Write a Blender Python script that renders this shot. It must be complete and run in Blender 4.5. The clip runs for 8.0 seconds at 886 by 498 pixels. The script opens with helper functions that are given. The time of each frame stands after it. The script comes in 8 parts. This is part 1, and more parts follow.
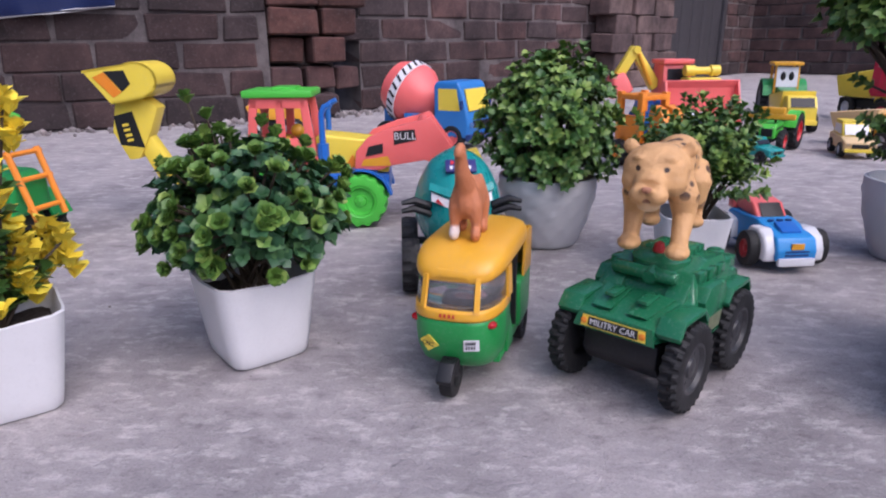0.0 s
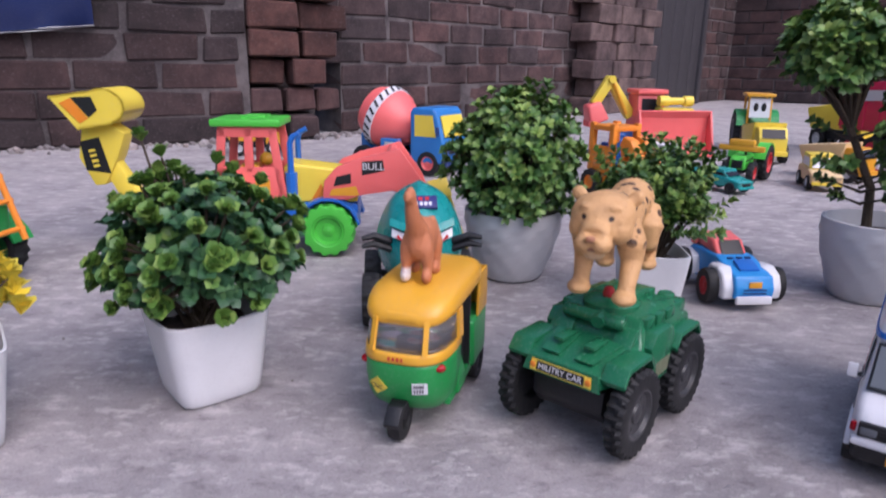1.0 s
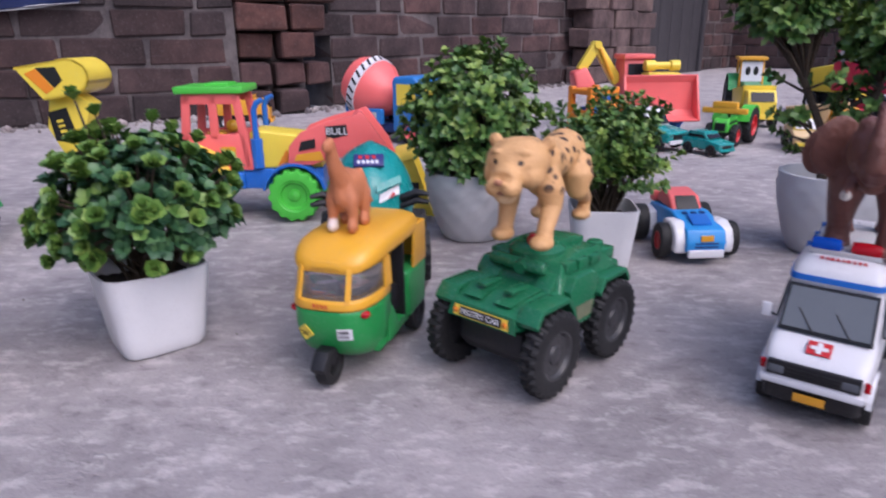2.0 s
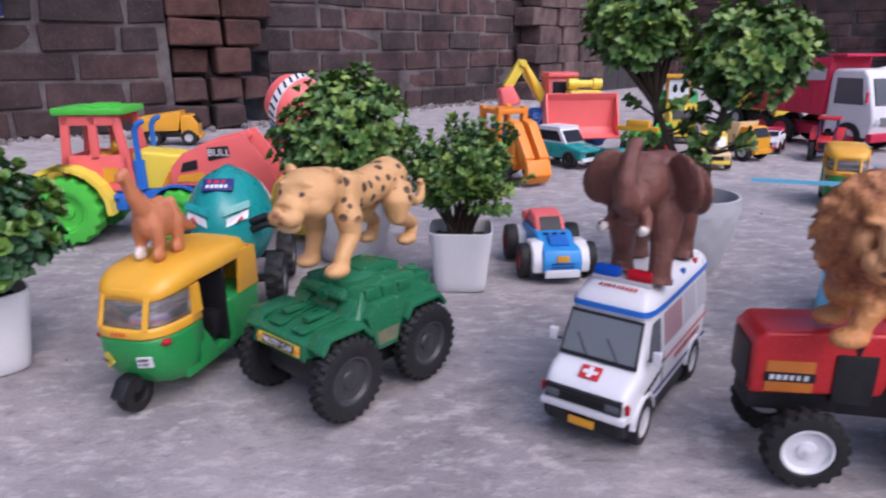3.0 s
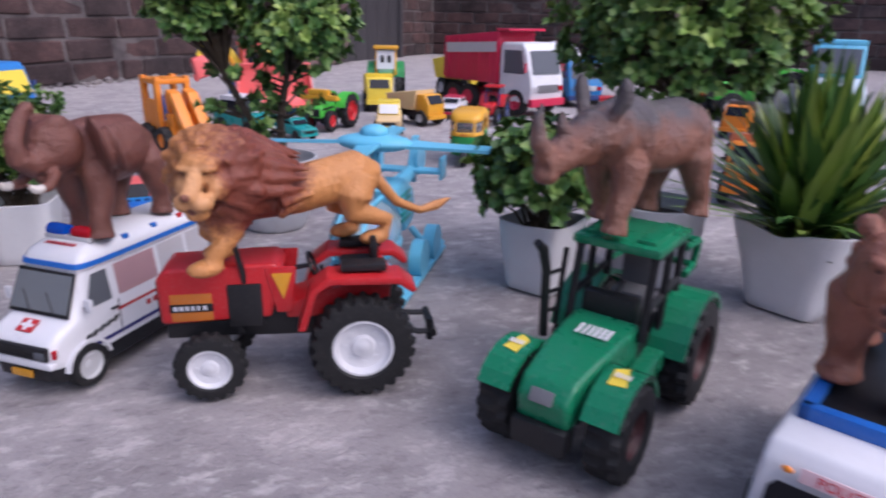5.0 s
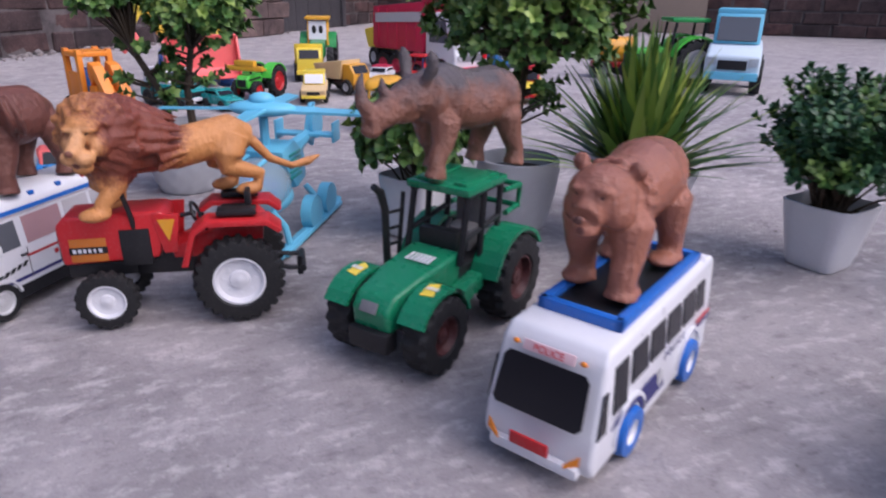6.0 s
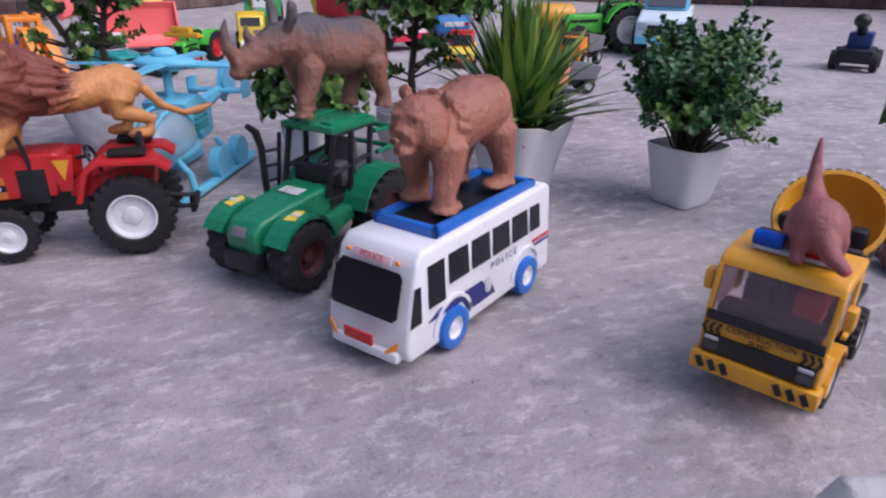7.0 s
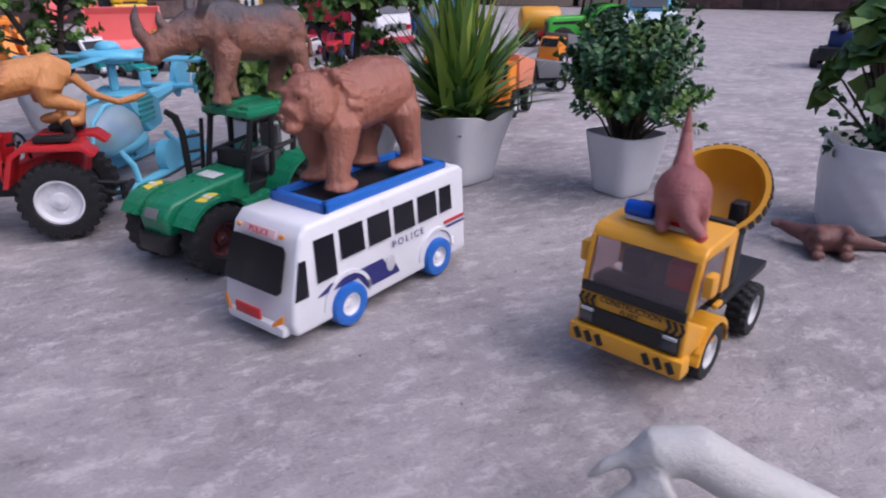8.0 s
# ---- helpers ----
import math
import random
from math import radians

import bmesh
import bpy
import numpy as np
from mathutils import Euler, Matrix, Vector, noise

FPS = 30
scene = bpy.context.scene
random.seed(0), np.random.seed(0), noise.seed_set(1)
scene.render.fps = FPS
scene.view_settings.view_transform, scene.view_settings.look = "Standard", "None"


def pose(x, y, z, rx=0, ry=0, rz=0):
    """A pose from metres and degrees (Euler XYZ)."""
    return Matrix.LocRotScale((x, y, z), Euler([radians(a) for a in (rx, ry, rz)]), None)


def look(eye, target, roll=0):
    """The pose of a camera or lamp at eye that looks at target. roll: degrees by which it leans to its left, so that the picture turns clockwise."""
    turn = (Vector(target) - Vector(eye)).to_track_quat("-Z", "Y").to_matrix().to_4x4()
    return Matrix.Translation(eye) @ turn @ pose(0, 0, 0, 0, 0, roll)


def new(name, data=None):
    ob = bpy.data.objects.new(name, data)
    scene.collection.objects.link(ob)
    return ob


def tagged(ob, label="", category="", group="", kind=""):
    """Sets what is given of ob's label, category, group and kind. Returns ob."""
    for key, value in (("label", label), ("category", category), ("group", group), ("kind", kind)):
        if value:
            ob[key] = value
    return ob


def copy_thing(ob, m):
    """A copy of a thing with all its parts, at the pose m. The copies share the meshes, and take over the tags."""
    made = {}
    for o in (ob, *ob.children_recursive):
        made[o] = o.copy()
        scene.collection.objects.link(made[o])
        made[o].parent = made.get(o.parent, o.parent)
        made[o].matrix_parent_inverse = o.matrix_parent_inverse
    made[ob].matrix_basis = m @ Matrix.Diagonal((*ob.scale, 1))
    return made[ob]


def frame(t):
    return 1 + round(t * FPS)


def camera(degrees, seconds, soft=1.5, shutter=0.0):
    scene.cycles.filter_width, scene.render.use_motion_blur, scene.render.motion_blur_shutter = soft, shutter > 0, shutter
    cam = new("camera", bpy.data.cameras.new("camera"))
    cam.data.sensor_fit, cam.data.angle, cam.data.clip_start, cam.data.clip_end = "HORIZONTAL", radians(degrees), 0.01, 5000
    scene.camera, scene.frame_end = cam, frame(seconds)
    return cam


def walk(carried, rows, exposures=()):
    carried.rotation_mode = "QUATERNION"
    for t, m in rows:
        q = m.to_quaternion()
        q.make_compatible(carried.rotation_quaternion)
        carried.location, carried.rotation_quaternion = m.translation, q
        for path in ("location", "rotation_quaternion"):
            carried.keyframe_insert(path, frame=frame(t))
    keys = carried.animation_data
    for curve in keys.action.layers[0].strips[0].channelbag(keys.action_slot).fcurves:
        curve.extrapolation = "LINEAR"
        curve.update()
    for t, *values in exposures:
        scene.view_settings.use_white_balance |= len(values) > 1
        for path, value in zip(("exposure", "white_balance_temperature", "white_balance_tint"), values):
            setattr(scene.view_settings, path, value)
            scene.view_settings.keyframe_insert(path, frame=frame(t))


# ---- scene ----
cam = camera(68.5, 8.0, 2.0, 0.4)
PATH = [
    (0, (0.074, 0.048, 0.225), (-0.006, 1.953, -0.379), -0.4),
    (0.5, (0.081, 0.052, 0.229), (0.031, 1.967, -0.347), 1.1),
    (1, (0.096, 0.052, 0.241), (0.063, 1.974, -0.31), 0.8),
    (1.2, (0.093, 0.05, 0.256), (0.052, 1.977, -0.275), 0.4),
    (2.3, (0.197, 0.036, 0.219), (0.133, 1.931, -0.418), -0.6),
    (2.5, (0.225, 0.035, 0.225), (0.179, 1.933, -0.405), -0.4),
    (3, (0.272, 0.033, 0.239), (0.285, 1.945, -0.347), -0.1),
    (3.5, (0.345, 0.015, 0.244), (0.444, 1.935, -0.305), -0.0),
    (4, (0.407, -0.002, 0.237), (0.618, 1.9, -0.343), -0.3),
    (4.5, (0.457, -0.021, 0.238), (0.854, 1.843, -0.369), -0.1),
    (5, (0.502, -0.058, 0.242), (1.1, 1.733, -0.418), 1.2),
    (5.2, (0.508, -0.075, 0.246), (1.191, 1.685, -0.413), 0.9),
    (6.3, (0.568, -0.209, 0.255), (1.275, 1.497, -0.514), 1.0),
    (6.5, (0.582, -0.232, 0.256), (1.297, 1.466, -0.523), 0.8),
    (7, (0.6, -0.266, 0.243), (1.367, 1.395, -0.566), 1.0),
    (7.5, (0.614, -0.275, 0.239), (1.448, 1.346, -0.585), 1.8),
    (8, (0.667, -0.31, 0.226), (1.407, 1.374, -0.559), 0.4),
]
walk(cam, [(t, look(eye, target, roll)) for t, eye, target, roll in PATH], [(0.0, 0.37, 5700, 20), (4.0, 0.36, 5650, 21), (6.5, 0.31, 5750, 20), (8.0, 0.25, 5750, 20)])

# ---- light: the open sky of a late, dull afternoon ----
world = bpy.data.worlds.new("sky")
scene.world = world
world.use_nodes = True
wn = world.node_tree
sky = wn.nodes.new("ShaderNodeTexSky")
sky.sky_type, sky.sun_disc = "NISHITA", False
sky.sun_elevation, sky.sun_rotation = radians(50), radians(139.6)
sky.air_density, sky.dust_density, sky.ozone_density = 1.0, 5.0, 1.0
wn.links.new(sky.outputs["Color"], wn.nodes["Background"].inputs["Color"])
wn.nodes["Background"].inputs["Strength"].default_value = 0.15
sun = new("sun", bpy.data.lights.new("sun", "SUN"))
sun.data.energy, sun.data.angle, sun.data.color = 1.0, radians(75), (1.0, 0.95, 0.92)
sun.matrix_world = look((0.98, -1.15, 1.80), (0, 0, 0))


# ---- materials ----
def nodes_of(name):
    m = bpy.data.materials.new(name)
    m.use_nodes = True
    return m, m.node_tree.nodes, m.node_tree.links, m.node_tree.nodes["Principled BSDF"]


def coords(n, l, scale, kind="Object"):
    tc = n.new("ShaderNodeTexCoord")
    mp = n.new("ShaderNodeMapping")
    mp.inputs["Scale"].default_value = scale if hasattr(scale, "__len__") else (scale,) * 3
    l.new(tc.outputs[kind], mp.inputs["Vector"])
    return mp.outputs["Vector"]


def noise_of(n, l, vec, scale, detail=6, rough=0.6):
    t = n.new("ShaderNodeTexNoise")
    t.inputs["Scale"].default_value, t.inputs["Detail"].default_value, t.inputs["Roughness"].default_value = scale, detail, rough
    l.new(vec, t.inputs["Vector"])
    return t.outputs["Fac"]


def ramp(n, l, fac, stops):
    r = n.new("ShaderNodeValToRGB")
    while len(r.color_ramp.elements) < len(stops):
        r.color_ramp.elements.new(0.5)
    for e, (p, c) in zip(r.color_ramp.elements, stops):
        e.position, e.color = p, (*c, 1) if len(c) == 3 else c
    l.new(fac, r.inputs["Fac"])
    return r.outputs["Color"]


def mix(n, l, fac, a, b, blend="MIX"):
    m = n.new("ShaderNodeMix")
    m.data_type, m.blend_type = "RGBA", blend
    for sock, v in ((0, fac), (6, a), (7, b)):
        if hasattr(v, "is_linked"):
            l.new(v, m.inputs[sock])
        else:
            m.inputs[sock].default_value = v if sock == 0 else (*v, 1)
    return m.outputs[2]


def bump(n, l, bsdf, height, strength, distance):
    b = n.new("ShaderNodeBump")
    b.inputs["Strength"].default_value, b.inputs["Distance"].default_value = strength, distance
    l.new(height, b.inputs["Height"])
    l.new(b.outputs["Normal"], bsdf.inputs["Normal"])


def plastic(name, c, rough=0.38, dust=0.25, grain=0.0, coat=0.0):
    """Moulded toy plastic: faint blotches, a film of grey dust in the scuffs, uneven gloss."""
    m, n, l, b = nodes_of(name)
    v = coords(n, l, 1.0)
    big = noise_of(n, l, v, 35, 4)
    fine = noise_of(n, l, v, 420, 5, 0.7)
    dark = tuple(x * 0.86 for x in c)
    base = mix(n, l, big, dark, c)
    scuff = ramp(n, l, fine, [(0.52, (0, 0, 0)), (0.80, (dust, dust, dust))])
    col = mix(n, l, scuff, base, (0.36, 0.34, 0.33))
    l.new(col, b.inputs["Base Color"])
    r = n.new("ShaderNodeMapRange")
    r.inputs["To Min"].default_value, r.inputs["To Max"].default_value = rough - 0.07, rough + 0.16
    l.new(big, r.inputs["Value"])
    l.new(r.outputs["Result"], b.inputs["Roughness"])
    b.inputs["Specular IOR Level"].default_value = 0.45
    b.inputs["Coat Weight"].default_value = coat
    bump(n, l, b, fine, 0.12 + grain, 0.0006)
    return m


def glass(name, c, rough=0.12, alpha=0.55):
    """Clear tinted plastic of toy windows."""
    m, n, l, b = nodes_of(name)
    v = coords(n, l, 1.0)
    haze = noise_of(n, l, v, 90, 5)
    r = n.new("ShaderNodeMapRange")
    r.inputs["To Min"].default_value, r.inputs["To Max"].default_value = rough, rough + 0.18
    l.new(haze, r.inputs["Value"])
    l.new(r.outputs["Result"], b.inputs["Roughness"])
    b.inputs["Base Color"].default_value = (*c, 1)
    b.inputs["Transmission Weight"].default_value = alpha
    b.inputs["IOR"].default_value = 1.35
    return m


def concrete():
    m, n, l, b = nodes_of("worn cement floor")
    v = coords(n, l, 1.0)
    big = noise_of(n, l, v, 1.7, 5, 0.55)
    mid = noise_of(n, l, v, 9, 8, 0.62)
    patch = noise_of(n, l, v, 22, 6, 0.75)
    fine = noise_of(n, l, v, 160, 6, 0.7)
    grit = noise_of(n, l, v, 620, 3, 0.6)
    c1 = ramp(n, l, mid, [(0.30, (0.285, 0.264, 0.270)), (0.50, (0.390, 0.363, 0.367)), (0.70, (0.480, 0.447, 0.445))])
    c2 = mix(n, l, big, (0.78, 0.77, 0.80), (1.10, 1.08, 1.05))
    c3 = mix(n, l, 1.0, c1, c2, "MULTIPLY")
    pale = ramp(n, l, patch, [(0.54, (0, 0, 0)), (0.68, (0.75, 0.75, 0.75))])
    c4 = mix(n, l, pale, c3, (0.52, 0.485, 0.48))
    vf = coords(n, l, (0.55, 1.0, 1.0))
    flake = noise_of(n, l, vf, 62, 9, 0.74)
    worn = ramp(n, l, flake, [(0.53, (0, 0, 0)), (0.59, (0.50, 0.50, 0.50)), (0.68, (0.78, 0.78, 0.78))])
    c4 = mix(n, l, worn, c4, (0.62, 0.58, 0.575))
    pits = ramp(n, l, flake, [(0.33, (0.66, 0.65, 0.66)), (0.45, (1, 1, 1))])
    c4 = mix(n, l, 1.0, c4, pits, "MULTIPLY")
    specks = ramp(n, l, grit, [(0.30, (0.72, 0.72, 0.72)), (0.42, (0.97, 0.97, 0.97)), (0.62, (1, 1, 1)), (0.74, (1.35, 1.33, 1.3))])
    c5 = mix(n, l, 1.0, c4, specks, "MULTIPLY")
    l.new(c5, b.inputs["Base Color"])
    b.inputs["Roughness"].default_value = 0.86
    h = n.new("ShaderNodeMath")
    h.operation = "ADD"
    l.new(fine, h.inputs[0])
    l.new(flake, h.inputs[1])
    bump(n, l, b, h.outputs[0], 0.75, 0.006)
    return m


def brick_mat(name, c1, c2, c3):
    m, n, l, b = nodes_of(name)
    geo = n.new("ShaderNodeObjectInfo")
    isl = n.new("ShaderNodeNewGeometry")
    v = isl.outputs["Position"]
    add = n.new("ShaderNodeMath")
    add.operation = "ADD"
    l.new(geo.outputs["Random"], add.inputs[0])
    l.new(isl.outputs["Random Per Island"], add.inputs[1])
    fr = n.new("ShaderNodeMath")
    fr.operation = "FRACT"
    l.new(add.outputs[0], fr.inputs[0])
    base = ramp(n, l, fr.outputs[0], [(0.0, c1), (0.5, c2), (1.0, c3)])
    big = noise_of(n, l, v, 14, 6, 0.65)
    fine = noise_of(n, l, v, 130, 6, 0.7)
    soot = ramp(n, l, big, [(0.35, (0.45, 0.43, 0.46)), (0.62, (1, 1, 1))])
    c = mix(n, l, 1.0, base, soot, "MULTIPLY")
    wide = noise_of(n, l, v, 3.2, 7, 0.62)
    stain = ramp(n, l, wide, [(0.36, (0.50, 0.49, 0.52)), (0.52, (0.95, 0.95, 0.95)), (0.68, (1.25, 1.2, 1.18))])
    c = mix(n, l, 1.0, c, stain, "MULTIPLY")
    dust = ramp(n, l, fine, [(0.56, (0, 0, 0)), (0.8, (0.28, 0.28, 0.28))])
    c = mix(n, l, dust, c, (0.30, 0.26, 0.25))
    l.new(c, b.inputs["Base Color"])
    b.inputs["Roughness"].default_value = 0.92
    bump(n, l, b, fine, 0.6, 0.004)
    return m


def leaf_mat(name, c1, c2, c3, rough=0.45):
    """Moulded plastic leaves, each a little lighter or darker than its neighbour."""
    m, n, l, b = nodes_of(name)
    isl = n.new("ShaderNodeNewGeometry")
    base = ramp(n, l, isl.outputs["Random Per Island"], [(0.0, c1), (0.55, c2), (1.0, c3)])
    v = coords(n, l, 1.0)
    f = noise_of(n, l, v, 300, 3)
    c = mix(n, l, f, base, (0.5, 0.5, 0.5), "OVERLAY")
    l.new(c, b.inputs["Base Color"])
    b.inputs["Roughness"].default_value = rough
    b.inputs["Specular IOR Level"].default_value = 0.4
    return m


M_FLOOR = concrete()
M_BRICK = brick_mat("sooty red brick", (0.046, 0.031, 0.032), (0.098, 0.050, 0.046), (0.060, 0.042, 0.043))
M_BRICK_NEW = brick_mat("bare orange brick", (0.105, 0.044, 0.034), (0.075, 0.034, 0.029), (0.13, 0.056, 0.042))
M_BRICK_GREY = brick_mat("grey stacked brick", (0.15, 0.10, 0.09), (0.19, 0.13, 0.115), (0.13, 0.085, 0.08))
M_MORTAR = brick_mat("grey mortar", (0.115, 0.099, 0.097), (0.155, 0.134, 0.130), (0.080, 0.069, 0.068))
M_RUBBLE = brick_mat("pale rubble", (0.40, 0.37, 0.35), (0.30, 0.27, 0.26), (0.35, 0.30, 0.28))
M_POT = plastic("white pot plastic", (0.70, 0.70, 0.72), 0.35, 0.18)
M_POT_GREY = plastic("pale grey pot plastic", (0.55, 0.55, 0.565), 0.5, 0.2)
M_SOIL = brick_mat("dark soil", (0.05, 0.035, 0.025), (0.035, 0.025, 0.02), (0.06, 0.045, 0.035))
M_STEM = plastic("dark plastic stem", (0.055, 0.038, 0.022), 0.6)
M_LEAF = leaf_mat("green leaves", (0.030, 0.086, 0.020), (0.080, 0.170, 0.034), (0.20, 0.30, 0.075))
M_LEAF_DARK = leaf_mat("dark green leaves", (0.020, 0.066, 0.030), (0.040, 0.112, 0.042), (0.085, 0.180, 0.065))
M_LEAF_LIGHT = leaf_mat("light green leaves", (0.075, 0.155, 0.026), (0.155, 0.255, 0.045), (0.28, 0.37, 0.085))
M_LEAF_CUP = leaf_mat("cupped leaves", (0.050, 0.120, 0.022), (0.110, 0.215, 0.036), (0.24, 0.35, 0.075))
M_LEAF_YEL = leaf_mat("yellow leaves", (0.74, 0.55, 0.03), (0.86, 0.70, 0.06), (0.70, 0.60, 0.07))
M_GRASS = leaf_mat("grass blades", (0.040, 0.105, 0.026), (0.105, 0.215, 0.042), (0.38, 0.45, 0.080))


# ---- mesh helpers ----
SPARE = bpy.data.meshes.new("spare")


def mesh_ob(name, bm, mat, smooth=True, angle=40):
    me = bpy.data.meshes.new(name)
    bmesh.ops.recalc_face_normals(bm, faces=bm.faces)
    bm.to_mesh(me)
    bm.free()
    for m in mat if isinstance(mat, (list, tuple)) else [mat]:
        me.materials.append(m)
    if smooth:
        me.shade_smooth()
        me.set_sharp_from_angle(angle=radians(angle))
    return new(name, me)


def part(name, bm, mat, parent, label="", angle=40):
    ob = mesh_ob(name, bm, mat, True, angle)
    ob.parent = parent
    return tagged(ob, label)


def thing(name, label, category, m=None, group="", kind=""):
    ob = new(name)
    ob.empty_display_size = 0.02
    if m is not None:
        ob.matrix_world = m
    return tagged(ob, label, category, group, kind)


def bevelled(bm, edges, w, seg=2):
    bmesh.ops.bevel(bm, geom=edges, offset=w, segments=seg, profile=0.6, affect="EDGES", clamp_overlap=True)


def box(bm, cx, cy, cz, sx, sy, sz, bev=0.0, m=None, taper=None, seg=2):
    """A box by its middle and sizes. taper=(fx, fy) scales its top."""
    t = bmesh.new()
    bmesh.ops.create_cube(t, size=1)
    for v in t.verts:
        k = taper if taper and v.co.z > 0 else (1, 1)
        v.co = Vector((v.co.x * sx * k[0], v.co.y * sy * k[1], v.co.z * sz))
    if bev:
        bevelled(t, t.edges[:], bev, seg)
    bmesh.ops.transform(t, matrix=Matrix.Translation((cx, cy, cz)) @ (m or Matrix()), verts=t.verts)
    join(bm, t)
    return bm


def join(bm, t):
    SPARE.clear_geometry()
    t.to_mesh(SPARE)
    t.free()
    bm.from_mesh(SPARE)


def prism(bm, outline, y0, y1, bev=0.0, seg=2, pull=None):
    """An outline in x and z, drawn out from y0 to y1. pull(x, y, z) may move each corner."""
    t = bmesh.new()
    a = [t.verts.new((x, y0, z)) for x, z in outline]
    b = [t.verts.new((x, y1, z)) for x, z in outline]
    t.faces.new(a)
    t.faces.new(b[::-1])
    for i in range(len(a)):
        j = (i + 1) % len(a)
        t.faces.new((a[i], b[i], b[j], a[j]))
    if pull:
        for v in t.verts:
            v.co = Vector(pull(*v.co))
    bmesh.ops.recalc_face_normals(t, faces=t.faces)
    if bev:
        bevelled(t, t.edges[:], bev, seg)
    join(bm, t)
    return bm


def lathe(bm, profile, seg=24, axis="z", at=(0, 0, 0), sq=0.0):
    """Turns a profile of (radius, height) about an axis. sq pushes the ring towards a rounded square."""
    t = bmesh.new()
    rings = []
    for r, h in profile:
        ring = []
        for i in range(seg):
            a = 2 * math.pi * i / seg
            c, s = math.cos(a), math.sin(a)
            k = r * ((1 - sq) + sq / max(abs(c), abs(s)))
            p = {"z": (k * c, k * s, h), "y": (k * c, h, k * s), "x": (h, k * c, k * s)}[axis]
            ring.append(t.verts.new(Vector(p) + Vector(at)))
        rings.append(ring)
    for a, b in zip(rings, rings[1:]):
        for i in range(seg):
            j = (i + 1) % seg
            t.faces.new((a[i], a[j], b[j], b[i]))
    for ring in (rings[0], rings[-1]):
        t.faces.new(ring)
    bmesh.ops.recalc_face_normals(t, faces=t.faces)
    join(bm, t)
    return bm


def tube(bm, pts, radii, seg=8):
    """A round limb through points, with a radius at each."""
    pts = [Vector(p) for p in pts]
    if not hasattr(radii, "__len__"):
        radii = [radii] * len(pts)
    t = bmesh.new()
    rings, side = [], None
    for i, p in enumerate(pts):
        d = (pts[min(i + 1, len(pts) - 1)] - pts[max(i - 1, 0)]).normalized()
        side = (side - d * side.dot(d)).normalized() if side else d.orthogonal().normalized()
        up = d.cross(side)
        rings.append([t.verts.new(p + radii[i] * (math.cos(a) * side + math.sin(a) * up)) for a in (2 * math.pi * k / seg for k in range(seg))])
    for a, b in zip(rings, rings[1:]):
        for i in range(seg):
            j = (i + 1) % seg
            t.faces.new((a[i], a[j], b[j], b[i]))
    t.faces.new(rings[0])
    t.faces.new(rings[-1])
    bmesh.ops.recalc_face_normals(t, faces=t.faces)
    join(bm, t)
    return bm


def ball(bm, c, r, m=None, sub=2):
    t = bmesh.new()
    bmesh.ops.create_icosphere(t, subdivisions=sub, radius=1)
    r = r if hasattr(r, "__len__") else (r,) * 3
    bmesh.ops.transform(t, matrix=Matrix.Translation(c) @ (m or Matrix()) @ Matrix.Diagonal((*r, 1)), verts=t.verts)
    join(bm, t)
    return bm


# ---- ground and walls ----
def ground():
    bm = bmesh.new()
    n = 90
    for i in range(n + 1):
        for j in range(n + 1):
            x, y = -1.2 + 4.0 * i / n, -0.8 + 3.4 * j / n
            bm.verts.new((x, y, 0.0018 * (noise.noise(Vector((x * 6, y * 6, 1))) + 0.6 * noise.noise(Vector((x * 21, y * 21, 4)))) - 0.0015))
    bm.verts.ensure_lookup_table()
    for i in range(n):
        for j in range(n):
            a = i * (n + 1) + j
            bm.faces.new((bm.verts[a], bm.verts[a + n + 1], bm.verts[a + n + 2], bm.verts[a + 1]))
    rim = [e for e in bm.edges if e.is_boundary]
    for k in (2.0, 8.0, 200.0):
        got = bmesh.ops.extrude_edge_only(bm, edges=rim)["geom"]
        vs = [g for g in got if isinstance(g, bmesh.types.BMVert)]
        for v in vs:
            v.co.x, v.co.y, v.co.z = 0.8 + (v.co.x - 0.8) * k, 0.9 + (v.co.y - 0.9) * k, -0.0015
        rim = [g for g in got if isinstance(g, bmesh.types.BMEdge)]
    ob = mesh_ob("ground", bm, M_FLOOR)
    return tagged(ob, "worn grey cement floor of an open courtyard", "ground", kind="structure")


ground()
WALL_L = ((-2.6, 1.0), (-0.53, 2.063))
WALL_R = ((-0.30, 2.33), (2.1, 5.08))
WALL_Q = ((2.1, 5.08), (5.6, 2.2))


def brick_data(name, L, H, D, mat, seed):
    """One worn brick: a rounded block with knocked corners."""
    rnd = random.Random(seed)
    bm = bmesh.new()
    bmesh.ops.create_cube(bm, size=1)
    for v in bm.verts:
        v.co = Vector((v.co.x * L, v.co.y * D, v.co.z * H)) + Vector([rnd.uniform(-0.0045, 0.0045) for _ in range(3)])
    bevelled(bm, bm.edges[:], 0.005, 1)
    me = bpy.data.meshes.new(name)
    bm.to_mesh(me)
    bm.free()
    me.materials.append(mat)
    return me


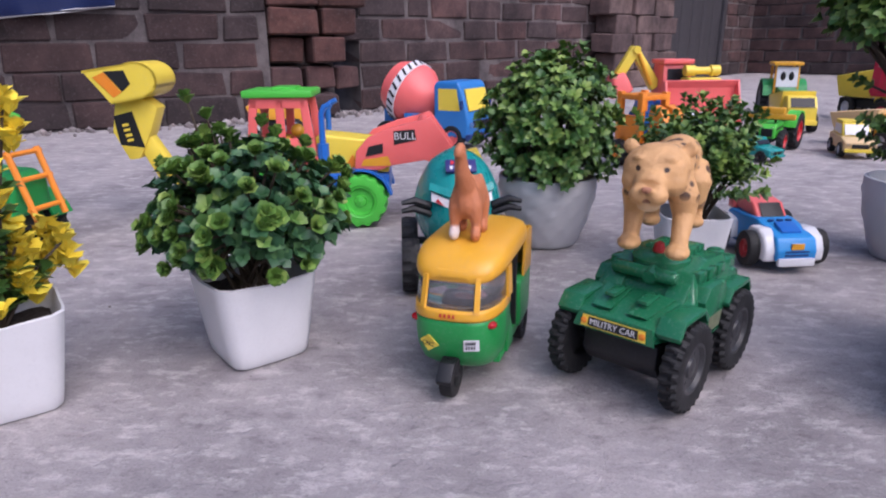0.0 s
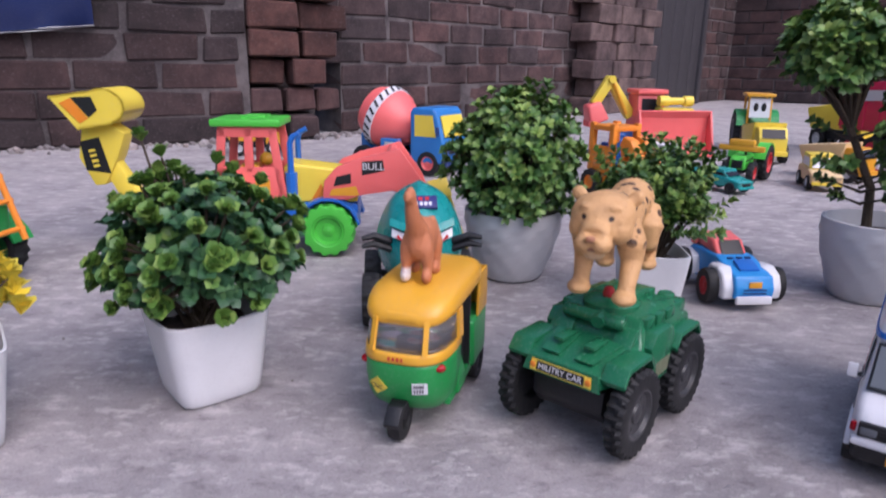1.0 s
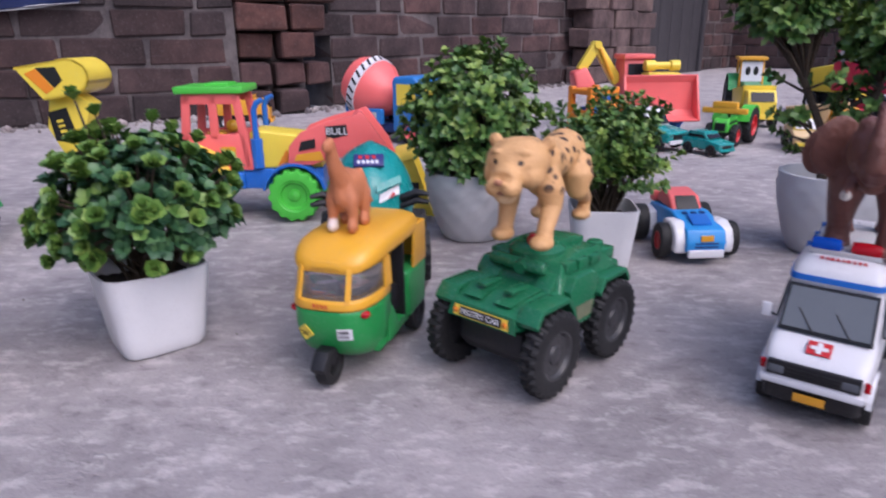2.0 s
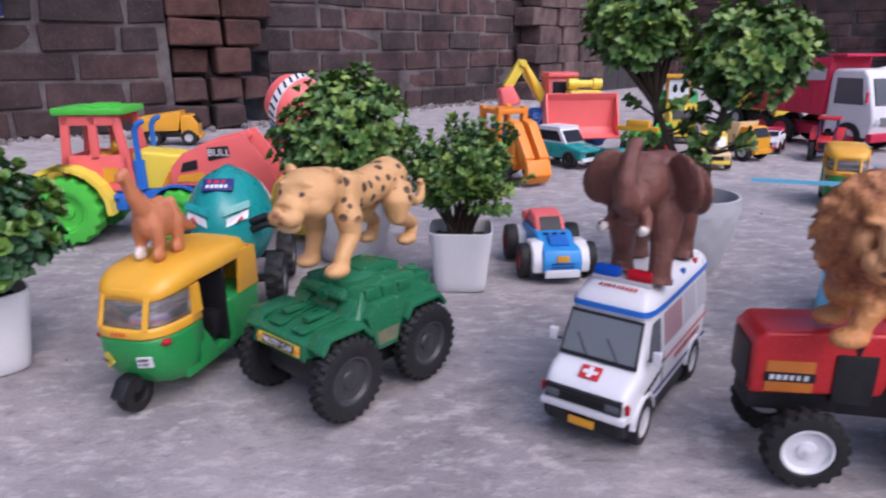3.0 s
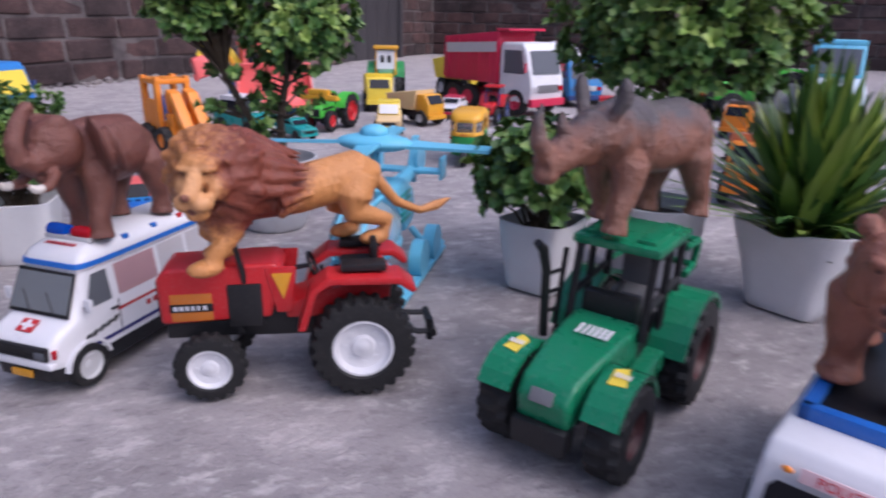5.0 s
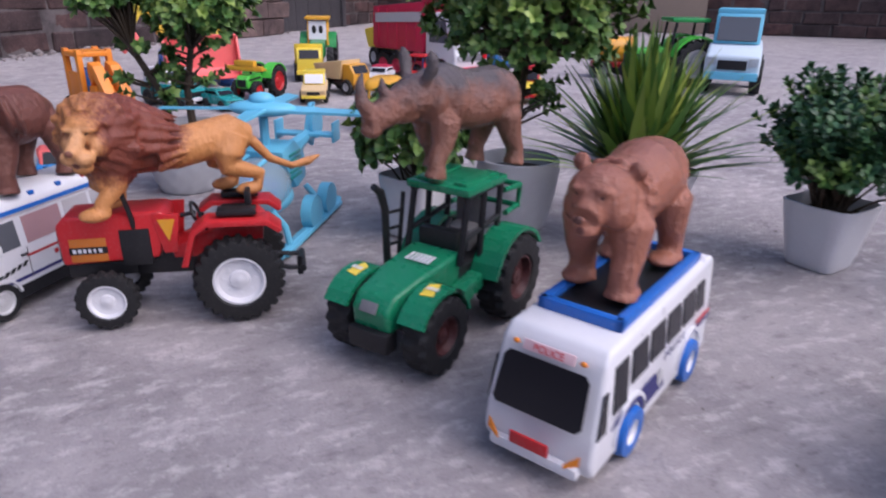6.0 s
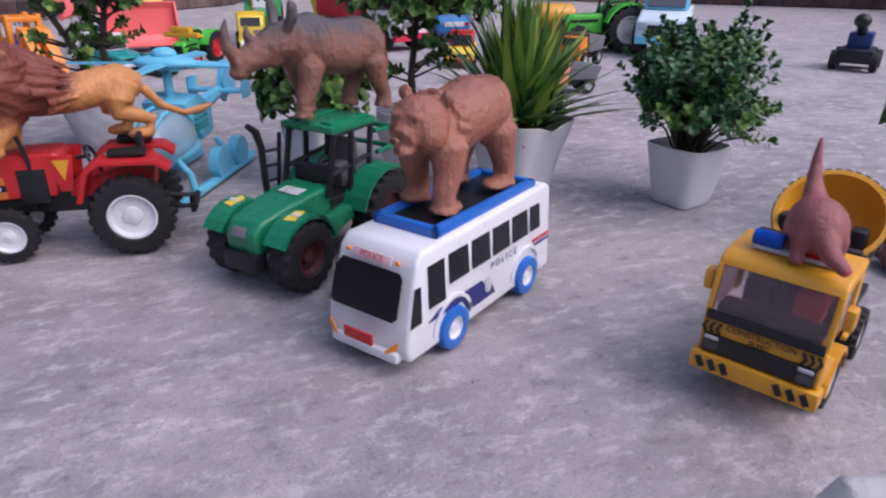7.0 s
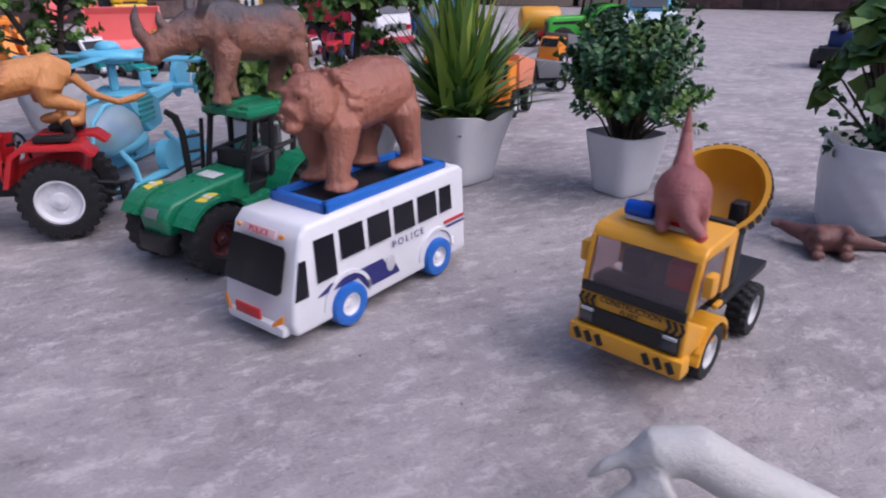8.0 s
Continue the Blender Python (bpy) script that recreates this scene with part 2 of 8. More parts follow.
# The sooty brick darkened: the west wall's weaker light is put into its colour.
M_BRICK_WEST = brick_mat("shade-toned sooty brick", (0.034, 0.024, 0.025), (0.066, 0.036, 0.034), (0.044, 0.031, 0.032))
BRICKS_WEST = [brick_data("brick", L, 0.0695, 0.10, M_BRICK_WEST, 40 + i) for i, L in enumerate((0.198, 0.205, 0.192, 0.208))]
HALVES_WEST = [brick_data("brick", L, 0.0695, 0.10, M_BRICK_WEST, 49 + i) for i, L in enumerate((0.096, 0.10))]
BRICKS = [brick_data("brick", L, 0.0695, 0.10, M_BRICK, i) for i, L in enumerate((0.198, 0.205, 0.192, 0.208))]
HALVES = [brick_data("brick", L, 0.0695, 0.10, M_BRICK, 9 + i) for i, L in enumerate((0.096, 0.10))]
LOOSE = [brick_data("brick", L, 0.078, 0.10, M_BRICK_NEW, 20 + i) for i, L in enumerate((0.11, 0.15, 0.19))]
GREYS = [brick_data("brick", 0.21, 0.085, 0.11, M_BRICK_GREY, 30 + i) for i in range(3)]
COURSE = 0.0775


def wall(name, ends, label, height=1.7, thick=0.2):
    (x0, y0), (x1, y1) = ends
    L = math.hypot(x1 - x0, y1 - y0)
    bm = bmesh.new()
    n = int(L / 0.05)
    grid = [[bm.verts.new((L * i / n, 0.004 * noise.noise(Vector((L * i / n * 9, j * 0.9, 3))), height * j / 30)) for j in range(31)] for i in range(n + 1)]
    back = [[bm.verts.new((L * i / n, thick, height * j / 30)) for j in (0, 30)] for i in (0, n)]
    for i in range(n):
        for j in range(30):
            bm.faces.new((grid[i][j], grid[i + 1][j], grid[i + 1][j + 1], grid[i][j + 1]))
    bm.faces.new((back[0][0], back[0][1], back[1][1], back[1][0]))
    bm.faces.new([g[30] for g in grid] + [back[1][1], back[0][1]])
    bm.faces.new(grid[0] + [back[0][1], back[0][0]])
    bm.faces.new(grid[n] + [back[1][1], back[1][0]])
    ob = mesh_ob(name, bm, M_MORTAR)
    ob.matrix_world = pose(x0, y0, 0, 0, 0, math.degrees(math.atan2(y1 - y0, x1 - x0)))
    return tagged(ob, label, "wall", kind="structure"), L


def lay(w, L, start, end, rows, seed, whole=BRICKS, half=HALVES):
    """Bricks in courses on the face of a wall, each an object of its own."""
    rnd = random.Random(seed)
    for r in range(rows):
        s = start - (0.105 if r % 2 else 0.0)
        while s < end:
            me = rnd.choice(half) if rnd.random() < 0.16 else rnd.choice(whole)
            ln = max(v.co.x for v in me.vertices) * 2
            if s + ln >= end + 0.03:
                me = rnd.choice(half)
                ln = max(v.co.x for v in me.vertices) * 2
            if s + ln < end + 0.03 and s >= start - 0.11:
                ob = new("brick", me)
                ob.parent = w
                ob.matrix_local = pose(s + ln / 2, 0.0435 + rnd.uniform(-0.004, 0.004), 0.04 + COURSE * r + rnd.uniform(-0.002, 0.002), 0, rnd.uniform(-0.8, 0.8), rnd.uniform(-0.8, 0.8))
            s += ln + rnd.uniform(0.004, 0.013)


def upper(w, L, start, end, z0, z1, seed, mat=M_BRICK):
    """The courses high over the ground, joined."""
    rnd = random.Random(seed)
    bm = bmesh.new()
    z, k = z0, 0
    while z < z1:
        s = start - (0.105 if k % 2 else 0)
        while s < end - 0.2:
            box(bm, s + 0.1, 0.042 + rnd.uniform(-0.004, 0.004), z, 0.2, 0.1, 0.0695)
            s += 0.212
        z, k = z + COURSE, k + 1
    ob = part("upper_brickwork", bm, mat, w)
    ob["kind"] = "stuff"


# ---- plants ----
class Leaves:
    """Collects many small leaves and makes one mesh of them."""

    def __init__(self, seed):
        self.v, self.f, self.r = [], [], random.Random(seed)

    def leaf(self, p, d, up, ln, wd, curl=0.25, fold=0.18):
        d = d.normalized()
        side = d.cross(up)
        side = side.normalized() if side.length > 1e-4 else d.orthogonal().normalized()
        nrm = side.cross(d)
        k = len(self.v)
        mid = p + d * ln * 0.5 + nrm * ln * 0.10
        tip = p + d * ln + nrm * ln * (0.10 - curl)
        e1, e2 = p + d * ln * 0.30, p + d * ln * 0.76 - nrm * ln * curl * 0.2
        self.v += [p, e1 + side * wd * 0.36 + nrm * wd * fold, e1 - side * wd * 0.36 + nrm * wd * fold, mid,
                   e2 + side * wd * 0.46 + nrm * wd * fold, e2 - side * wd * 0.46 + nrm * wd * fold, tip]
        self.f += [(k, k + 1, k + 3), (k, k + 3, k + 2), (k + 1, k + 4, k + 3), (k + 3, k + 5, k + 2), (k + 4, k + 6, k + 3), (k + 3, k + 6, k + 5)]

    def rosette(self, p, n, ln, wd, count=6, spread=0.9, curl=0.25):
        r = self.r
        a0 = r.uniform(0, 6.28)
        s = n.orthogonal().normalized()
        t = n.cross(s)
        for i in range(count):
            a = a0 + 6.283 * i / count + r.uniform(-0.25, 0.25)
            sp = spread * r.uniform(0.55, 1.2)
            d = n + (s * math.cos(a) + t * math.sin(a)) * sp
            self.leaf(p, d, n, ln * r.uniform(0.7, 1.15), wd * r.uniform(0.8, 1.15), curl)

    def sprig(self, a, b, ln, wd, pairs, count=3):
        d = (b - a)
        n = d.normalized()
        for i in range(pairs):
            self.rosette(a + d * ((i + 0.6) / pairs), n, ln, wd, count, 1.5)
        self.rosette(b, n, ln, wd, 5, 0.6)

    def done(self, name, mat, parent, label=""):
        me = bpy.data.meshes.new(name)
        me.from_pydata([tuple(p) for p in self.v], [], self.f)
        me.materials.append(mat)
        me.shade_smooth()
        ob = new(name, me)
        ob.parent = parent
        return tagged(ob, label)


def pot_square(parent, half0, half1, h, mat, wave=0.0, flare=0.0):
    """A tapered square pot with rounded corners, an inner wall and a waved rim."""
    bm = bmesh.new()
    seg = 32

    def ring(half, z, rim=False):
        out = []
        for i in range(seg):
            a = 2 * math.pi * (i + 0.5) / seg
            c, s = math.cos(a), math.sin(a)
            k = half / (abs(c) ** 7 + abs(s) ** 7) ** (1 / 7)
            zz = z + (wave * (abs(c * s) * 2 - 0.5) if rim else 0)
            out.append(bm.verts.new((k * c, k * s, zz)))
        return out

    prof = [(half0 * 0.95, 0.0), (half0, 0.002)]
    for i in range(1, 6):
        f = i / 6
        prof.append((half0 + (half1 - half0) * (f + flare * (f * f - f)), h * f))
    rings = [ring(a, z) for a, z in prof]
    rings += [ring(half1, h, True), ring(half1 - 0.0016, h + 0.0006, True), ring(half1 - 0.003, h - 0.003, True), ring(half1 * 0.86, h * 0.72)]
    for a, b in zip(rings, rings[1:]):
        for i in range(seg):
            j = (i + 1) % seg
            bm.faces.new((a[i], a[j], b[j], b[i]))
    bm.faces.new(rings[0])
    bm.faces.new(rings[-1])
    part("pot", bm, mat, parent, "", 50)
    sm = bmesh.new()
    n = 14
    g = [[sm.verts.new(((i / n - 0.5) * half1 * 1.66, (j / n - 0.5) * half1 * 1.66, h * 0.80 + 0.004 * noise.noise(Vector((i * 0.7, j * 0.7, h * 50))))) for j in range(n + 1)] for i in range(n + 1)]
    for i in range(n):
        for j in range(n):
            sm.faces.new((g[i][j], g[i + 1][j], g[i + 1][j + 1], g[i][j + 1]))
    part("soil", sm, M_SOIL, parent, "dark filling in the pot")


def pot_round(parent, r0, r1, h, mat):
    """A round pot whose wall bears a lattice of shallow lozenges."""
    bm = bmesh.new()
    seg, rows = 48, 20
    rings = []
    for j in range(rows + 1):
        f = j / rows
        r = r0 + (r1 - r0) * (1 - (1 - f) ** 1.7)
        ring = []
        for i in range(seg):
            a = 2 * math.pi * (i + 0.5 * (j % 2)) / seg
            k = r + (0.0022 * abs(math.sin(6 * a + f * 9)) * abs(math.sin(6 * a - f * 9)) if 0 < j < rows - 2 else 0)
            ring.append(bm.verts.new((k * math.cos(a), k * math.sin(a), h * f)))
        rings.append(ring)
    for r, z in ((r1 - 0.003, h + 0.0005), (r1 - 0.005, h - 0.004), (r1 * 0.85, h * 0.75)):
        rings.append([bm.verts.new((r * math.cos(2 * math.pi * i / seg), r * math.sin(2 * math.pi * i / seg), z)) for i in range(seg)])
    for a, b in zip(rings, rings[1:]):
        for i in range(seg):
            j = (i + 1) % seg
            bm.faces.new((a[i], a[j], b[j], b[i]))
    bm.faces.new(rings[0])
    bm.faces.new(rings[-1])
    part("pot", bm, mat, parent, "", 60)
    sm = bmesh.new()
    lathe(sm, [(0.001, h * 0.83), (r1 * 0.5, h * 0.82), (r1 * 0.9, h * 0.80)], 24)
    part("soil", sm, M_SOIL, parent, "dark filling in the pot")


def shell_point(r, c, rad, seed, lo=0.6, low_z=-0.75):
    """A place in the outer part of an uneven crown, and the way outwards."""
    while True:
        d = Vector((r.gauss(0, 1), r.gauss(0, 1), r.gauss(0, 1))).normalized()
        if d.z > low_z:
            break
    k = (0.88 + 0.22 * noise.noise(d * 2.1 + Vector((seed, 0, 0)))) * r.uniform(lo, 1.05)
    return Vector(c) + Vector((d.x * rad[0], d.y * rad[1], d.z * rad[2])) * k, d


def bushy(parent, c, rad, n, ln, wd, mat, seed, mat2=None, count=6, root=(0, 0, 0.05), low_z=-0.6):
    """A close bush: stems from the pot, a rosette of leaves at the end of each twig."""
    L, L2 = Leaves(seed), Leaves(seed + 50)
    st = bmesh.new()
    for i in range(n):
        p, d = shell_point(L.r, c, rad, seed, 0.45 if i % 3 else 0.8, low_z)
        up = (d + Vector((0, 0, 0.55))).normalized()
        # The second, paler leaf colour goes only to the crown's upper part.
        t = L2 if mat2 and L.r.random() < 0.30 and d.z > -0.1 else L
        t.rosette(p, up, ln, wd, count)
        if i % 2 == 0:
            t.rosette(p - d * ln * 0.8, up, ln * 0.9, wd, 4, 1.3)
        if i % 14 == 0:
            r0 = Vector(root) + Vector((L.r.uniform(-0.012, 0.012), L.r.uniform(-0.012, 0.012), 0))
            tube(st, [r0, r0.lerp(p, 0.45) + Vector((0, 0, 0.008)), p], [0.0016, 0.0011, 0.0007], 5)
    part("stem", st, M_STEM, parent)
    L.done("foliage", mat, parent)
    if mat2:
        L2.done("light_foliage", mat2, parent, "paler green leaves")


def sprigged(parent, c, rad, n, ln, wd, mat, seed, pairs=5, root=(0, 0, 0.05), low_z=-0.2, back=0.42, mat2=None):
    """A looser plant: thin branches, small leaves in whorls along the outer part of each."""
    L, L2 = Leaves(seed), Leaves(seed + 70)
    st = bmesh.new()
    for i in range(n):
        p, d = shell_point(L.r, c, rad, seed, 0.55, low_z)
        r0 = Vector(root) + Vector((L.r.uniform(-0.012, 0.012), L.r.uniform(-0.012, 0.012), 0))
        m = r0.lerp(p, 0.5) + Vector((d.x * 0.004, d.y * 0.004, 0.010))
        if i % 2 == 0:
            tube(st, [r0, m, p], [0.0017, 0.0012, 0.0006], 5)
        a = m.lerp(p, back)
        for k in range(3):
            off = Vector((L.r.gauss(0, 1), L.r.gauss(0, 1), L.r.gauss(0, 0.6))) * ln * 1.3
            (L2 if mat2 and L.r.random() < 0.3 else L).sprig(a + off * 0.3, p + off + Vector((0, 0, ln * 0.6)), ln, wd, pairs)
    part("stem", st, M_STEM, parent)
    L.done("foliage", mat, parent)
    if mat2:
        L2.done("light_foliage", mat2, parent, "paler green leaves")


def plants():
    A = thing("potted_plant", "bushy green artificial plant in a white square pot", "potted plant", pose(-0.088, 0.500, 0, 0, 0, 41))
    pot_square(A, 0.030, 0.0380, 0.064, M_POT, 0.002)
    bushy(A, (0.002, 0.0, 0.106), (0.073, 0.073, 0.056), 560, 0.0098, 0.0082, M_LEAF_DARK, 3, M_LEAF, 5)
    cups, twigs = Leaves(8), bmesh.new()
    for i in range(105):
        p, d = shell_point(cups.r, (0.002, 0.0, 0.107), (0.079, 0.079, 0.063), 3, 0.90, -0.5)
        if i < 2:
            p, d = Vector((-0.025 + 0.012 * i, 0.021, 0.186 - 0.012 * i)), Vector((-0.2, 0.2, 1))
        up = (d + Vector((0, 0, 0.5))).normalized()
        tube(twigs, [p - d * 0.030 - Vector((0, 0, 0.006)), p], [0.0012, 0.0008], 5)
        for ln, count, spread, rise in ((0.0106, 7, 1.15, 0.0), (0.0090, 6, 0.65, 0.002), (0.0068, 4, 0.30, 0.003)):
            cups.rosette(p + up * rise, up, ln, ln * 0.95, count, spread, 0.10)
    tagged(part("twig_growth", twigs, M_STEM, A), kind="stuff")
    tagged(cups.done("young_foliage", M_LEAF_CUP, A), "lighter green leaf rosettes", kind="stuff")
    Y = thing("potted_plant", "yellow and green artificial plant in a white square pot", "potted plant", pose(-0.224, 0.416, 0, 0, 0, 38))
    pot_square(Y, 0.026, 0.036, 0.066, M_POT, 0.002)
    L, L2 = Leaves(5), Leaves(6)
    st = bmesh.new()
    for i in range(34):
        a, q = L.r.uniform(0, 6.28), L.r.uniform(0.01, 0.062)
        top = Vector((q * math.cos(a), q * math.sin(a), L.r.uniform(0.10, 0.215) - q * 0.7))
        tube(st, [(0, 0, 0.05), top * 0.55 + Vector((0, 0, 0.03)), top], [0.0016, 0.0012, 0.0008], 5)
        for k in range(5):
            p = top - Vector((0, 0, 0.028 * (1 - k / 4))) + Vector((L.r.gauss(0, 0.003), L.r.gauss(0, 0.003), 0))
            L2.rosette(p, (top.normalized() + Vector((0, 0, 0.9))).normalized(), 0.0150, 0.0105, 7, 0.7)
        for k in range(4):
            p = Vector((0, 0, 0.05)).lerp(top, 0.3 + 0.11 * k)
            L.rosette(p, (p - Vector((0, 0, 0.03))).normalized(), 0.014, 0.008, 5, 1.2)
    part("stem", st, M_STEM, Y)
    L.done("foliage", M_LEAF, Y)
    L2.done("yellow_foliage", M_LEAF_YEL, Y, "bright yellow leaf clusters")
    B = thing("potted_plant", "dense round green plant in a textured grey-white pot", "potted plant", pose(0.164, 0.792, 0))
    pot_round(B, 0.034, 0.056, 0.080, M_POT_GREY)
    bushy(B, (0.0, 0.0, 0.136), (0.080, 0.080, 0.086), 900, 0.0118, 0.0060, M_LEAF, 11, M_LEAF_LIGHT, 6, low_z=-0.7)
    C = thing("potted_plant", "small upright green plant in a white square pot", "potted plant", pose(0.295, 0.686, 0, 0, 0, -3))
    pot_square(C, 0.026, 0.033, 0.063, M_POT, 0.0)
    sprigged(C, (0, 0, 0.105), (0.056, 0.056, 0.066), 84, 0.0095, 0.0052, M_LEAF, 21, 5, mat2=M_LEAF_LIGHT)
    D = thing("potted_plant", "leafy green plant in a white square pot behind a tractor", "potted plant", pose(0.779, 0.474, 0, 0, 0, 35))
    pot_square(D, 0.025, 0.034, 0.068, M_POT, 0.002)
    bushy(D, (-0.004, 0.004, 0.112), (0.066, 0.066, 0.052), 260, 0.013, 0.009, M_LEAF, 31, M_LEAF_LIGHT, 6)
    E = thing("potted_plant", "spiky grass plant in a flared white pot", "potted plant", pose(0.985, 0.368, 0, 0, 0, 20))
    pot_square(E, 0.032, 0.050, 0.078, M_POT, 0.010, 0.5)
    g = Leaves(41)
    for i in range(430):
        a, lean = g.r.uniform(0, 6.28), min(1.05, abs(g.r.gauss(0, 0.56)))
        ln, wd = g.r.uniform(0.08, 0.172), g.r.uniform(0.0095, 0.0175)
        o = Vector((math.cos(a), math.sin(a), 0))
        side = Vector((-o.y, o.x, 0))
        base = Vector((g.r.gauss(0, 0.010), g.r.gauss(0, 0.010), 0.062))
        k = len(g.v)
        for j in range(6):
            f = j / 5
            p = base + o * ln * math.sin(lean) * (f ** 1.3) + Vector((0, 0, ln * (math.cos(min(lean, 1.3)) * f - 0.20 * lean * f * f)))
            w = wd * (1 - f ** 2.2) * (0.6 + 0.4 * min(1, f * 4)) + 0.0002
            g.v += [p - side * w / 2, p - o * w * 0.12 + Vector((0, 0, -w * 0.1)), p + side * w / 2]
        for j in range(5):
            b = k + 3 * j
            g.f += [(b, b + 1, b + 4, b + 3), (b + 1, b + 2, b + 5, b + 4)]
    g.done("foliage", M_GRASS, E)
    F = thing("potted_plant", "small branching green plant in a white square pot", "potted plant", pose(1.132, 0.253, 0, 0, 0, 11))
    pot_square(F, 0.024, 0.035, 0.066, M_POT, 0.001)
    sprigged(F, (0, 0, 0.116), (0.074, 0.074, 0.080), 150, 0.0100, 0.0052, M_LEAF_DARK, 51, 5, low_z=-0.3, mat2=M_LEAF)
    G = thing("potted_plant", "plant with large round green leaves in a white pot", "potted plant", pose(1.277, 0.064, 0))
    pot_round(G, 0.042, 0.052, 0.085, M_POT)
    L = Leaves(61)
    L3 = Leaves(62)
    st = bmesh.new()
    for i in range(46):
        p, d = shell_point(L.r, (0, 0, 0.15), (0.068, 0.068, 0.075), 61, 0.5, -0.5)
        tube(st, [(0, 0, 0.07), p * 0.6 + Vector((0, 0, 0.03)), p], [0.002, 0.0015, 0.001], 5)
        L.rosette(p, (d + Vector((0, 0, 0.5))).normalized(), 0.026, 0.026, 6, 1.1, 0.35)
    for i in range(16):
        p, d = shell_point(L3.r, (0, 0, 0.10), (0.075, 0.075, 0.05), 64, 0.8, -0.6)
        L3.sprig(Vector((0, 0, 0.085)), p, 0.010, 0.006, 7, 2)
    part("stem", st, M_STEM, G)
    L.done("foliage", M_LEAF, G)
    L3.done("fern_foliage", M_LEAF_DARK, G, "thin dark fern sprigs")
    # the small tree with two trunks
    T = thing("potted_tree", "small two-trunked artificial tree in a textured grey pot", "potted tree", pose(0.549, 0.737, 0))
    pot_round(T, 0.034, 0.054, 0.086, M_POT_GREY)
    tree(T, 71, [([(-0.012, 0, 0.07), (-0.016, 0.0, 0.12), (-0.045, 0.004, 0.18), (-0.058, 0.006, 0.235)], (-0.070, 0.008, 0.262), (0.054, 0.054, 0.046)),
                 ([(0.014, -0.01, 0.07), (0.012, -0.01, 0.13), (0.022, -0.014, 0.18), (0.034, -0.016, 0.21)], (0.040, -0.018, 0.234), (0.066, 0.064, 0.056))], 480)
    K = thing("potted_tree", "broad-crowned artificial tree in a round pale pot", "potted tree", pose(0.895, 0.462, 0))
    pot_round(K, 0.032, 0.046, 0.080, M_POT_GREY)
    tree(K, 81, [([(0, 0, 0.06), (-0.004, 0.0, 0.12), (0.004, 0.003, 0.18), (0.0, 0.0, 0.25)], (0.0, 0.0, 0.252), (0.122, 0.122, 0.088))], 1200)


def tree(parent, seed, stems, n):
    """Tapered trunks with limbs, each with an uneven crown of leaf rosettes."""
    st = bmesh.new()
    L, L2 = Leaves(seed), Leaves(seed + 5)
    for pts, c, rad in stems:
        tube(st, pts, [0.0055, 0.0045, 0.0038, 0.0028], 8)
        top = Vector(pts[-2])
        for i in range(n):
            p, d = shell_point(L.r, c, rad, seed + c[0] * 30, 0.35 if i % 2 else 0.75, -0.85)
            up = (d * 0.8 + Vector((0, 0, 0.6))).normalized()
            # About half the rosettes above the crown's underside take the lighter green.
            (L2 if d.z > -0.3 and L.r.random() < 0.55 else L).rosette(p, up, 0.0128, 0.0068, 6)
            if i % 12 == 0:
                tube(st, [top, top.lerp(p, 0.5) + Vector((0, 0, 0.006)), p], [0.0024, 0.0016, 0.0008], 5)
        for k in range(15):
            a = L.r.uniform(0, 6.28)
            b = Vector(pts[0]).lerp(Vector(pts[2]), L.r.uniform(0.25, 0.95))
            e = b + Vector((math.cos(a), math.sin(a), 0.35)) * L.r.uniform(0.020, 0.048)
            tube(st, [b, e], [0.0018, 0.0008], 5)
            for q in range(3):
                L.rosette(b.lerp(e, 0.6 + 0.2 * q) , (e - b).normalized(), 0.011, 0.007, 5, 1.1)
    part("trunk", st, M_STEM, parent)
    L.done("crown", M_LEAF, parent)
    L2.done("upper_leaves", M_LEAF_LIGHT, parent, "lighter green leaves on top")


plants()


# ---- paints and plastics of the toys ----
def P(name, c, rough=0.36, dust=0.2):
    return plastic(name, c, rough, dust)


YEL, GRN, DGRN = P("yellow plastic", (0.74, 0.38, 0.025), 0.28), P("green plastic", (0.02, 0.27, 0.06), 0.28), P("army green plastic", (0.016, 0.145, 0.062), 0.2)
TGRN = P("tractor green plastic", (0.008, 0.19, 0.085), 0.24)
BLK, RUB = P("black plastic", (0.010, 0.010, 0.012), 0.42, 0.05), P("black rubber", (0.010, 0.010, 0.011), 0.62, 0.07)
WHT, SIL = P("white plastic", (0.72, 0.72, 0.75), 0.26, 0.1), P("silver plastic", (0.52, 0.52, 0.53), 0.33, 0.15)
RED, DRED = P("red plastic", (0.52, 0.018, 0.022), 0.3), P("deep red plastic", (0.36, 0.012, 0.015), 0.3)
BLU, LBLU, NAVY = P("blue plastic", (0.02, 0.14, 0.52), 0.3), P("light blue plastic", (0.16, 0.54, 0.74), 0.32), P("navy print", (0.025, 0.025, 0.15), 0.4)
PNK, LIME, LYEL = P("coral pink plastic", (0.82, 0.15, 0.14), 0.34), P("lime green plastic", (0.08, 0.52, 0.05), 0.34), P("lemon yellow plastic", (0.82, 0.63, 0.06), 0.34)
ORG, TEAL, CRM = P("orange plastic", (0.80, 0.25, 0.015), 0.36), P("teal plastic", (0.012, 0.27, 0.26), 0.24), P("cream plastic", (0.72, 0.52, 0.26), 0.36)
MAG = P("magenta red plastic", (0.55, 0.02, 0.07), 0.36)
CAMO = brick_mat("camouflage print", (0.22, 0.20, 0.12), (0.40, 0.36, 0.24), (0.12, 0.16, 0.08))
GREYP, DBLU = P("grey plastic", (0.16, 0.16, 0.17), 0.4), P("dark blue plastic", (0.015, 0.04, 0.16), 0.36)
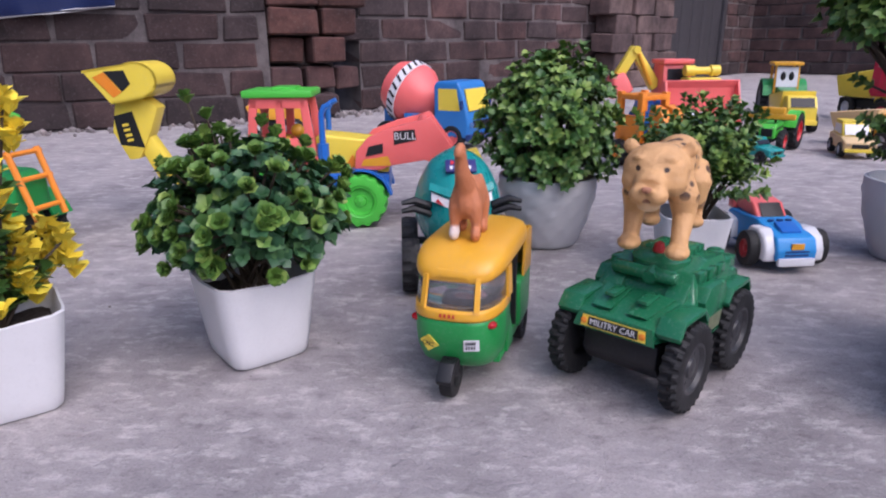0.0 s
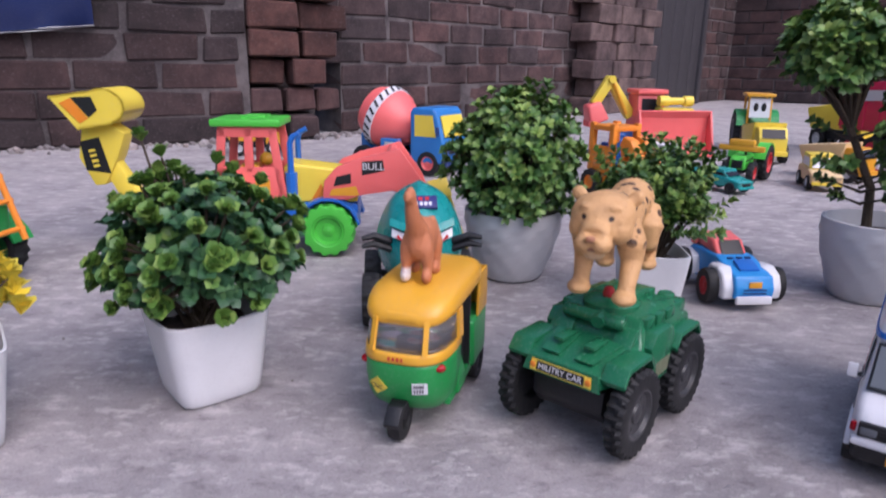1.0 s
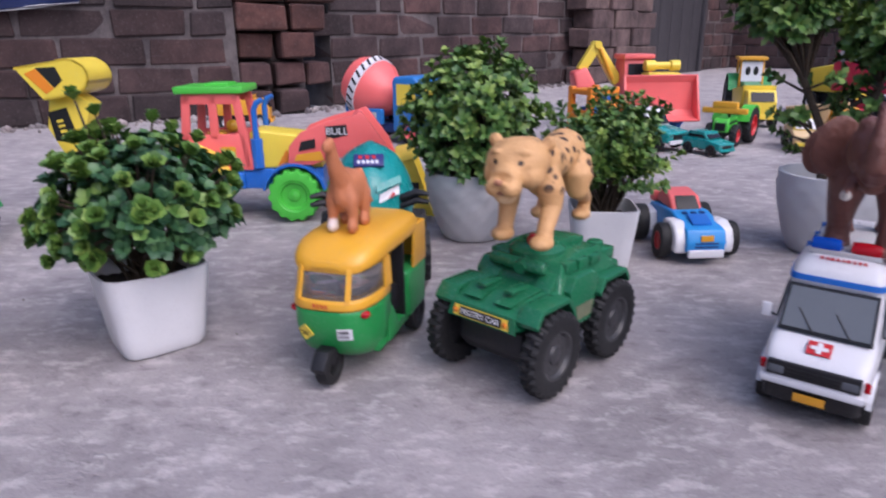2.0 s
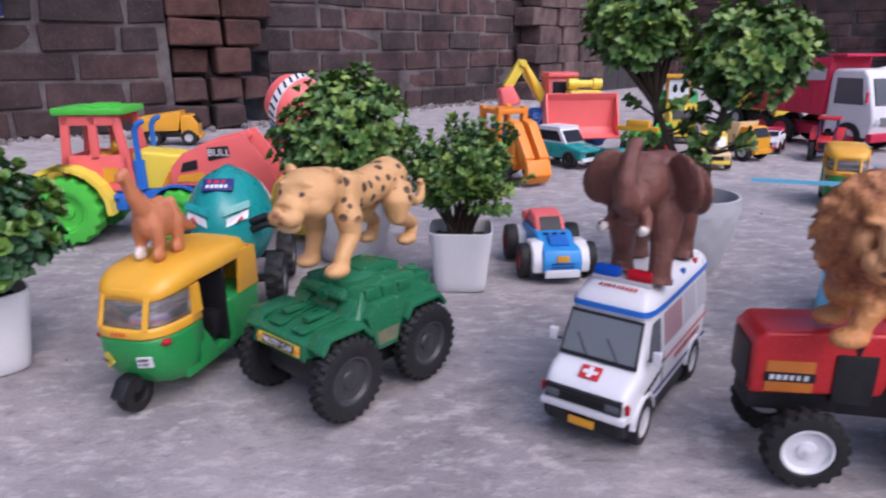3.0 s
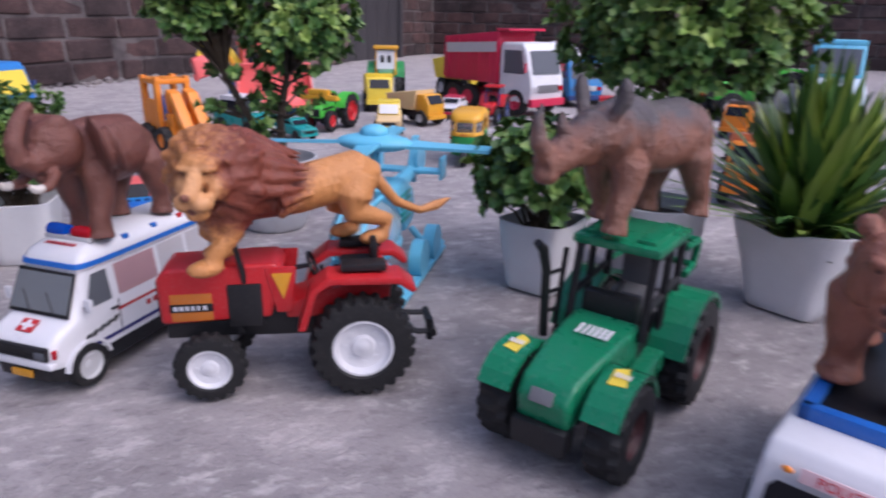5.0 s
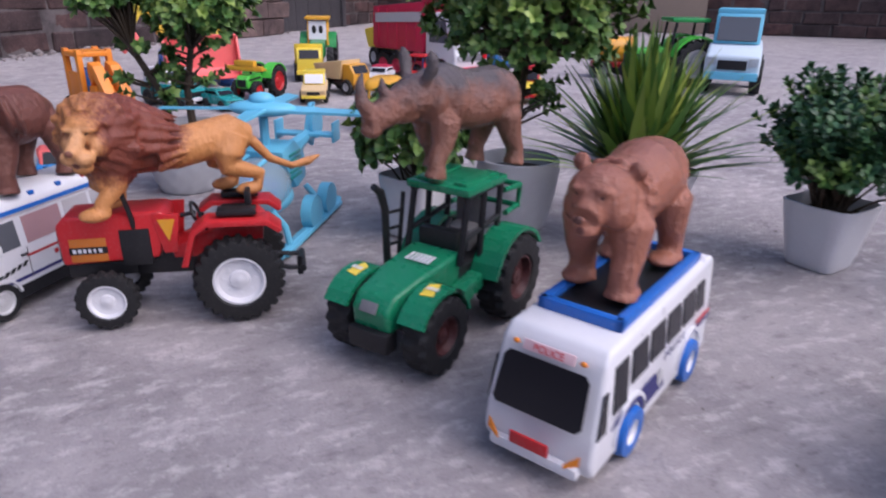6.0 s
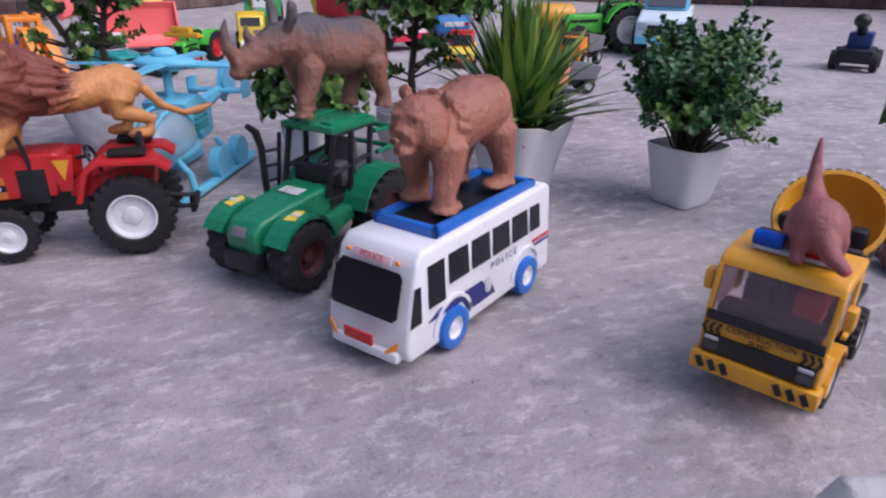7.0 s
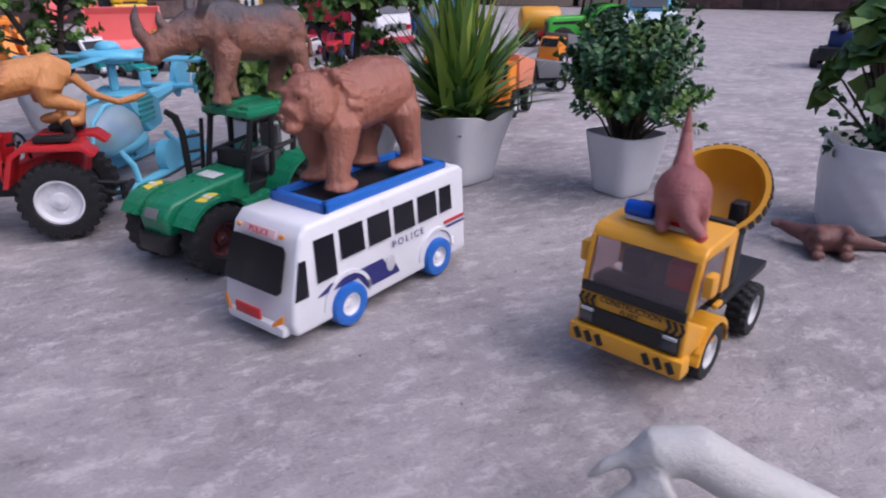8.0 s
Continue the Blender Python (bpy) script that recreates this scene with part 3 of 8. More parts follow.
AMBER = P("amber yellow plastic", (0.70, 0.33, 0.018), 0.3)
G_DARK, G_CLEAR, G_RED, G_BLUE = glass("smoked window", (0.012, 0.012, 0.016), 0.08, 0.0), glass("clear window", (0.80, 0.78, 0.80), 0.04, 0.92), glass("red lamp lens", (0.5, 0.01, 0.02), 0.12, 0.3), glass("blue lamp lens", (0.01, 0.10, 0.6), 0.12, 0.3)
G_GREY = glass("grey window", (0.13, 0.14, 0.16), 0.1, 0.2)
ROSE = glass("rose tinted window", (0.80, 0.68, 0.70), 0.03, 0.92)


def slab(bm, pts, t):
    """A flat plate through corners in order, t thick along its normal."""
    pts = [Vector(p) for p in pts]
    n = (pts[1] - pts[0]).cross(pts[-1] - pts[0]).normalized() * t
    q = bmesh.new()
    a = [q.verts.new(p) for p in pts]
    b = [q.verts.new(p + n) for p in pts]
    q.faces.new(a[::-1])
    q.faces.new(b)
    for i in range(len(a)):
        j = (i + 1) % len(a)
        q.faces.new((a[i], a[j], b[j], b[i]))
    join(bm, q)
    return bm


def plate(name, pts, t, mat, parent, label=""):
    return part(name, slab(bmesh.new(), pts, t), mat, parent, label)


def block(name, c, s, mat, parent, bev=0.002, label="", taper=None, rot=None, seg=2):
    return part(name, box(bmesh.new(), *c, *s, bev, rot, taper, seg), mat, parent, label)


def extrude(name, outline, y0, y1, mat, parent, bev=0.002, pull=None, label="", seg=2):
    return part(name, prism(bmesh.new(), outline, y0, y1, bev, seg, pull), mat, parent, label)


def rod(name, pts, r, mat, parent, label="", seg=8):
    return part(name, tube(bmesh.new(), pts, r, seg), mat, parent, label)


def lettering(s, size, mat, parent, m, name="lettering"):
    """Raised printed words, as a mesh."""
    cu = bpy.data.curves.new("words", "FONT")
    cu.body, cu.size, cu.align_x, cu.align_y, cu.extrude = s, size, "CENTER", "CENTER", 0.00015
    tmp = bpy.data.objects.new("words", cu)
    me = bpy.data.meshes.new_from_object(tmp)
    bpy.data.objects.remove(tmp)
    me.materials.clear()
    me.materials.append(mat)
    ob = new(name, me)
    ob.parent = parent
    ob.matrix_local = m
    return ob


def bars(parent, m, n, w, h, mat, gap=0.35):
    """A line of unreadable print: plain bars."""
    bm = bmesh.new()
    rnd = random.Random(n)
    x = -w / 2
    step = w / n
    for i in range(n):
        k = step * (1 - gap) * rnd.uniform(0.7, 1.1)
        box(bm, x + k / 2, 0, 0, k, h, 0.0003)
        x += step
    ob = part("print", bm, mat, parent)
    ob.matrix_local = m
    return ob


def facing(px, py, pz, nx, ny, nz, up=(0, 0, 1)):
    """A pose whose z axis points along the normal and whose y axis keeps upwards."""
    n = Vector((nx, ny, nz)).normalized()
    x = Vector(up).cross(n).normalized()
    y = n.cross(x)
    m = Matrix((x, y, n)).transposed().to_4x4()
    m.translation = (px, py, pz)
    return m


def wheel(parent, x, y, r, w, tyre, rim, lugs=0, rim_f=0.6, dish=0.25, bolts=0, label="", spoke=0):
    """A toy wheel with its axle along y: tyre with tread, dished rim, hub and bolts."""
    o = 1 if y > 0 else -1
    bm = bmesh.new()
    ri = r * rim_f
    h = w / 2
    seg = lugs * 4 if lugs else 28
    prof = [(ri, -h * 0.8), (ri * 1.12, -h), (r * 0.86, -h), (r * 0.94, -h * 0.95), (r * 0.985, -h * 0.5), (r * 0.975, 0.0), (r * 0.985, h * 0.5), (r * 0.94, h * 0.95), (r * 0.86, h), (ri * 1.12, h), (ri, h * 0.8)]
    rings = []
    for k, (q, yy) in enumerate(prof):
        ring = []
        for i in range(seg):
            a = 6.2832 * i / seg
            up = 1.0
            if lugs and 3 <= k <= 7:
                up = 1.025 if (i + (2 if yy > 0 else 0)) % 4 < 2 else 0.945
            ring.append(bm.verts.new((q * up * math.cos(a), yy, q * up * math.sin(a))))
        rings.append(ring)
    for k in range(len(rings)):
        a, b = rings[k], rings[(k + 1) % len(rings)]
        for i in range(seg):
            j = (i + 1) % seg
            bm.faces.new((a[i], a[j], b[j], b[i]))
    ob = part("wheel", bm, tyre, parent, label, 35)
    ob.matrix_local = Matrix.Translation((x, y, r))
    rb = bmesh.new()
    e = h * 0.82 * o
    lathe(rb, [(ri * 1.10, e * 0.2), (ri * 1.10, e * 1.05), (ri * 0.96, e * 1.08), (ri * 0.84, e * (1 - dish)), (ri * 0.42, e * (1 - dish * 1.2)), (ri * 0.36, e * (1 - dish * 0.5)), (ri * 0.16, e * (1 - dish * 0.4)), (ri * 0.12, e * (1.02 - dish * 0.3)), (0.0002, e * (1.02 - dish * 0.3))], 28, "y")
    for i in range(bolts):
        a = 6.2832 * i / bolts
        lathe(rb, [(ri * 0.09, e * (1 - dish * 1.2)), (ri * 0.09, e * (1.02 - dish)), (0.0002, e * (1.02 - dish))], 8, "y", (ri * 0.62 * math.cos(a), 0, ri * 0.62 * math.sin(a)))
    rob = part("rim", rb, rim, ob, "", 35)
    if spoke:
        sb = bmesh.new()
        for i in range(spoke):
            a = 6.2832 * i / spoke
            box(sb, 0, e * (1 - dish * 0.4), 0, ri * 1.7, h * 0.25, ri * 0.18, 0, Matrix.Rotation(a, 4, "Y"))
        part("spokes", sb, rim, ob)
    return ob


def axle(parent, x, y, z, r=0.002):
    return rod("axle", [(x, -y, z), (x, y, z)], r, BLK, parent)


# ---- three-wheeled taxi ----
def ringed(bm, rings, closed=True):
    """A skin over rings of equal length."""
    t = bmesh.new()
    vs = [[t.verts.new(p) for p in r] for r in rings]
    n = len(vs[0])
    for a, b in zip(vs, vs[1:]):
        for i in range(n if closed else n - 1):
            j = (i + 1) % n
            t.faces.new((a[i], a[j], b[j], b[i]))
    if closed:
        t.faces.new(vs[0])
        t.faces.new(vs[-1])
    bmesh.ops.recalc_face_normals(t, faces=t.faces)
    join(bm, t)
    return bm


def taxi(m, label):
    t = thing("toy_auto_rickshaw", label, "toy vehicle", m, "toy auto rickshaws")

    def bow(z, front, w, x0=0.012, n=25, k=0.62, a1=90):
        """The rounded front of the cab at one height, from side to side."""
        out = []
        for i in range(n):
            a = radians(-a1 + 2 * a1 * i / (n - 1))
            c, s = math.cos(a), math.sin(a)
            out.append((x0 + (front - x0) * max(c, 0) ** k, w * math.copysign(abs(s) ** k, s), z))
        return out

    def shell(name, rows, mat, th, label=""):
        ob = part(name, ringed(bmesh.new(), rows, False), mat, t, label, 60)
        md = ob.modifiers.new("thickness", "SOLIDIFY")
        md.thickness, md.offset = th, -1.0
        return ob

    shell("nose", [bow(z, f, w) for z, f, w in ((0.0165, 0.034, 0.020), (0.0185, 0.042, 0.0255), (0.024, 0.0490, 0.0290), (0.034, 0.0550, 0.0308), (0.046, 0.0578, 0.0315), (0.056, 0.0580, 0.0315), (0.0610, 0.0575, 0.0312))], GRN, 0.002, "glossy green front body")
    shell("window_band", [bow(z, f, w) for z, f, w in ((0.0600, 0.0582, 0.0318), (0.0615, 0.0586, 0.0320), (0.0655, 0.0582, 0.0316), (0.0680, 0.0572, 0.0312))], YEL, 0.0022, "yellow band under the windows")
    shell("window_head", [bow(z, f, w) for z, f, w in ((0.0880, 0.0512, 0.0302), (0.0915, 0.0500, 0.0305), (0.0945, 0.0488, 0.0308))], YEL, 0.0022)
    lo, hi = bow(0.0670, 0.0574, 0.0311), bow(0.0895, 0.0506, 0.0301)

    def at(ring, a):
        q = (a + 90) / 180 * 24
        i = min(int(q), 23)
        return Vector(ring[i]).lerp(Vector(ring[i + 1]), q - i)

    for a in (-88, -25, 25, 88):
        ob = part("pillar", slab(bmesh.new(), [at(lo, max(a - 4, -90)), at(lo, min(a + 4, 90)), at(hi, min(a + 4, 90)), at(hi, max(a - 4, -90))], 0.0020), YEL, t)
    for name, a0, a1 in (("side_pane", -86, -24), ("windscreen", -24, 24), ("side_pane", 24, 86)):
        rows = [[at(r, a0 + (a1 - a0) * i / 10) * 1.0 - Vector((0.0010, 0, 0)) for i in range(11)] for r in (lo, hi)]
        shell(name, rows, G_CLEAR, 0.0007)
    extrude("rear_body", [(-0.022, 0.062), (-0.026, 0.020), (-0.064, 0.022), (-0.066, 0.062)], -0.0315, 0.0315, GRN, t, 0.004, None, "", 3)
    extrude("floor", [(0.03, 0.026), (0.03, 0.018), (-0.03, 0.018), (-0.03, 0.026)], -0.0290, 0.0290, GRN, t, 0.001)
    for s in (-1, 1):
        extrude("door_sill", [(0.016, 0.058), (0.016, 0.02), (-0.004, 0.02), (-0.001, 0.032), (0.005, 0.042)], s * 0.0312, s * 0.0285, GRN, t, 0.0006)
    block("lining", (-0.0215, 0, 0.060), (0.003, 0.058, 0.072), BLK, t, 0.001)
    block("seat", (-0.017, 0, 0.042), (0.018, 0.05, 0.022), BLK, t, 0.003)
    block("driver_seat", (0.004, 0, 0.046), (0.012, 0.022, 0.034), P("dusky rose plastic", (0.40, 0.15, 0.15), 0.4), t, 0.003)
    rod("steering_bar", [(0.026, -0.012, 0.066), (0.028, 0, 0.064), (0.026, 0.012, 0.066)], 0.0014, BLK, t)
    # roof: a domed cap that droops a little over the windscreen

    def cap(s, z):
        out = []
        for i in range(36):
            a = 6.28319 * i / 36
            c, q = math.cos(a), math.sin(a)
            e = 0.50
            x = -0.0075 + s * 0.0585 * math.copysign(abs(c) ** e, c)
            out.append((x, s * 0.0330 * math.copysign(abs(q) ** e, q), z - 0.0065 * max(0, (x - 0.012) / 0.038) ** 2))
        return out

    part("roof", ringed(bmesh.new(), [cap(s, z) for s, z in ((0.93, 0.0915), (0.985, 0.0918), (1.0, 0.0945), (0.985, 0.0985), (0.94, 0.1020), (0.84, 0.1048), (0.62, 0.1064), (0.30, 0.1070), (0.02, 0.1072))]), YEL, t, "glossy yellow roof", 50)
    for s in (-1, 1):
        extrude("rear_quarter", [(-0.036, 0.061), (-0.065, 0.061), (-0.064, 0.096), (-0.040, 0.097)], s * 0.0318, s * 0.0295, YEL, t, 0.0008)
        wheel(t, -0.050, s * 0.026, 0.0155, 0.009, RUB, BLK, 0, 0.55)
        part("indicator_lamp", ball(bmesh.new(), (0.0460, s * 0.0262, 0.0555), (0.004, 0.0044, 0.0030)), G_RED, t, "dark red lamp")
    plate("back_panel", [(-0.0655, -0.03, 0.06), (-0.0655, 0.03, 0.06), (-0.064, 0.03, 0.096), (-0.064, -0.03, 0.096)], 0.0015, YEL, t)
    plate("plate_sticker", [(0.0570, 0.0105, 0.0385), (0.0535, 0.0205, 0.0385), (0.0545, 0.0205, 0.0470), (0.0580, 0.0105, 0.0470)], 0.0006, WHT, t, "white plate with dark print")
    bars(t, facing(0.0572, 0.0155, 0.0448, 0.95, 0.33, 0.08), 5, 0.0072, 0.0020, BLK)
    bars(t, facing(0.0567, 0.0155, 0.0412, 0.95, 0.33, 0.10), 4, 0.0072, 0.0020, BLK)
    plate("diamond_sticker", [(0.0572, -0.0145, 0.0355), (0.0530, -0.0220, 0.0415), (0.0572, -0.0145, 0.0480), (0.0592, -0.0065, 0.0415)], 0.0007, LYEL, t, "yellow diamond sticker")
    lettering("CNG", 0.0046, BLK, t, facing(0.0584, -0.0143, 0.0417, 0.93, -0.36, 0.05))
    bars(t, facing(0.0590, 0, 0.0640, 1, 0, 0.1), 4, 0.012, 0.0026, RED)
    rod("fork", [(0.050, 0, 0.030), (0.052, 0, 0.016)], [0.0065, 0.005], BLK, t)
    wheel(t, 0.052, 0, 0.0145, 0.009, RUB, BLK, 0, 0.45)
    extrude("mudguard", [(0.064, 0.022), (0.068, 0.016), (0.070, 0.020), (0.062, 0.030), (0.046, 0.031), (0.044, 0.027), (0.056, 0.027)], -0.0055, 0.0055, BLK, t, 0.001)
    axle(t, -0.050, 0.024, 0.0155)
    return t


tax = taxi(pose(0.0765, 0.485, 0, 0, 0, -105.5) @ Matrix.Diagonal((1, 0.96, 0.93, 1)), "yellow and green toy auto rickshaw with clear windows")
tagged(copy_thing(tax, pose(0.918, 1.055, 0, 0, 0, -118) @ Matrix.Diagonal((1, 0.96, 0.96, 1))), "yellow and green toy auto rickshaw parked farther back")


# ---- army car ----
def army_car():
    t = thing("toy_army_car", "dark green toy armoured car on knobbly black wheels", "toy vehicle", pose(0.2060, 0.4770, 0, 0, 0, -130.5) @ Matrix.Scale(0.94, 4))
    extrude("chassis", [(0.056, 0.046), (0.058, 0.030), (0.05, 0.020), (-0.05, 0.020), (-0.058, 0.03), (-0.056, 0.05)], -0.028, 0.028, BLK, t, 0.003)

    def hull(x, y, z):
        k = 1.0 - max(0, (z - 0.066)) * 10.0
        k *= 1.0 - 10.5 * max(0, x - 0.040) - 3.0 * max(0, -x - 0.045)
        return x, y * k, z

    out = [(0.066, 0.051), (0.066, 0.061), (0.044, 0.0680), (0.024, 0.0700), (0.014, 0.0865), (-0.012, 0.0910), (-0.040, 0.0890), (-0.052, 0.0770), (-0.065, 0.0715), (-0.066, 0.052), (-0.02, 0.046), (0.03, 0.046)]
    extrude("hull", out, -0.038, 0.038, DGRN, t, 0.0022, hull)
    for s in (-1, 1):
        for x0 in (0.041, -0.041):
            extrude("mudguard", [(x0 + 0.024, 0.060), (x0 + 0.016, 0.0695), (x0 - 0.016, 0.0695), (x0 - 0.024, 0.060), (x0 - 0.022, 0.056), (x0 - 0.015, 0.0655), (x0 + 0.015, 0.0655), (x0 + 0.022, 0.056)], s * 0.028, s * 0.0455, DGRN, t, 0.0012)
            wheel(t, x0, s * 0.042, 0.0315, 0.0130, RUB, P("dark grey plastic", (0.035, 0.035, 0.038)), 26, 0.55, 0.4, 6, "knobbly black tyre")
        extrude("side_skirt", [(0.020, 0.070), (0.010, 0.042), (-0.010, 0.042), (-0.020, 0.070), (-0.014, 0.079), (0.012, 0.079)], s * 0.030, s * 0.0425, DGRN, t, 0.0014)
        plate("camouflage_sticker", [(0.009, s * 0.0428, 0.046), (-0.009, s * 0.0428, 0.046), (-0.012, s * 0.0428, 0.057), (0.012, s * 0.0428, 0.057)][::-s], 0.0004, CAMO, t, "mottled tan sticker")
        plate("bonnet_panel", [(0.060, s * 0.006, 0.0650), (0.060, s * 0.020, 0.0650), (0.030, s * 0.026, 0.0712), (0.030, s * 0.006, 0.0712)][::s], 0.0010, DGRN, t)
        for k in range(3):
            block("side_box", (0.006 - 0.017 * k, s * 0.0305, 0.0835 - 0.0012 * k), (0.013, 0.007, 0.008), DGRN, t, 0.0012)
        block("louvre", (0.042, s * 0.012, 0.0725), (0.020, 0.008, 0.003), DGRN, t, 0.001)
    for s in (-1, 1):
        extrude("deck_step", [(0.030, 0.069), (0.020, 0.080), (-0.004, 0.084), (-0.004, 0.069)], s * 0.016, s * 0.031, DGRN, t, 0.0016)
        block("rear_box", (-0.050, s * 0.024, 0.0790), (0.020, 0.016, 0.010), DGRN, t, 0.0016)
    bm = bmesh.new()
    lathe(bm, [(0.021, 0.086), (0.021, 0.091), (0.016, 0.0945), (0.006, 0.0955), (0.0003, 0.0955)], 20)
    part("turret", bm, DGRN, t)
    rod("gun_barrel", [(0.008, 0.002, 0.0890), (0.022, 0.004, 0.0845), (0.030, 0.005, 0.0830)], [0.0052, 0.0046, 0.0050], DGRN, t)
    rod("cross_bar", [(0.022, -0.026, 0.0835), (0.022, -0.024, 0.0835), (0.022, 0.020, 0.0835), (0.022, 0.022, 0.0835)], [0.0035, 0.0052, 0.0052, 0.0035], DGRN, t, "", 12)
    block("upper_box", (-0.016, 0, 0.0925), (0.030, 0.030, 0.008), DGRN, t, 0.002)
    block("rear_hatch", (-0.034, 0.006, 0.091), (0.014, 0.018, 0.005), DGRN, t, 0.001)
    bm = bmesh.new()
    lathe(bm, [(0.0065, 0.088), (0.0065, 0.0915), (0.005, 0.0925), (0.0003, 0.092)], 16, "z", (-0.050, 0.020, -0.004))
    part("fuel_cap", bm, DGRN, t)
    plate("front_plate", [(0.0668, -0.030, 0.0505), (0.0668, 0.030, 0.0505), (0.0650, 0.027, 0.0615), (0.0650, -0.027, 0.0615)], 0.0008, DGRN, t)
    tilt = (0.98, 0, 0.18)
    plate("label_strip", [(0.0679, -0.024, 0.0520), (0.0679, 0.024, 0.0520), (0.0666, 0.023, 0.0598), (0.0666, -0.023, 0.0598)], 0.0004, LYEL, t, "yellow label strip")
    plate("label_field", [(0.0684, -0.0185, 0.0530), (0.0684, 0.0185, 0.0530), (0.0672, 0.0182, 0.0592), (0.0672, -0.0182, 0.0592)], 0.0003, BLK, t)
    lettering("MILITRY CAR", 0.0058, WHT, t, facing(0.0685, 0, 0.0561, *tilt))
    for s in (-1, 1):
        bm = bmesh.new()
        ball(bm, (0.0682, s * 0.0215, 0.0560), (0.0010, 0.0024, 0.0024))
        part("headlight_print", bm, ORG, t)
        axle(t, s * 0.041, 0.038, 0.031, 0.003)
    bm = bmesh.new()
    lathe(bm, [(0.004, 0.094), (0.0045, 0.098), (0.003, 0.102), (0.0003, 0.103)], 12, "z", (0.006, 0, 0))
    part("knob", bm, DRED, t, "small red knob")


army_car()


# ---- ambulance van ----
def fender(bm, x, z, r, y0, y1, a0, a1, th=0.003, n=9):
    """A mudguard bent round a wheel."""
    pts = [(x + r * math.cos(a), z + r * math.sin(a)) for a in (radians(a0 + (a1 - a0) * i / n) for i in range(n + 1))]
    inn = [(x + (r - th) * math.cos(a), z + (r - th) * math.sin(a)) for a in (radians(a0 + (a1 - a0) * i / n) for i in range(n + 1))]
    t = bmesh.new()
    for i in range(n):
        prism(t, [pts[i], pts[i + 1], inn[i + 1], inn[i]], y0, y1)
    bmesh.ops.remove_doubles(t, verts=t.verts, dist=0.00005)
    join(bm, t)
    return bm


def ambulance():
    t = thing("toy_ambulance", "white toy ambulance van with blue roof stripe", "toy vehicle", pose(0.4070, 0.4520, 0, 0, 0, -126))

    def half(z):
        """Half the width at a height: upright below the windows, leaning in above."""
        return 0.0300 - 0.0042 * max(0, (z - 0.047) / 0.038)

    def ring(z, front, rear, e=0.34, grow=0.0):
        out = []
        w = half(z) + grow
        for i in range(44):
            a = 6.28319 * (i + 0.5) / 44
            c, s = math.cos(a), math.sin(a)
            k = e if c > 0 else 0.16
            out.append(((front + rear) / 2 + (front - rear) / 2 * math.copysign(abs(c) ** k, c), w * math.copysign(abs(s) ** 0.16, s), z))
        return out

    rear = -0.0860
    part("body", ringed(bmesh.new(), [ring(z, f, rear) for z, f in ((0.0225, 0.0785), (0.0240, 0.0805), (0.0300, 0.0815), (0.0375, 0.0805), (0.0420, 0.0775), (0.0455, 0.0725), (0.0490, 0.0640), (0.0515, 0.0595), (0.0600, 0.0552), (0.0700, 0.0505), (0.0800, 0.0460))]), WHT, t, "glossy white van body", 35)
    part("roof", ringed(bmesh.new(), [ring(z, f, r, 0.40, g) for z, f, r, g in ((0.0795, 0.0462, rear, 0.0004), (0.0800, 0.0478, rear - 0.0006, 0.0014), (0.0860, 0.0460, rear, 0.0012), (0.0895, 0.0430, rear + 0.002, 0.0), (0.0925, 0.0370, rear + 0.005, -0.0030), (0.0942, 0.0270, rear + 0.010, -0.0070), (0.0950, 0.0100, rear + 0.030, -0.0150))]), WHT, t, "white domed roof cap", 45)
    part("roof_stripe", ringed(bmesh.new(), [ring(z, f, rear - 0.0004, 0.40, 0.0019) for z, f in ((0.0812, 0.0482), (0.0846, 0.0474))]), BLU, t, "blue stripe round the roof")
    part("underbody", ringed(bmesh.new(), [ring(z, f, rear + 0.002, 0.3, -0.0012) for z, f in ((0.0105, 0.0730), (0.0125, 0.0775), (0.0228, 0.0790))]), BLK, t, "black lower bumper and sill")
    block("bumper", (0.0795, 0, 0.0262), (0.0060, 0.0560, 0.0050), WHT, t, 0.0022)
    block("grille", (0.0803, 0, 0.0345), (0.0036, 0.0500, 0.0094), BLK, t, 0.001)
    for k in range(3):
        block("grille_bar", (0.0824, 0, 0.0318 + 0.0022 * k), (0.0006, 0.0280, 0.0004), BLK, t, 0.0001)
    for s in (-1, 1):
        block("headlight", (0.0806, s * 0.0195, 0.0340), (0.0042, 0.0090, 0.0050), G_GREY, t, 0.0010)
        block("side_lamp", (0.0770, s * 0.0268, 0.0340), (0.0050, 0.0030, 0.0058), G_RED, t, 0.0008, "", None, Matrix.Rotation(0.7 * s, 4, "Z"))

        def w(x0, x1, z0, z1, l0=0.0, l1=0.0, up=0.0002):
            pts = [(x0, s * (half(z0) + up), z0), (x1, s * (half(z0) + up), z0), (x1 + l1, s * (half(z1) + up), z1), (x0 + l0, s * (half(z1) + up), z1)]
            return pts if s < 0 else pts[::-1]

        plate("side_window", w(0.0490, 0.0270, 0.0540, 0.0760, -0.0095), 0.0005, G_GREY, t)
        plate("side_window", w(0.0200, -0.0190, 0.0540, 0.0765), 0.0005, P("rose print", (0.42, 0.25, 0.27), 0.3) if s > 0 else G_GREY, t)
        plate("side_window", w(-0.0235, -0.0520, 0.0540, 0.0770), 0.0005, P("pale grey print", (0.50, 0.48, 0.50), 0.3), t)
        plate("side_window", w(-0.0560, -0.0800, 0.0540, 0.0770), 0.0005, P("pale grey print", (0.50, 0.48, 0.50), 0.3), t)
        plate("red_stripe", w(0.0240, -0.0820, 0.0435, 0.0455), 0.0004, RED, t)
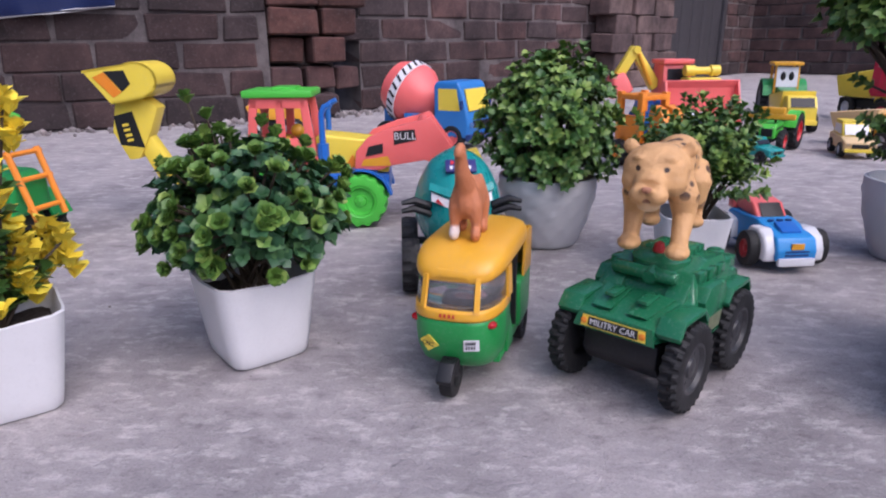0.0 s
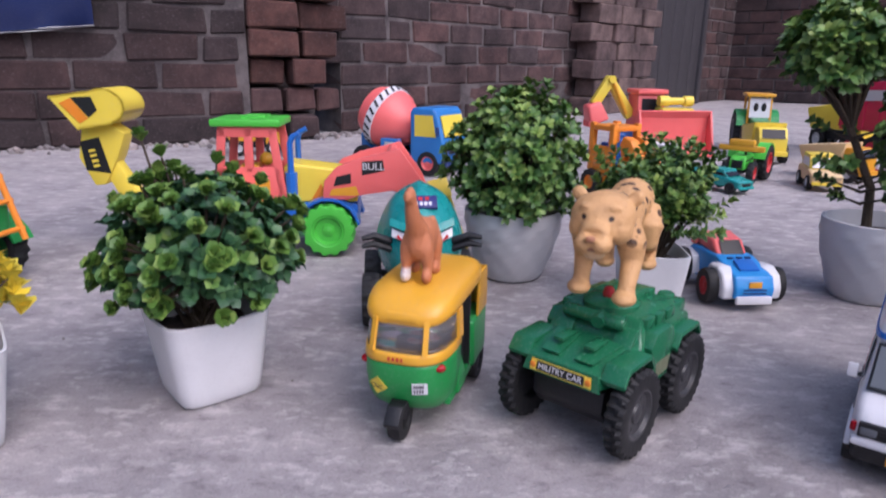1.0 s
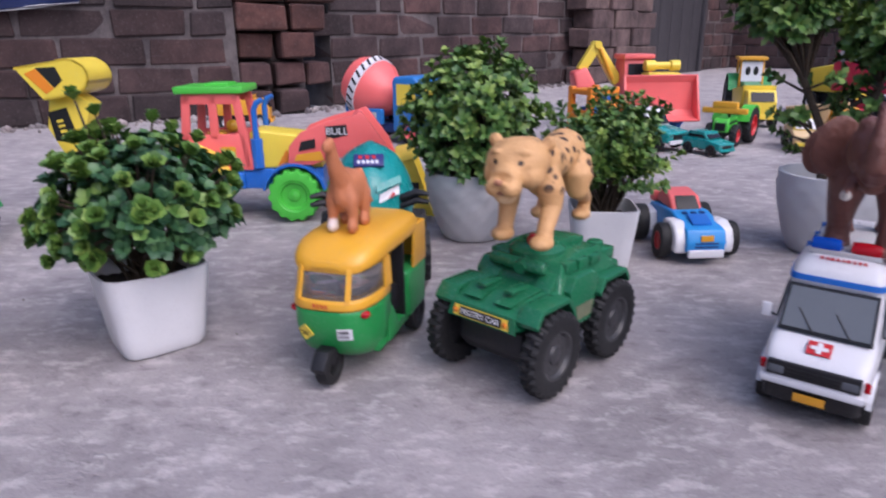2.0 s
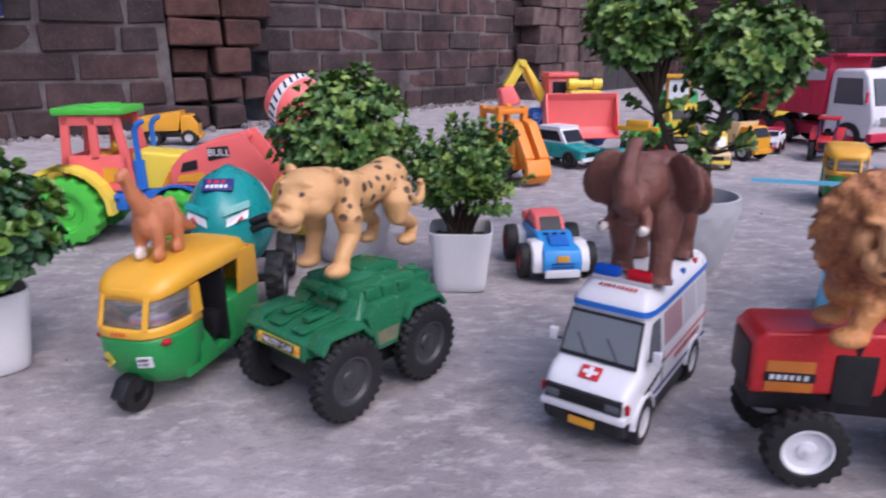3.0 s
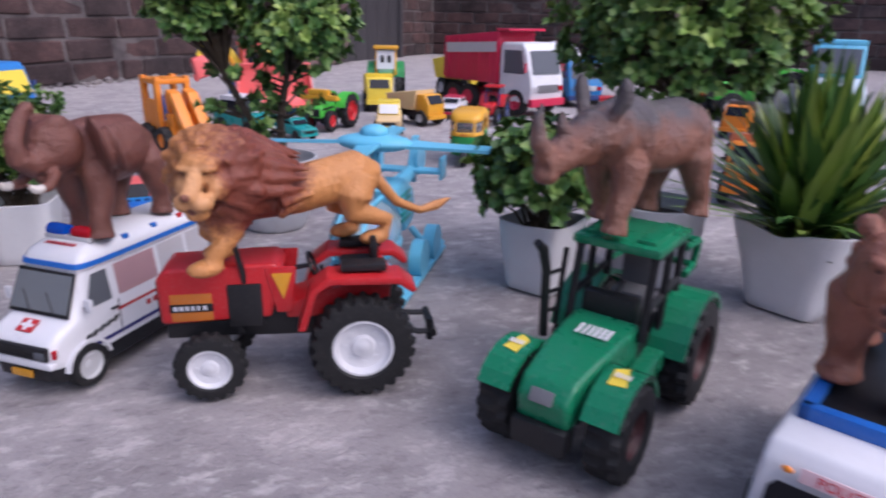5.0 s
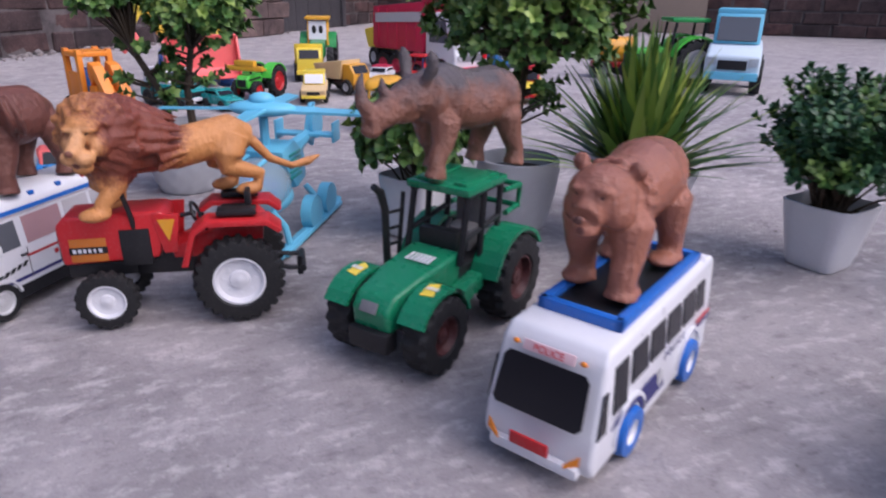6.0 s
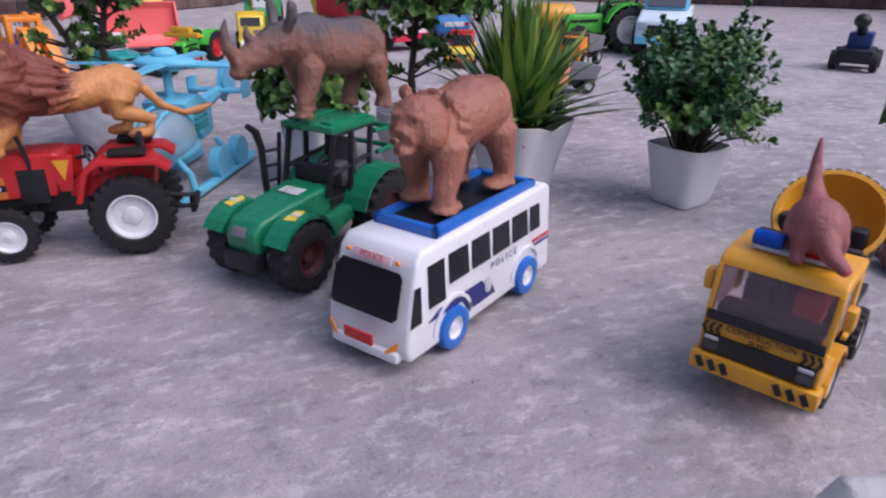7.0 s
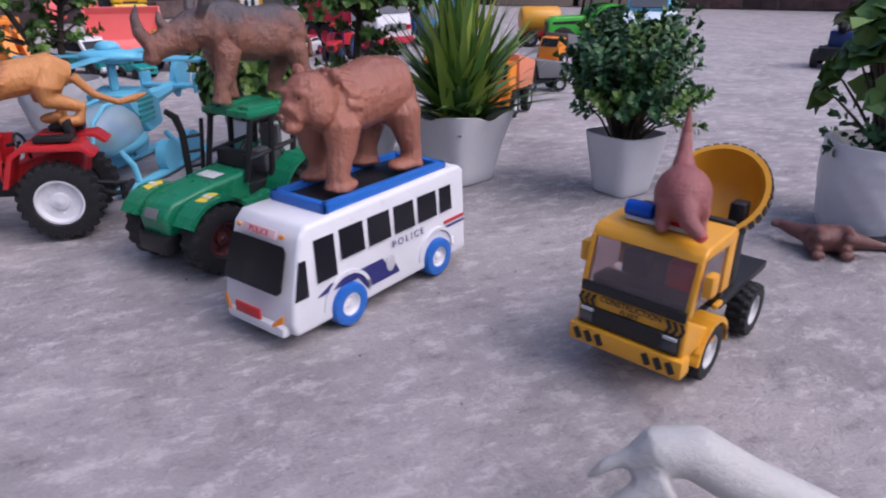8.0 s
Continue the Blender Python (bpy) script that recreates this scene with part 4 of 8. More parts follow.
        plate("navy_stripe", w(0.0620, -0.0820, 0.0262, 0.0290, -0.004), 0.0004, NAVY, t)
        for k in range(5):
            plate("slant_print", w(0.0560 - 0.0062 * k, 0.0520 - 0.0062 * k, 0.0330 + 0.0010 * k, 0.0370 + 0.0010 * k, -0.0034, -0.0034), 0.0004, BLK, t)
        bars(t, facing(-0.034, s * 0.0304, 0.0385, 0, s, 0.0), 9, 0.062, 0.0040, RED)
        rod("door_line", [(0.0228, s * 0.0302, 0.0260), (0.0228, s * 0.0302, 0.0520)], 0.00035, GREYP, t)
        block("door_handle", (0.0270, s * 0.0308, 0.0470), (0.0060, 0.0016, 0.0016), BLK, t, 0.0004)
        block("mirror", (0.0520, s * 0.0345, 0.0590), (0.0030, 0.0056, 0.0090), WHT, t, 0.001)
        rod("mirror_arm", [(0.0510, s * 0.0290, 0.0560), (0.0520, s * 0.0340, 0.0570)], 0.0008, BLK, t)
        for x0 in (0.0540, -0.0530):
            wheel(t, x0, s * 0.0268, 0.0155, 0.0095, RUB, SIL, 0, 0.62, 0.3, 5)
            bm = bmesh.new()
            fender(bm, x0, 0.0155, 0.0190, s * 0.0280, s * 0.0312, 8, 172, 0.0022, 12)
            part("wheel_arch", bm, WHT, t)
        for x0 in (0.0020, -0.0270, -0.0560):
            block("roof_marker", (x0, s * 0.0235, 0.0915), (0.0050, 0.0030, 0.0040), BLU if x0 > -0.05 or s < 0 else RED, t, 0.0008)
    plate("windscreen_seal", [(0.0610, -0.0255, 0.0514), (0.0610, 0.0255, 0.0514), (0.0480, 0.0240, 0.0788), (0.0480, -0.0240, 0.0788)], 0.0008, BLK, t)
    plate("windscreen", [(0.0606, -0.0238, 0.0540), (0.0606, 0.0238, 0.0540), (0.0496, 0.0226, 0.0772), (0.0496, -0.0226, 0.0772)], 0.0010, P("grey mirror window", (0.16, 0.175, 0.19), 0.12, 0.05), t, "grey windscreen")
    rod("wiper", [(0.0622, -0.006, 0.0535), (0.0560, -0.016, 0.066)], 0.0004, BLK, t)
    rod("wiper", [(0.0622, 0.014, 0.0535), (0.0560, 0.004, 0.066)], 0.0004, BLK, t)
    m = facing(0.0702, 0, 0.0476, 0.50, 0, 0.87, (0.87, 0, 0.5))
    b = part("cross_ground", box(bmesh.new(), 0, 0, 0, 0.0130, 0.0100, 0.0006), RED, t, "red square print")
    b.matrix_local = m
    for i, (w2, h2) in enumerate(((0.0096, 0.0026), (0.0030, 0.0080))):
        b = part("cross_print", box(bmesh.new(), 0, 0, 0.0005 + 0.0002 * i, w2, h2, 0.0004), WHT, t)
        b.matrix_local = m
    bars(t, facing(0.0352, 0, 0.0936, 0.16, 0, 1, (1, 0, 0)), 9, 0.026, 0.0036, RED)
    block("number_plate", (0.0805, 0, 0.0180), (0.0016, 0.0170, 0.0052), AMBER, t, 0.0004, "plain yellow number plate")
    for s, g in ((-1, G_BLUE), (1, G_RED)):
        bm = bmesh.new()
        lathe(bm, [(0.0003, 0.002), (0.0045, 0.003), (0.005, 0.008), (0.005, 0.017), (0.0045, 0.019), (0.0003, 0.0195)], 14, "y", (0.024, 0, 0.0988))
        if s < 0:
            bmesh.ops.scale(bm, vec=(1, -1, 1), verts=bm.verts)
        part("beacon", bm, g, t, "red beacon lens" if s > 0 else "blue beacon lens")
    block("beacon_base", (0.024, 0, 0.0955), (0.010, 0.040, 0.0035), SIL, t, 0.001)
    axle(t, 0.054, 0.025, 0.0155)
    axle(t, -0.053, 0.025, 0.0155)


ambulance()


# ---- red tractor ----
def red_tractor():
    t = thing("toy_tractor", "red toy farm tractor with white wheel rims", "toy vehicle", pose(0.532, 0.372, 0, 0, 0, 171.5), "toy tractors")
    extrude("bonnet", [(0.080, 0.050), (0.081, 0.082), (0.075, 0.0885), (0.006, 0.0905), (0.0, 0.085), (0.010, 0.052)], -0.019, 0.019, RED, t, 0.003, None, "glossy red bonnet", 3)
    extrude("engine", [(0.030, 0.075), (0.030, 0.036), (-0.055, 0.034), (-0.055, 0.056), (0.0, 0.060)], -0.012, 0.012, BLK, t, 0.002)
    block("front_frame", (0.054, 0, 0.043), (0.050, 0.026, 0.012), BLK, t, 0.002)
    for s in (-1, 1):
        block("engine_side", (0.026, s * 0.0178, 0.062), (0.022, 0.005, 0.030), BLK, t, 0.001)
        block("side_sticker", (0.060, s * 0.0192, 0.062), (0.026, 0.0012, 0.019), P("faded orange print", (0.56, 0.17, 0.02)), t, 0.0004, "faded orange printed side sticker")
        block("sticker_band", (0.060, s * 0.0199, 0.062), (0.027, 0.0012, 0.0055), BLK, t, 0.0003)
        bars(t, facing(0.060, s * 0.0206, 0.062, 0, s, 0), 6, 0.022, 0.003, WHT)
        extrude("dash_side", [(0.012, 0.088), (-0.008, 0.088), (-0.004, 0.056), (0.006, 0.056)], s * 0.0175, s * 0.0200, RED, t, 0.0008)
        plate("triangle_sticker", [(0.008, s * 0.0203, 0.084), (-0.005, s * 0.0203, 0.084), (0.001, s * 0.0203, 0.066)], 0.0005 * (-s), AMBER, t)
        wheel(t, -0.050, s * 0.032, 0.0355, 0.020, RUB, WHT, 24, 0.55, 0.45, 8, "big black rear tyre")
        wheel(t, 0.050, s * 0.029, 0.0235, 0.013, RUB, WHT, 18, 0.58, 0.4, 6, "black front tyre")
        extrude("mudguard", [(-0.008, 0.050), (-0.017, 0.078), (-0.028, 0.0862), (-0.076, 0.0848), (-0.086, 0.0760), (-0.083, 0.0735), (-0.074, 0.0803), (-0.030, 0.0815), (-0.021, 0.0755), (-0.013, 0.050)], s * 0.015, s * 0.040, RED, t, 0.0014, None, "red flat-topped rear mudguard")
        block("fender_pad", (-0.052, s * 0.025, 0.0895), (0.030, 0.014, 0.005), BLK, t, 0.0015)
        axle(t, 0.050 if s > 0 else -0.050, 0.028, 0.0255 if s > 0 else 0.040, 0.003)
        rod("link_arm", [(-0.062, s * 0.010, 0.040), (-0.090, s * 0.016, 0.034), (-0.100, s * 0.016, 0.034)], 0.0022, BLK, t)
    rod("drawbar", [(-0.100, -0.020, 0.034), (-0.100, 0.020, 0.034)], 0.003, BLK, t)
    rod("drawbar_post", [(-0.098, 0.016, 0.028), (-0.098, 0.016, 0.044)], 0.0025, BLK, t)
    block("seat", (-0.048, 0, 0.082), (0.022, 0.022, 0.006), BLK, t, 0.002)
    block("seat_back", (-0.060, 0, 0.092), (0.005, 0.024, 0.018), BLK, t, 0.002)
    extrude("deck", [(0.0, 0.060), (-0.066, 0.082), (-0.072, 0.076), (-0.068, 0.050), (0.0, 0.050)], -0.017, 0.017, RED, t, 0.002)
    rod("gear_lever", [(-0.026, 0.006, 0.066), (-0.024, 0.008, 0.084)], 0.0015, BLK, t)
    bm = bmesh.new()
    for i in range(16):
        a0, a1 = 6.2832 * i / 16, 6.2832 * (i + 1) / 16
        tube(bm, [(-0.018 + 0.003 * math.cos(a0), 0.011 * math.sin(a0), 0.082 + 0.008 * math.cos(a0)), (-0.018 + 0.003 * math.cos(a1), 0.011 * math.sin(a1), 0.082 + 0.008 * math.cos(a1))], 0.0014, 5)
    part("steering_wheel", bm, BLK, t)
    rod("steering_column", [(-0.006, 0, 0.080), (-0.018, 0, 0.082)], 0.0018, BLK, t)
    rod("exhaust_pipe", [(0.026, 0.012, 0.060), (0.026, 0.020, 0.086), (0.030, 0.021, 0.106)], [0.0022, 0.002, 0.0018], BLK, t)
    block("radiator_grille", (0.0812, 0, 0.066), (0.002, 0.028, 0.026), BLK, t, 0.0008)
    return t


red_tractor()


# ---- green tractor with black cab frame ----
def green_tractor():
    t = thing("toy_tractor", "green toy tractor with a black open cab frame", "toy vehicle", pose(0.722, 0.264, 0, 0, 0, -145), "toy tractors")

    def taper(x, y, z):
        return x, y * (1 - 5.0 * max(0, x - 0.03)), z

    extrude("bonnet", [(0.086, 0.034), (0.088, 0.050), (0.080, 0.0595), (0.050, 0.066), (0.004, 0.071), (0.004, 0.036)], -0.022, 0.022, TGRN, t, 0.004, taper, "glossy green bonnet", 3)
    block("front_weight", (0.084, 0, 0.028), (0.014, 0.034, 0.016), BLK, t, 0.003)
    block("chassis", (0.0, 0, 0.036), (0.130, 0.026, 0.020), BLK, t, 0.003)
    block("nose_badge", (0.0875, 0, 0.0525), (0.0015, 0.014, 0.008), GREYP, t, 0.0006, "", None, Matrix.Rotation(-0.55, 4, "Y"))
    for s in (-1, 1):
        wheel(t, 0.056, s * 0.034, 0.029, 0.021, RUB, P("dark maroon plastic", (0.07, 0.018, 0.018), 0.4), 16, 0.48, 0.5, 5, "chunky black tyre")
        wheel(t, -0.050, s * 0.036, 0.036, 0.024, RUB, P("dark maroon plastic", (0.07, 0.018, 0.018), 0.4), 18, 0.50, 0.5, 6, "big chunky black tyre")
        bm = bmesh.new()
        fender(bm, 0.056, 0.029, 0.0345, s * 0.022, s * 0.043, 30, 165)
        part("front_mudguard", bm, TGRN, t)
        plate("sticker", [(0.068, s * 0.028, 0.0620), (0.054, s * 0.027, 0.0643), (0.050, s * 0.034, 0.0646), (0.066, s * 0.038, 0.0622)], 0.0008 * s, LYEL, t)
        bars(t, facing(0.060, s * 0.033, 0.0645, 0.15, 0, 1, (1, 0, 0)), 4, 0.010, 0.004, WHT)
        bm = bmesh.new()
        fender(bm, -0.050, 0.036, 0.0425, s * 0.022, s * 0.046, 15, 150)
        part("rear_mudguard", bm, TGRN, t)
        extrude("step", [(0.020, 0.030), (0.024, 0.046), (-0.008, 0.052), (-0.012, 0.040), (0.006, 0.036)], s * 0.022, s * 0.034, TGRN, t, 0.0015)
        for pts in ([(0.010, s * 0.024, 0.062), (0.000, s * 0.024, 0.112)], [(-0.046, s * 0.024, 0.070), (-0.050, s * 0.024, 0.112)], [(-0.018, s * 0.025, 0.060), (-0.022, s * 0.025, 0.112)]):
            rod("cab_post", pts, 0.0026, BLK, t)
        rod("cab_rail", [(0.002, s * 0.024, 0.112), (-0.050, s * 0.024, 0.114)], 0.0028, BLK, t)
        rod("cab_rail", [(0.006, s * 0.0245, 0.080), (-0.046, s * 0.0245, 0.086)], 0.0022, BLK, t)
        rod("rear_rail", [(-0.052, s * 0.026, 0.106), (-0.080, s * 0.026, 0.104), (-0.082, s * 0.024, 0.086), (-0.056, s * 0.026, 0.086)], 0.0024, TGRN, t)
    for z in (0.104, 0.086):
        rod("rear_rail", [(-0.081, -0.026, z), (-0.081, 0.026, z)], 0.0024, TGRN, t)
    bm = bmesh.new()
    box(bm, -0.024, 0, 0.1165, 0.060, 0.056, 0.006, 0.002)
    box(bm, -0.024, 0.017, 0.1200, 0.048, 0.012, 0.004, 0.0015)
    box(bm, -0.024, -0.017, 0.1200, 0.048, 0.012, 0.004, 0.0015)
    part("roof", bm, TGRN, t, "ribbed green cab roof")
    block("cab_floor", (-0.020, 0, 0.054), (0.056, 0.044, 0.010), BLK, t, 0.002)
    block("seat", (-0.034, 0, 0.068), (0.022, 0.024, 0.020), GREYP, t, 0.004)
    block("seat_back", (-0.044, 0, 0.086), (0.006, 0.024, 0.026), GREYP, t, 0.003)
    block("dashboard", (0.000, 0, 0.072), (0.010, 0.034, 0.024), BLK, t, 0.002)
    rod("steering_column", [(-0.004, 0, 0.078), (-0.014, 0, 0.088)], 0.002, BLK, t)
    # tall exhaust with a little ladder
    rod("exhaust_tube", [(0.020, -0.036, 0.052), (0.022, -0.036, 0.098), (0.026, -0.037, 0.112), (0.034, -0.037, 0.118)], [0.003, 0.003, 0.0034, 0.0026], BLK, t)
    rod("ladder_rail", [(0.008, -0.034, 0.056), (0.004, -0.032, 0.108)], 0.0018, BLK, t)
    for k in range(3):
        rod("ladder_rung", [(0.021, -0.036, 0.068 + 0.013 * k), (0.007, -0.033, 0.068 + 0.013 * k)], 0.0014, BLK, t)
    bars(t, facing(0.030, 0.002, 0.0700, 0.1, 0, 1, (1, 0, 0)), 6, 0.022, 0.012, WHT)
    axle(t, 0.056, 0.032, 0.029, 0.003)
    axle(t, -0.050, 0.034, 0.036, 0.003)


green_tractor()


# ---- police bus ----
def bus():
    t = thing("toy_bus", "white toy police bus with blue wheels and roof tray", "toy vehicle", pose(0.794, 0.134, 0, 0, 0, -149.7) @ Matrix.Diagonal((1.04, 1.04, 1.0, 1)))
    side = [(0.100, 0.010), (0.103, 0.018), (0.101, 0.034), (0.090, 0.074), (0.084, 0.081), (-0.082, 0.083), (-0.087, 0.078), (-0.088, 0.010)]

    def shape(x, y, z):
        return x - 6.0 * y * y * max(0, x / 0.1), y * (1 - 0.10 * max(0, (z - 0.05) / 0.033)), z

    bm = bmesh.new()
    prism(bm, side, -0.033, 0.033, 0.0035, 3, shape)
    part("body", bm, WHT, t, "glossy white bus body")
    plate("windscreen", [(0.0985, -0.0235, 0.0395), (0.0985, 0.0235, 0.0395), (0.0977, 0.0262, 0.0421), (0.0903, 0.0248, 0.0658), (0.0893, 0.0220, 0.0690), (0.0893, -0.0220, 0.0690), (0.0903, -0.0248, 0.0658), (0.0977, -0.0262, 0.0421)], 0.0012, G_DARK, t, "black windscreen")
    for s in (-1, 1):
        def w(x0, x1, z0, z1, l0=0.0, l1=0.0, mat=G_DARK, name="side_window", up=0.0):
            def yy(z):
                return s * (0.0331 * (1 - 0.10 * max(0, (z - 0.05) / 0.033)) + up)
            pts = [(x0, yy(z0), z0), (x1, yy(z0), z0), (x1 + l1, yy(z1), z1), (x0 + l0, yy(z1), z1)]
            plate(name, pts if s < 0 else pts[::-1], 0.0006, mat, t)
        w(0.093, 0.082, 0.035, 0.060, -0.006, 0.0, G_DARK, "door_window")
        w(0.074, 0.057, 0.041, 0.070)
        for k in range(5):
            x0 = 0.052 - 0.0265 * k
            w(x0, x0 - (0.0215 if k < 4 else 0.014), 0.050 + 0.0002 * k, 0.0705)
        w(0.075, 0.010, 0.031, 0.0365, -0.012, 0.004, NAVY, "swoosh_print")
        w(0.030, -0.004, 0.020, 0.031, 0.008, 0.006, NAVY, "swoosh_print", 0.0001)
        w(-0.058, -0.084, 0.040, 0.0425, 0, 0, RED, "red_stripe")
        w(-0.060, -0.085, 0.036, 0.0378, 0, 0, NAVY, "navy_stripe")
        lettering("P O L I C E", 0.0076, NAVY, t, facing(-0.014, s * 0.0334, 0.0435, 0, s, 0.02))
        bm = bmesh.new()
        ball(bm, (0.006, s * 0.0334, 0.0305), (0.0048, 0.0009, 0.0066))
        part("badge", bm, SIL, t, "round badge print")
        for x0 in (0.0485, -0.0485):
            wheel(t, x0, s * 0.0300, 0.0158, 0.0125, BLU, WHT, 0, 0.50, 0.3, 5, "bright blue tyre")
            bm = bmesh.new()
            fender(bm, x0, 0.0182, 0.0222, s * 0.0300, s * 0.0338, 0, 180, 0.0027, 12)
            part("wheel_arch", bm, WHT, t)
        plate("orange_flash", [(0.1035 - 0.0035, s * 0.0275, 0.0215), (0.1020, s * 0.020, 0.0175), (0.1020, s * 0.020, 0.0200), (0.0990, s * 0.0275, 0.0270)][::s], 0.0009, ORG, t)
        bm = bmesh.new()
        ball(bm, (0.0880, s * 0.0195, 0.0745), (0.0012, 0.0022, 0.0016))
        part("marker_print", bm, ORG, t)
    block("number_plate", (0.1032, 0, 0.0245), (0.0016, 0.023, 0.0075), RED, t, 0.0005, "plain red number plate")
    block("bumper", (0.0962, 0, 0.0135), (0.0075, 0.054, 0.0075), WHT, t, 0.0028)
    block("name_panel", (0.0882, 0, 0.0745), (0.0012, 0.0300, 0.0058), P("pale rose print", (0.72, 0.50, 0.52), 0.3), t, 0.0004, "", None, Matrix.Rotation(-0.36, 4, "Y"))
    lettering("POLICE", 0.0055, RED, t, facing(0.0890, 0, 0.0745, 0.93, 0, 0.35))
    bm = bmesh.new()
    for a in ((-0.006, 0.0225, 0.128, 0.006), (-0.006, -0.0225, 0.128, 0.006)):
        box(bm, a[0], a[1], 0.0845, a[2], a[3], 0.0075, 0.0015)
    for x in (0.055, -0.067):
        box(bm, x, 0, 0.0845, 0.006, 0.051, 0.0075, 0.0015)
    part("roof_tray", bm, BLU, t, "blue rimmed roof tray")
    block("tray_floor", (-0.006, 0, 0.0832), (0.120, 0.042, 0.002), BLK, t, 0.0004)
    axle(t, 0.0485, 0.029, 0.0182)
    axle(t, -0.0485, 0.029, 0.0182)
    block("underframe", (0.0, 0, 0.013), (0.160, 0.046, 0.010), BLK, t, 0.001)


bus()


# ---- yellow construction truck ----
def yellow_truck():
    t = thing("toy_construction_truck", "amber yellow toy construction truck with a round bowl", "toy vehicle", pose(0.966, -0.024, 0, 0, 0, -156) @ Matrix.Diagonal((1, 0.93, 1.0, 1)))
    cab = [(0.076, 0.030), (0.079, 0.034), (0.078, 0.056), (0.069, 0.089), (0.064, 0.093), (0.026, 0.095), (0.023, 0.092), (0.022, 0.026), (0.030, 0.022), (0.060, 0.030)]
    extrude("cab", [p for p in cab if p[1] < 0.058] + [], -0.0355, 0.0355, AMBER, t, 0.0018, lambda x, y, z: (x, y, 0.0575 if z == 0.056 else z), "", 3)
    extrude("cab_roof", [(0.0712, 0.0862), (0.0690, 0.0905), (0.064, 0.0935), (0.026, 0.095), (0.022, 0.092), (0.022, 0.0862)], -0.0355, 0.0355, AMBER, t, 0.0018, None, "", 3)
    block("dashboard", (0.066, 0, 0.0600), (0.016, 0.060, 0.006), BLK, t, 0.001)
    for s in (-1, 1):
        extrude("pillar", [(0.0785, 0.0565), (0.0715, 0.0870), (0.0665, 0.0870), (0.0725, 0.0565)], s * 0.0353, s * 0.0320, AMBER, t, 0.0008)
        extrude("pillar", [(0.034, 0.0565), (0.034, 0.0870), (0.0225, 0.0870), (0.0225, 0.0565)], s * 0.0353, s * 0.0320, AMBER, t, 0.0008)
        block("seat", (0.044, s * 0.015, 0.0655), (0.014, 0.018, 0.016), RED if s > 0 else BLK, t, 0.003)
        block("seat_back", (0.034, s * 0.015, 0.0745), (0.005, 0.018, 0.020), RED if s > 0 else BLK, t, 0.002)
    block("bumper", (0.0775, 0, 0.0275), (0.012, 0.076, 0.0115), AMBER, t, 0.002)
    plate("windscreen", [(0.0768, -0.0325, 0.0585), (0.0768, 0.0325, 0.0585), (0.0700, 0.0325, 0.0865), (0.0700, -0.0325, 0.0865)], 0.0006, ROSE, t, "clear pinkish windscreen")
    block("wiper_band", (0.0785, 0, 0.0575), (0.0022, 0.068, 0.006), BLK, t, 0.0006)
    block("grille", (0.0795, 0, 0.0400), (0.0025, 0.066, 0.0115), BLK, t, 0.0008)
    lettering("CONSTRUCTION", 0.0052, BLK, t, facing(0.0792, 0, 0.0518, 1, 0, 0.03))
    lettering("FLEET", 0.0048, BLK, t, facing(0.0794, 0, 0.0473, 1, 0, 0.03))
    for s in (-1, 1):
        for k in range(3):
            x = 0.0795
            y = s * (0.0225 + 0.0042 * k)
            plate("chevron", [(x, y, 0.0535), (x, y + s * 0.0022, 0.0535), (x, y + s * 0.0042, 0.0495), (x, y + s * 0.0022, 0.0455), (x, y, 0.0455), (x, y + s * 0.0020, 0.0495)][::s], 0.0004, BLK, t)
            block("bumper_stripe", (0.0838, s * (0.016 + 0.0075 * k), 0.0278), (0.0012, 0.0038, 0.0072), BLK, t, 0.0002, "", None, Matrix.Rotation(0.5, 4, "X"))
        block("headlight", (0.0805, s * 0.0275, 0.0390), (0.003, 0.0085, 0.0055), G_CLEAR, t, 0.0008)
        block("side_lamp", (0.0805, s * 0.0275, 0.0440), (0.003, 0.0085, 0.0020), SIL, t, 0.0005)
        plate("side_window", [(0.072, s * 0.0340, 0.058), (0.034, s * 0.0340, 0.058), (0.034, s * 0.0340, 0.086), (0.060, s * 0.0340, 0.086)][::-s], 0.0006, ROSE, t)
        block("mirror", (0.066, s * 0.0395, 0.0745), (0.010, 0.006, 0.013), AMBER, t, 0.002)
        block("door_handle", (0.040, s * 0.0365, 0.052), (0.010, 0.003, 0.003), AMBER, t, 0.0008)
        wheel(t, 0.036, s * 0.0305, 0.0185, 0.013, RUB, SIL, 18, 0.55, 0.35, 6)
        wheel(t, -0.036, s * 0.0305, 0.0185, 0.015, RUB, SIL, 18, 0.55, 0.35, 6)
        bm = bmesh.new()
        fender(bm, 0.036, 0.0185, 0.0225, s * 0.022, s * 0.038, 0, 180, 0.003)
        part("mudguard", bm, AMBER, t)
        block("frame_rail", (-0.025, s * 0.013, 0.030), (0.090, 0.006, 0.012), BLK, t, 0.001)
    block("rear_deck", (-0.028, 0, 0.039), (0.084, 0.060, 0.006), BLK, t, 0.001)
    block("cab_back", (0.018, 0, 0.070), (0.006, 0.062, 0.050), BLK, t, 0.002)
    block("bowl_mount", (-0.012, 0.022, 0.070), (0.012, 0.010, 0.056), BLK, t, 0.002)
    block("bowl_mount", (-0.012, -0.022, 0.070), (0.012, 0.010, 0.056), BLK, t, 0.002)
    # wide bowl tipped towards the cab, with a black-striped rim
    tip = Matrix.Translation((-0.024, 0.002, 0.093)) @ Matrix.Rotation(radians(46), 4, "Y") @ Matrix.Diagonal((0.93, 0.97, 0.95, 1))
    bm = bmesh.new()
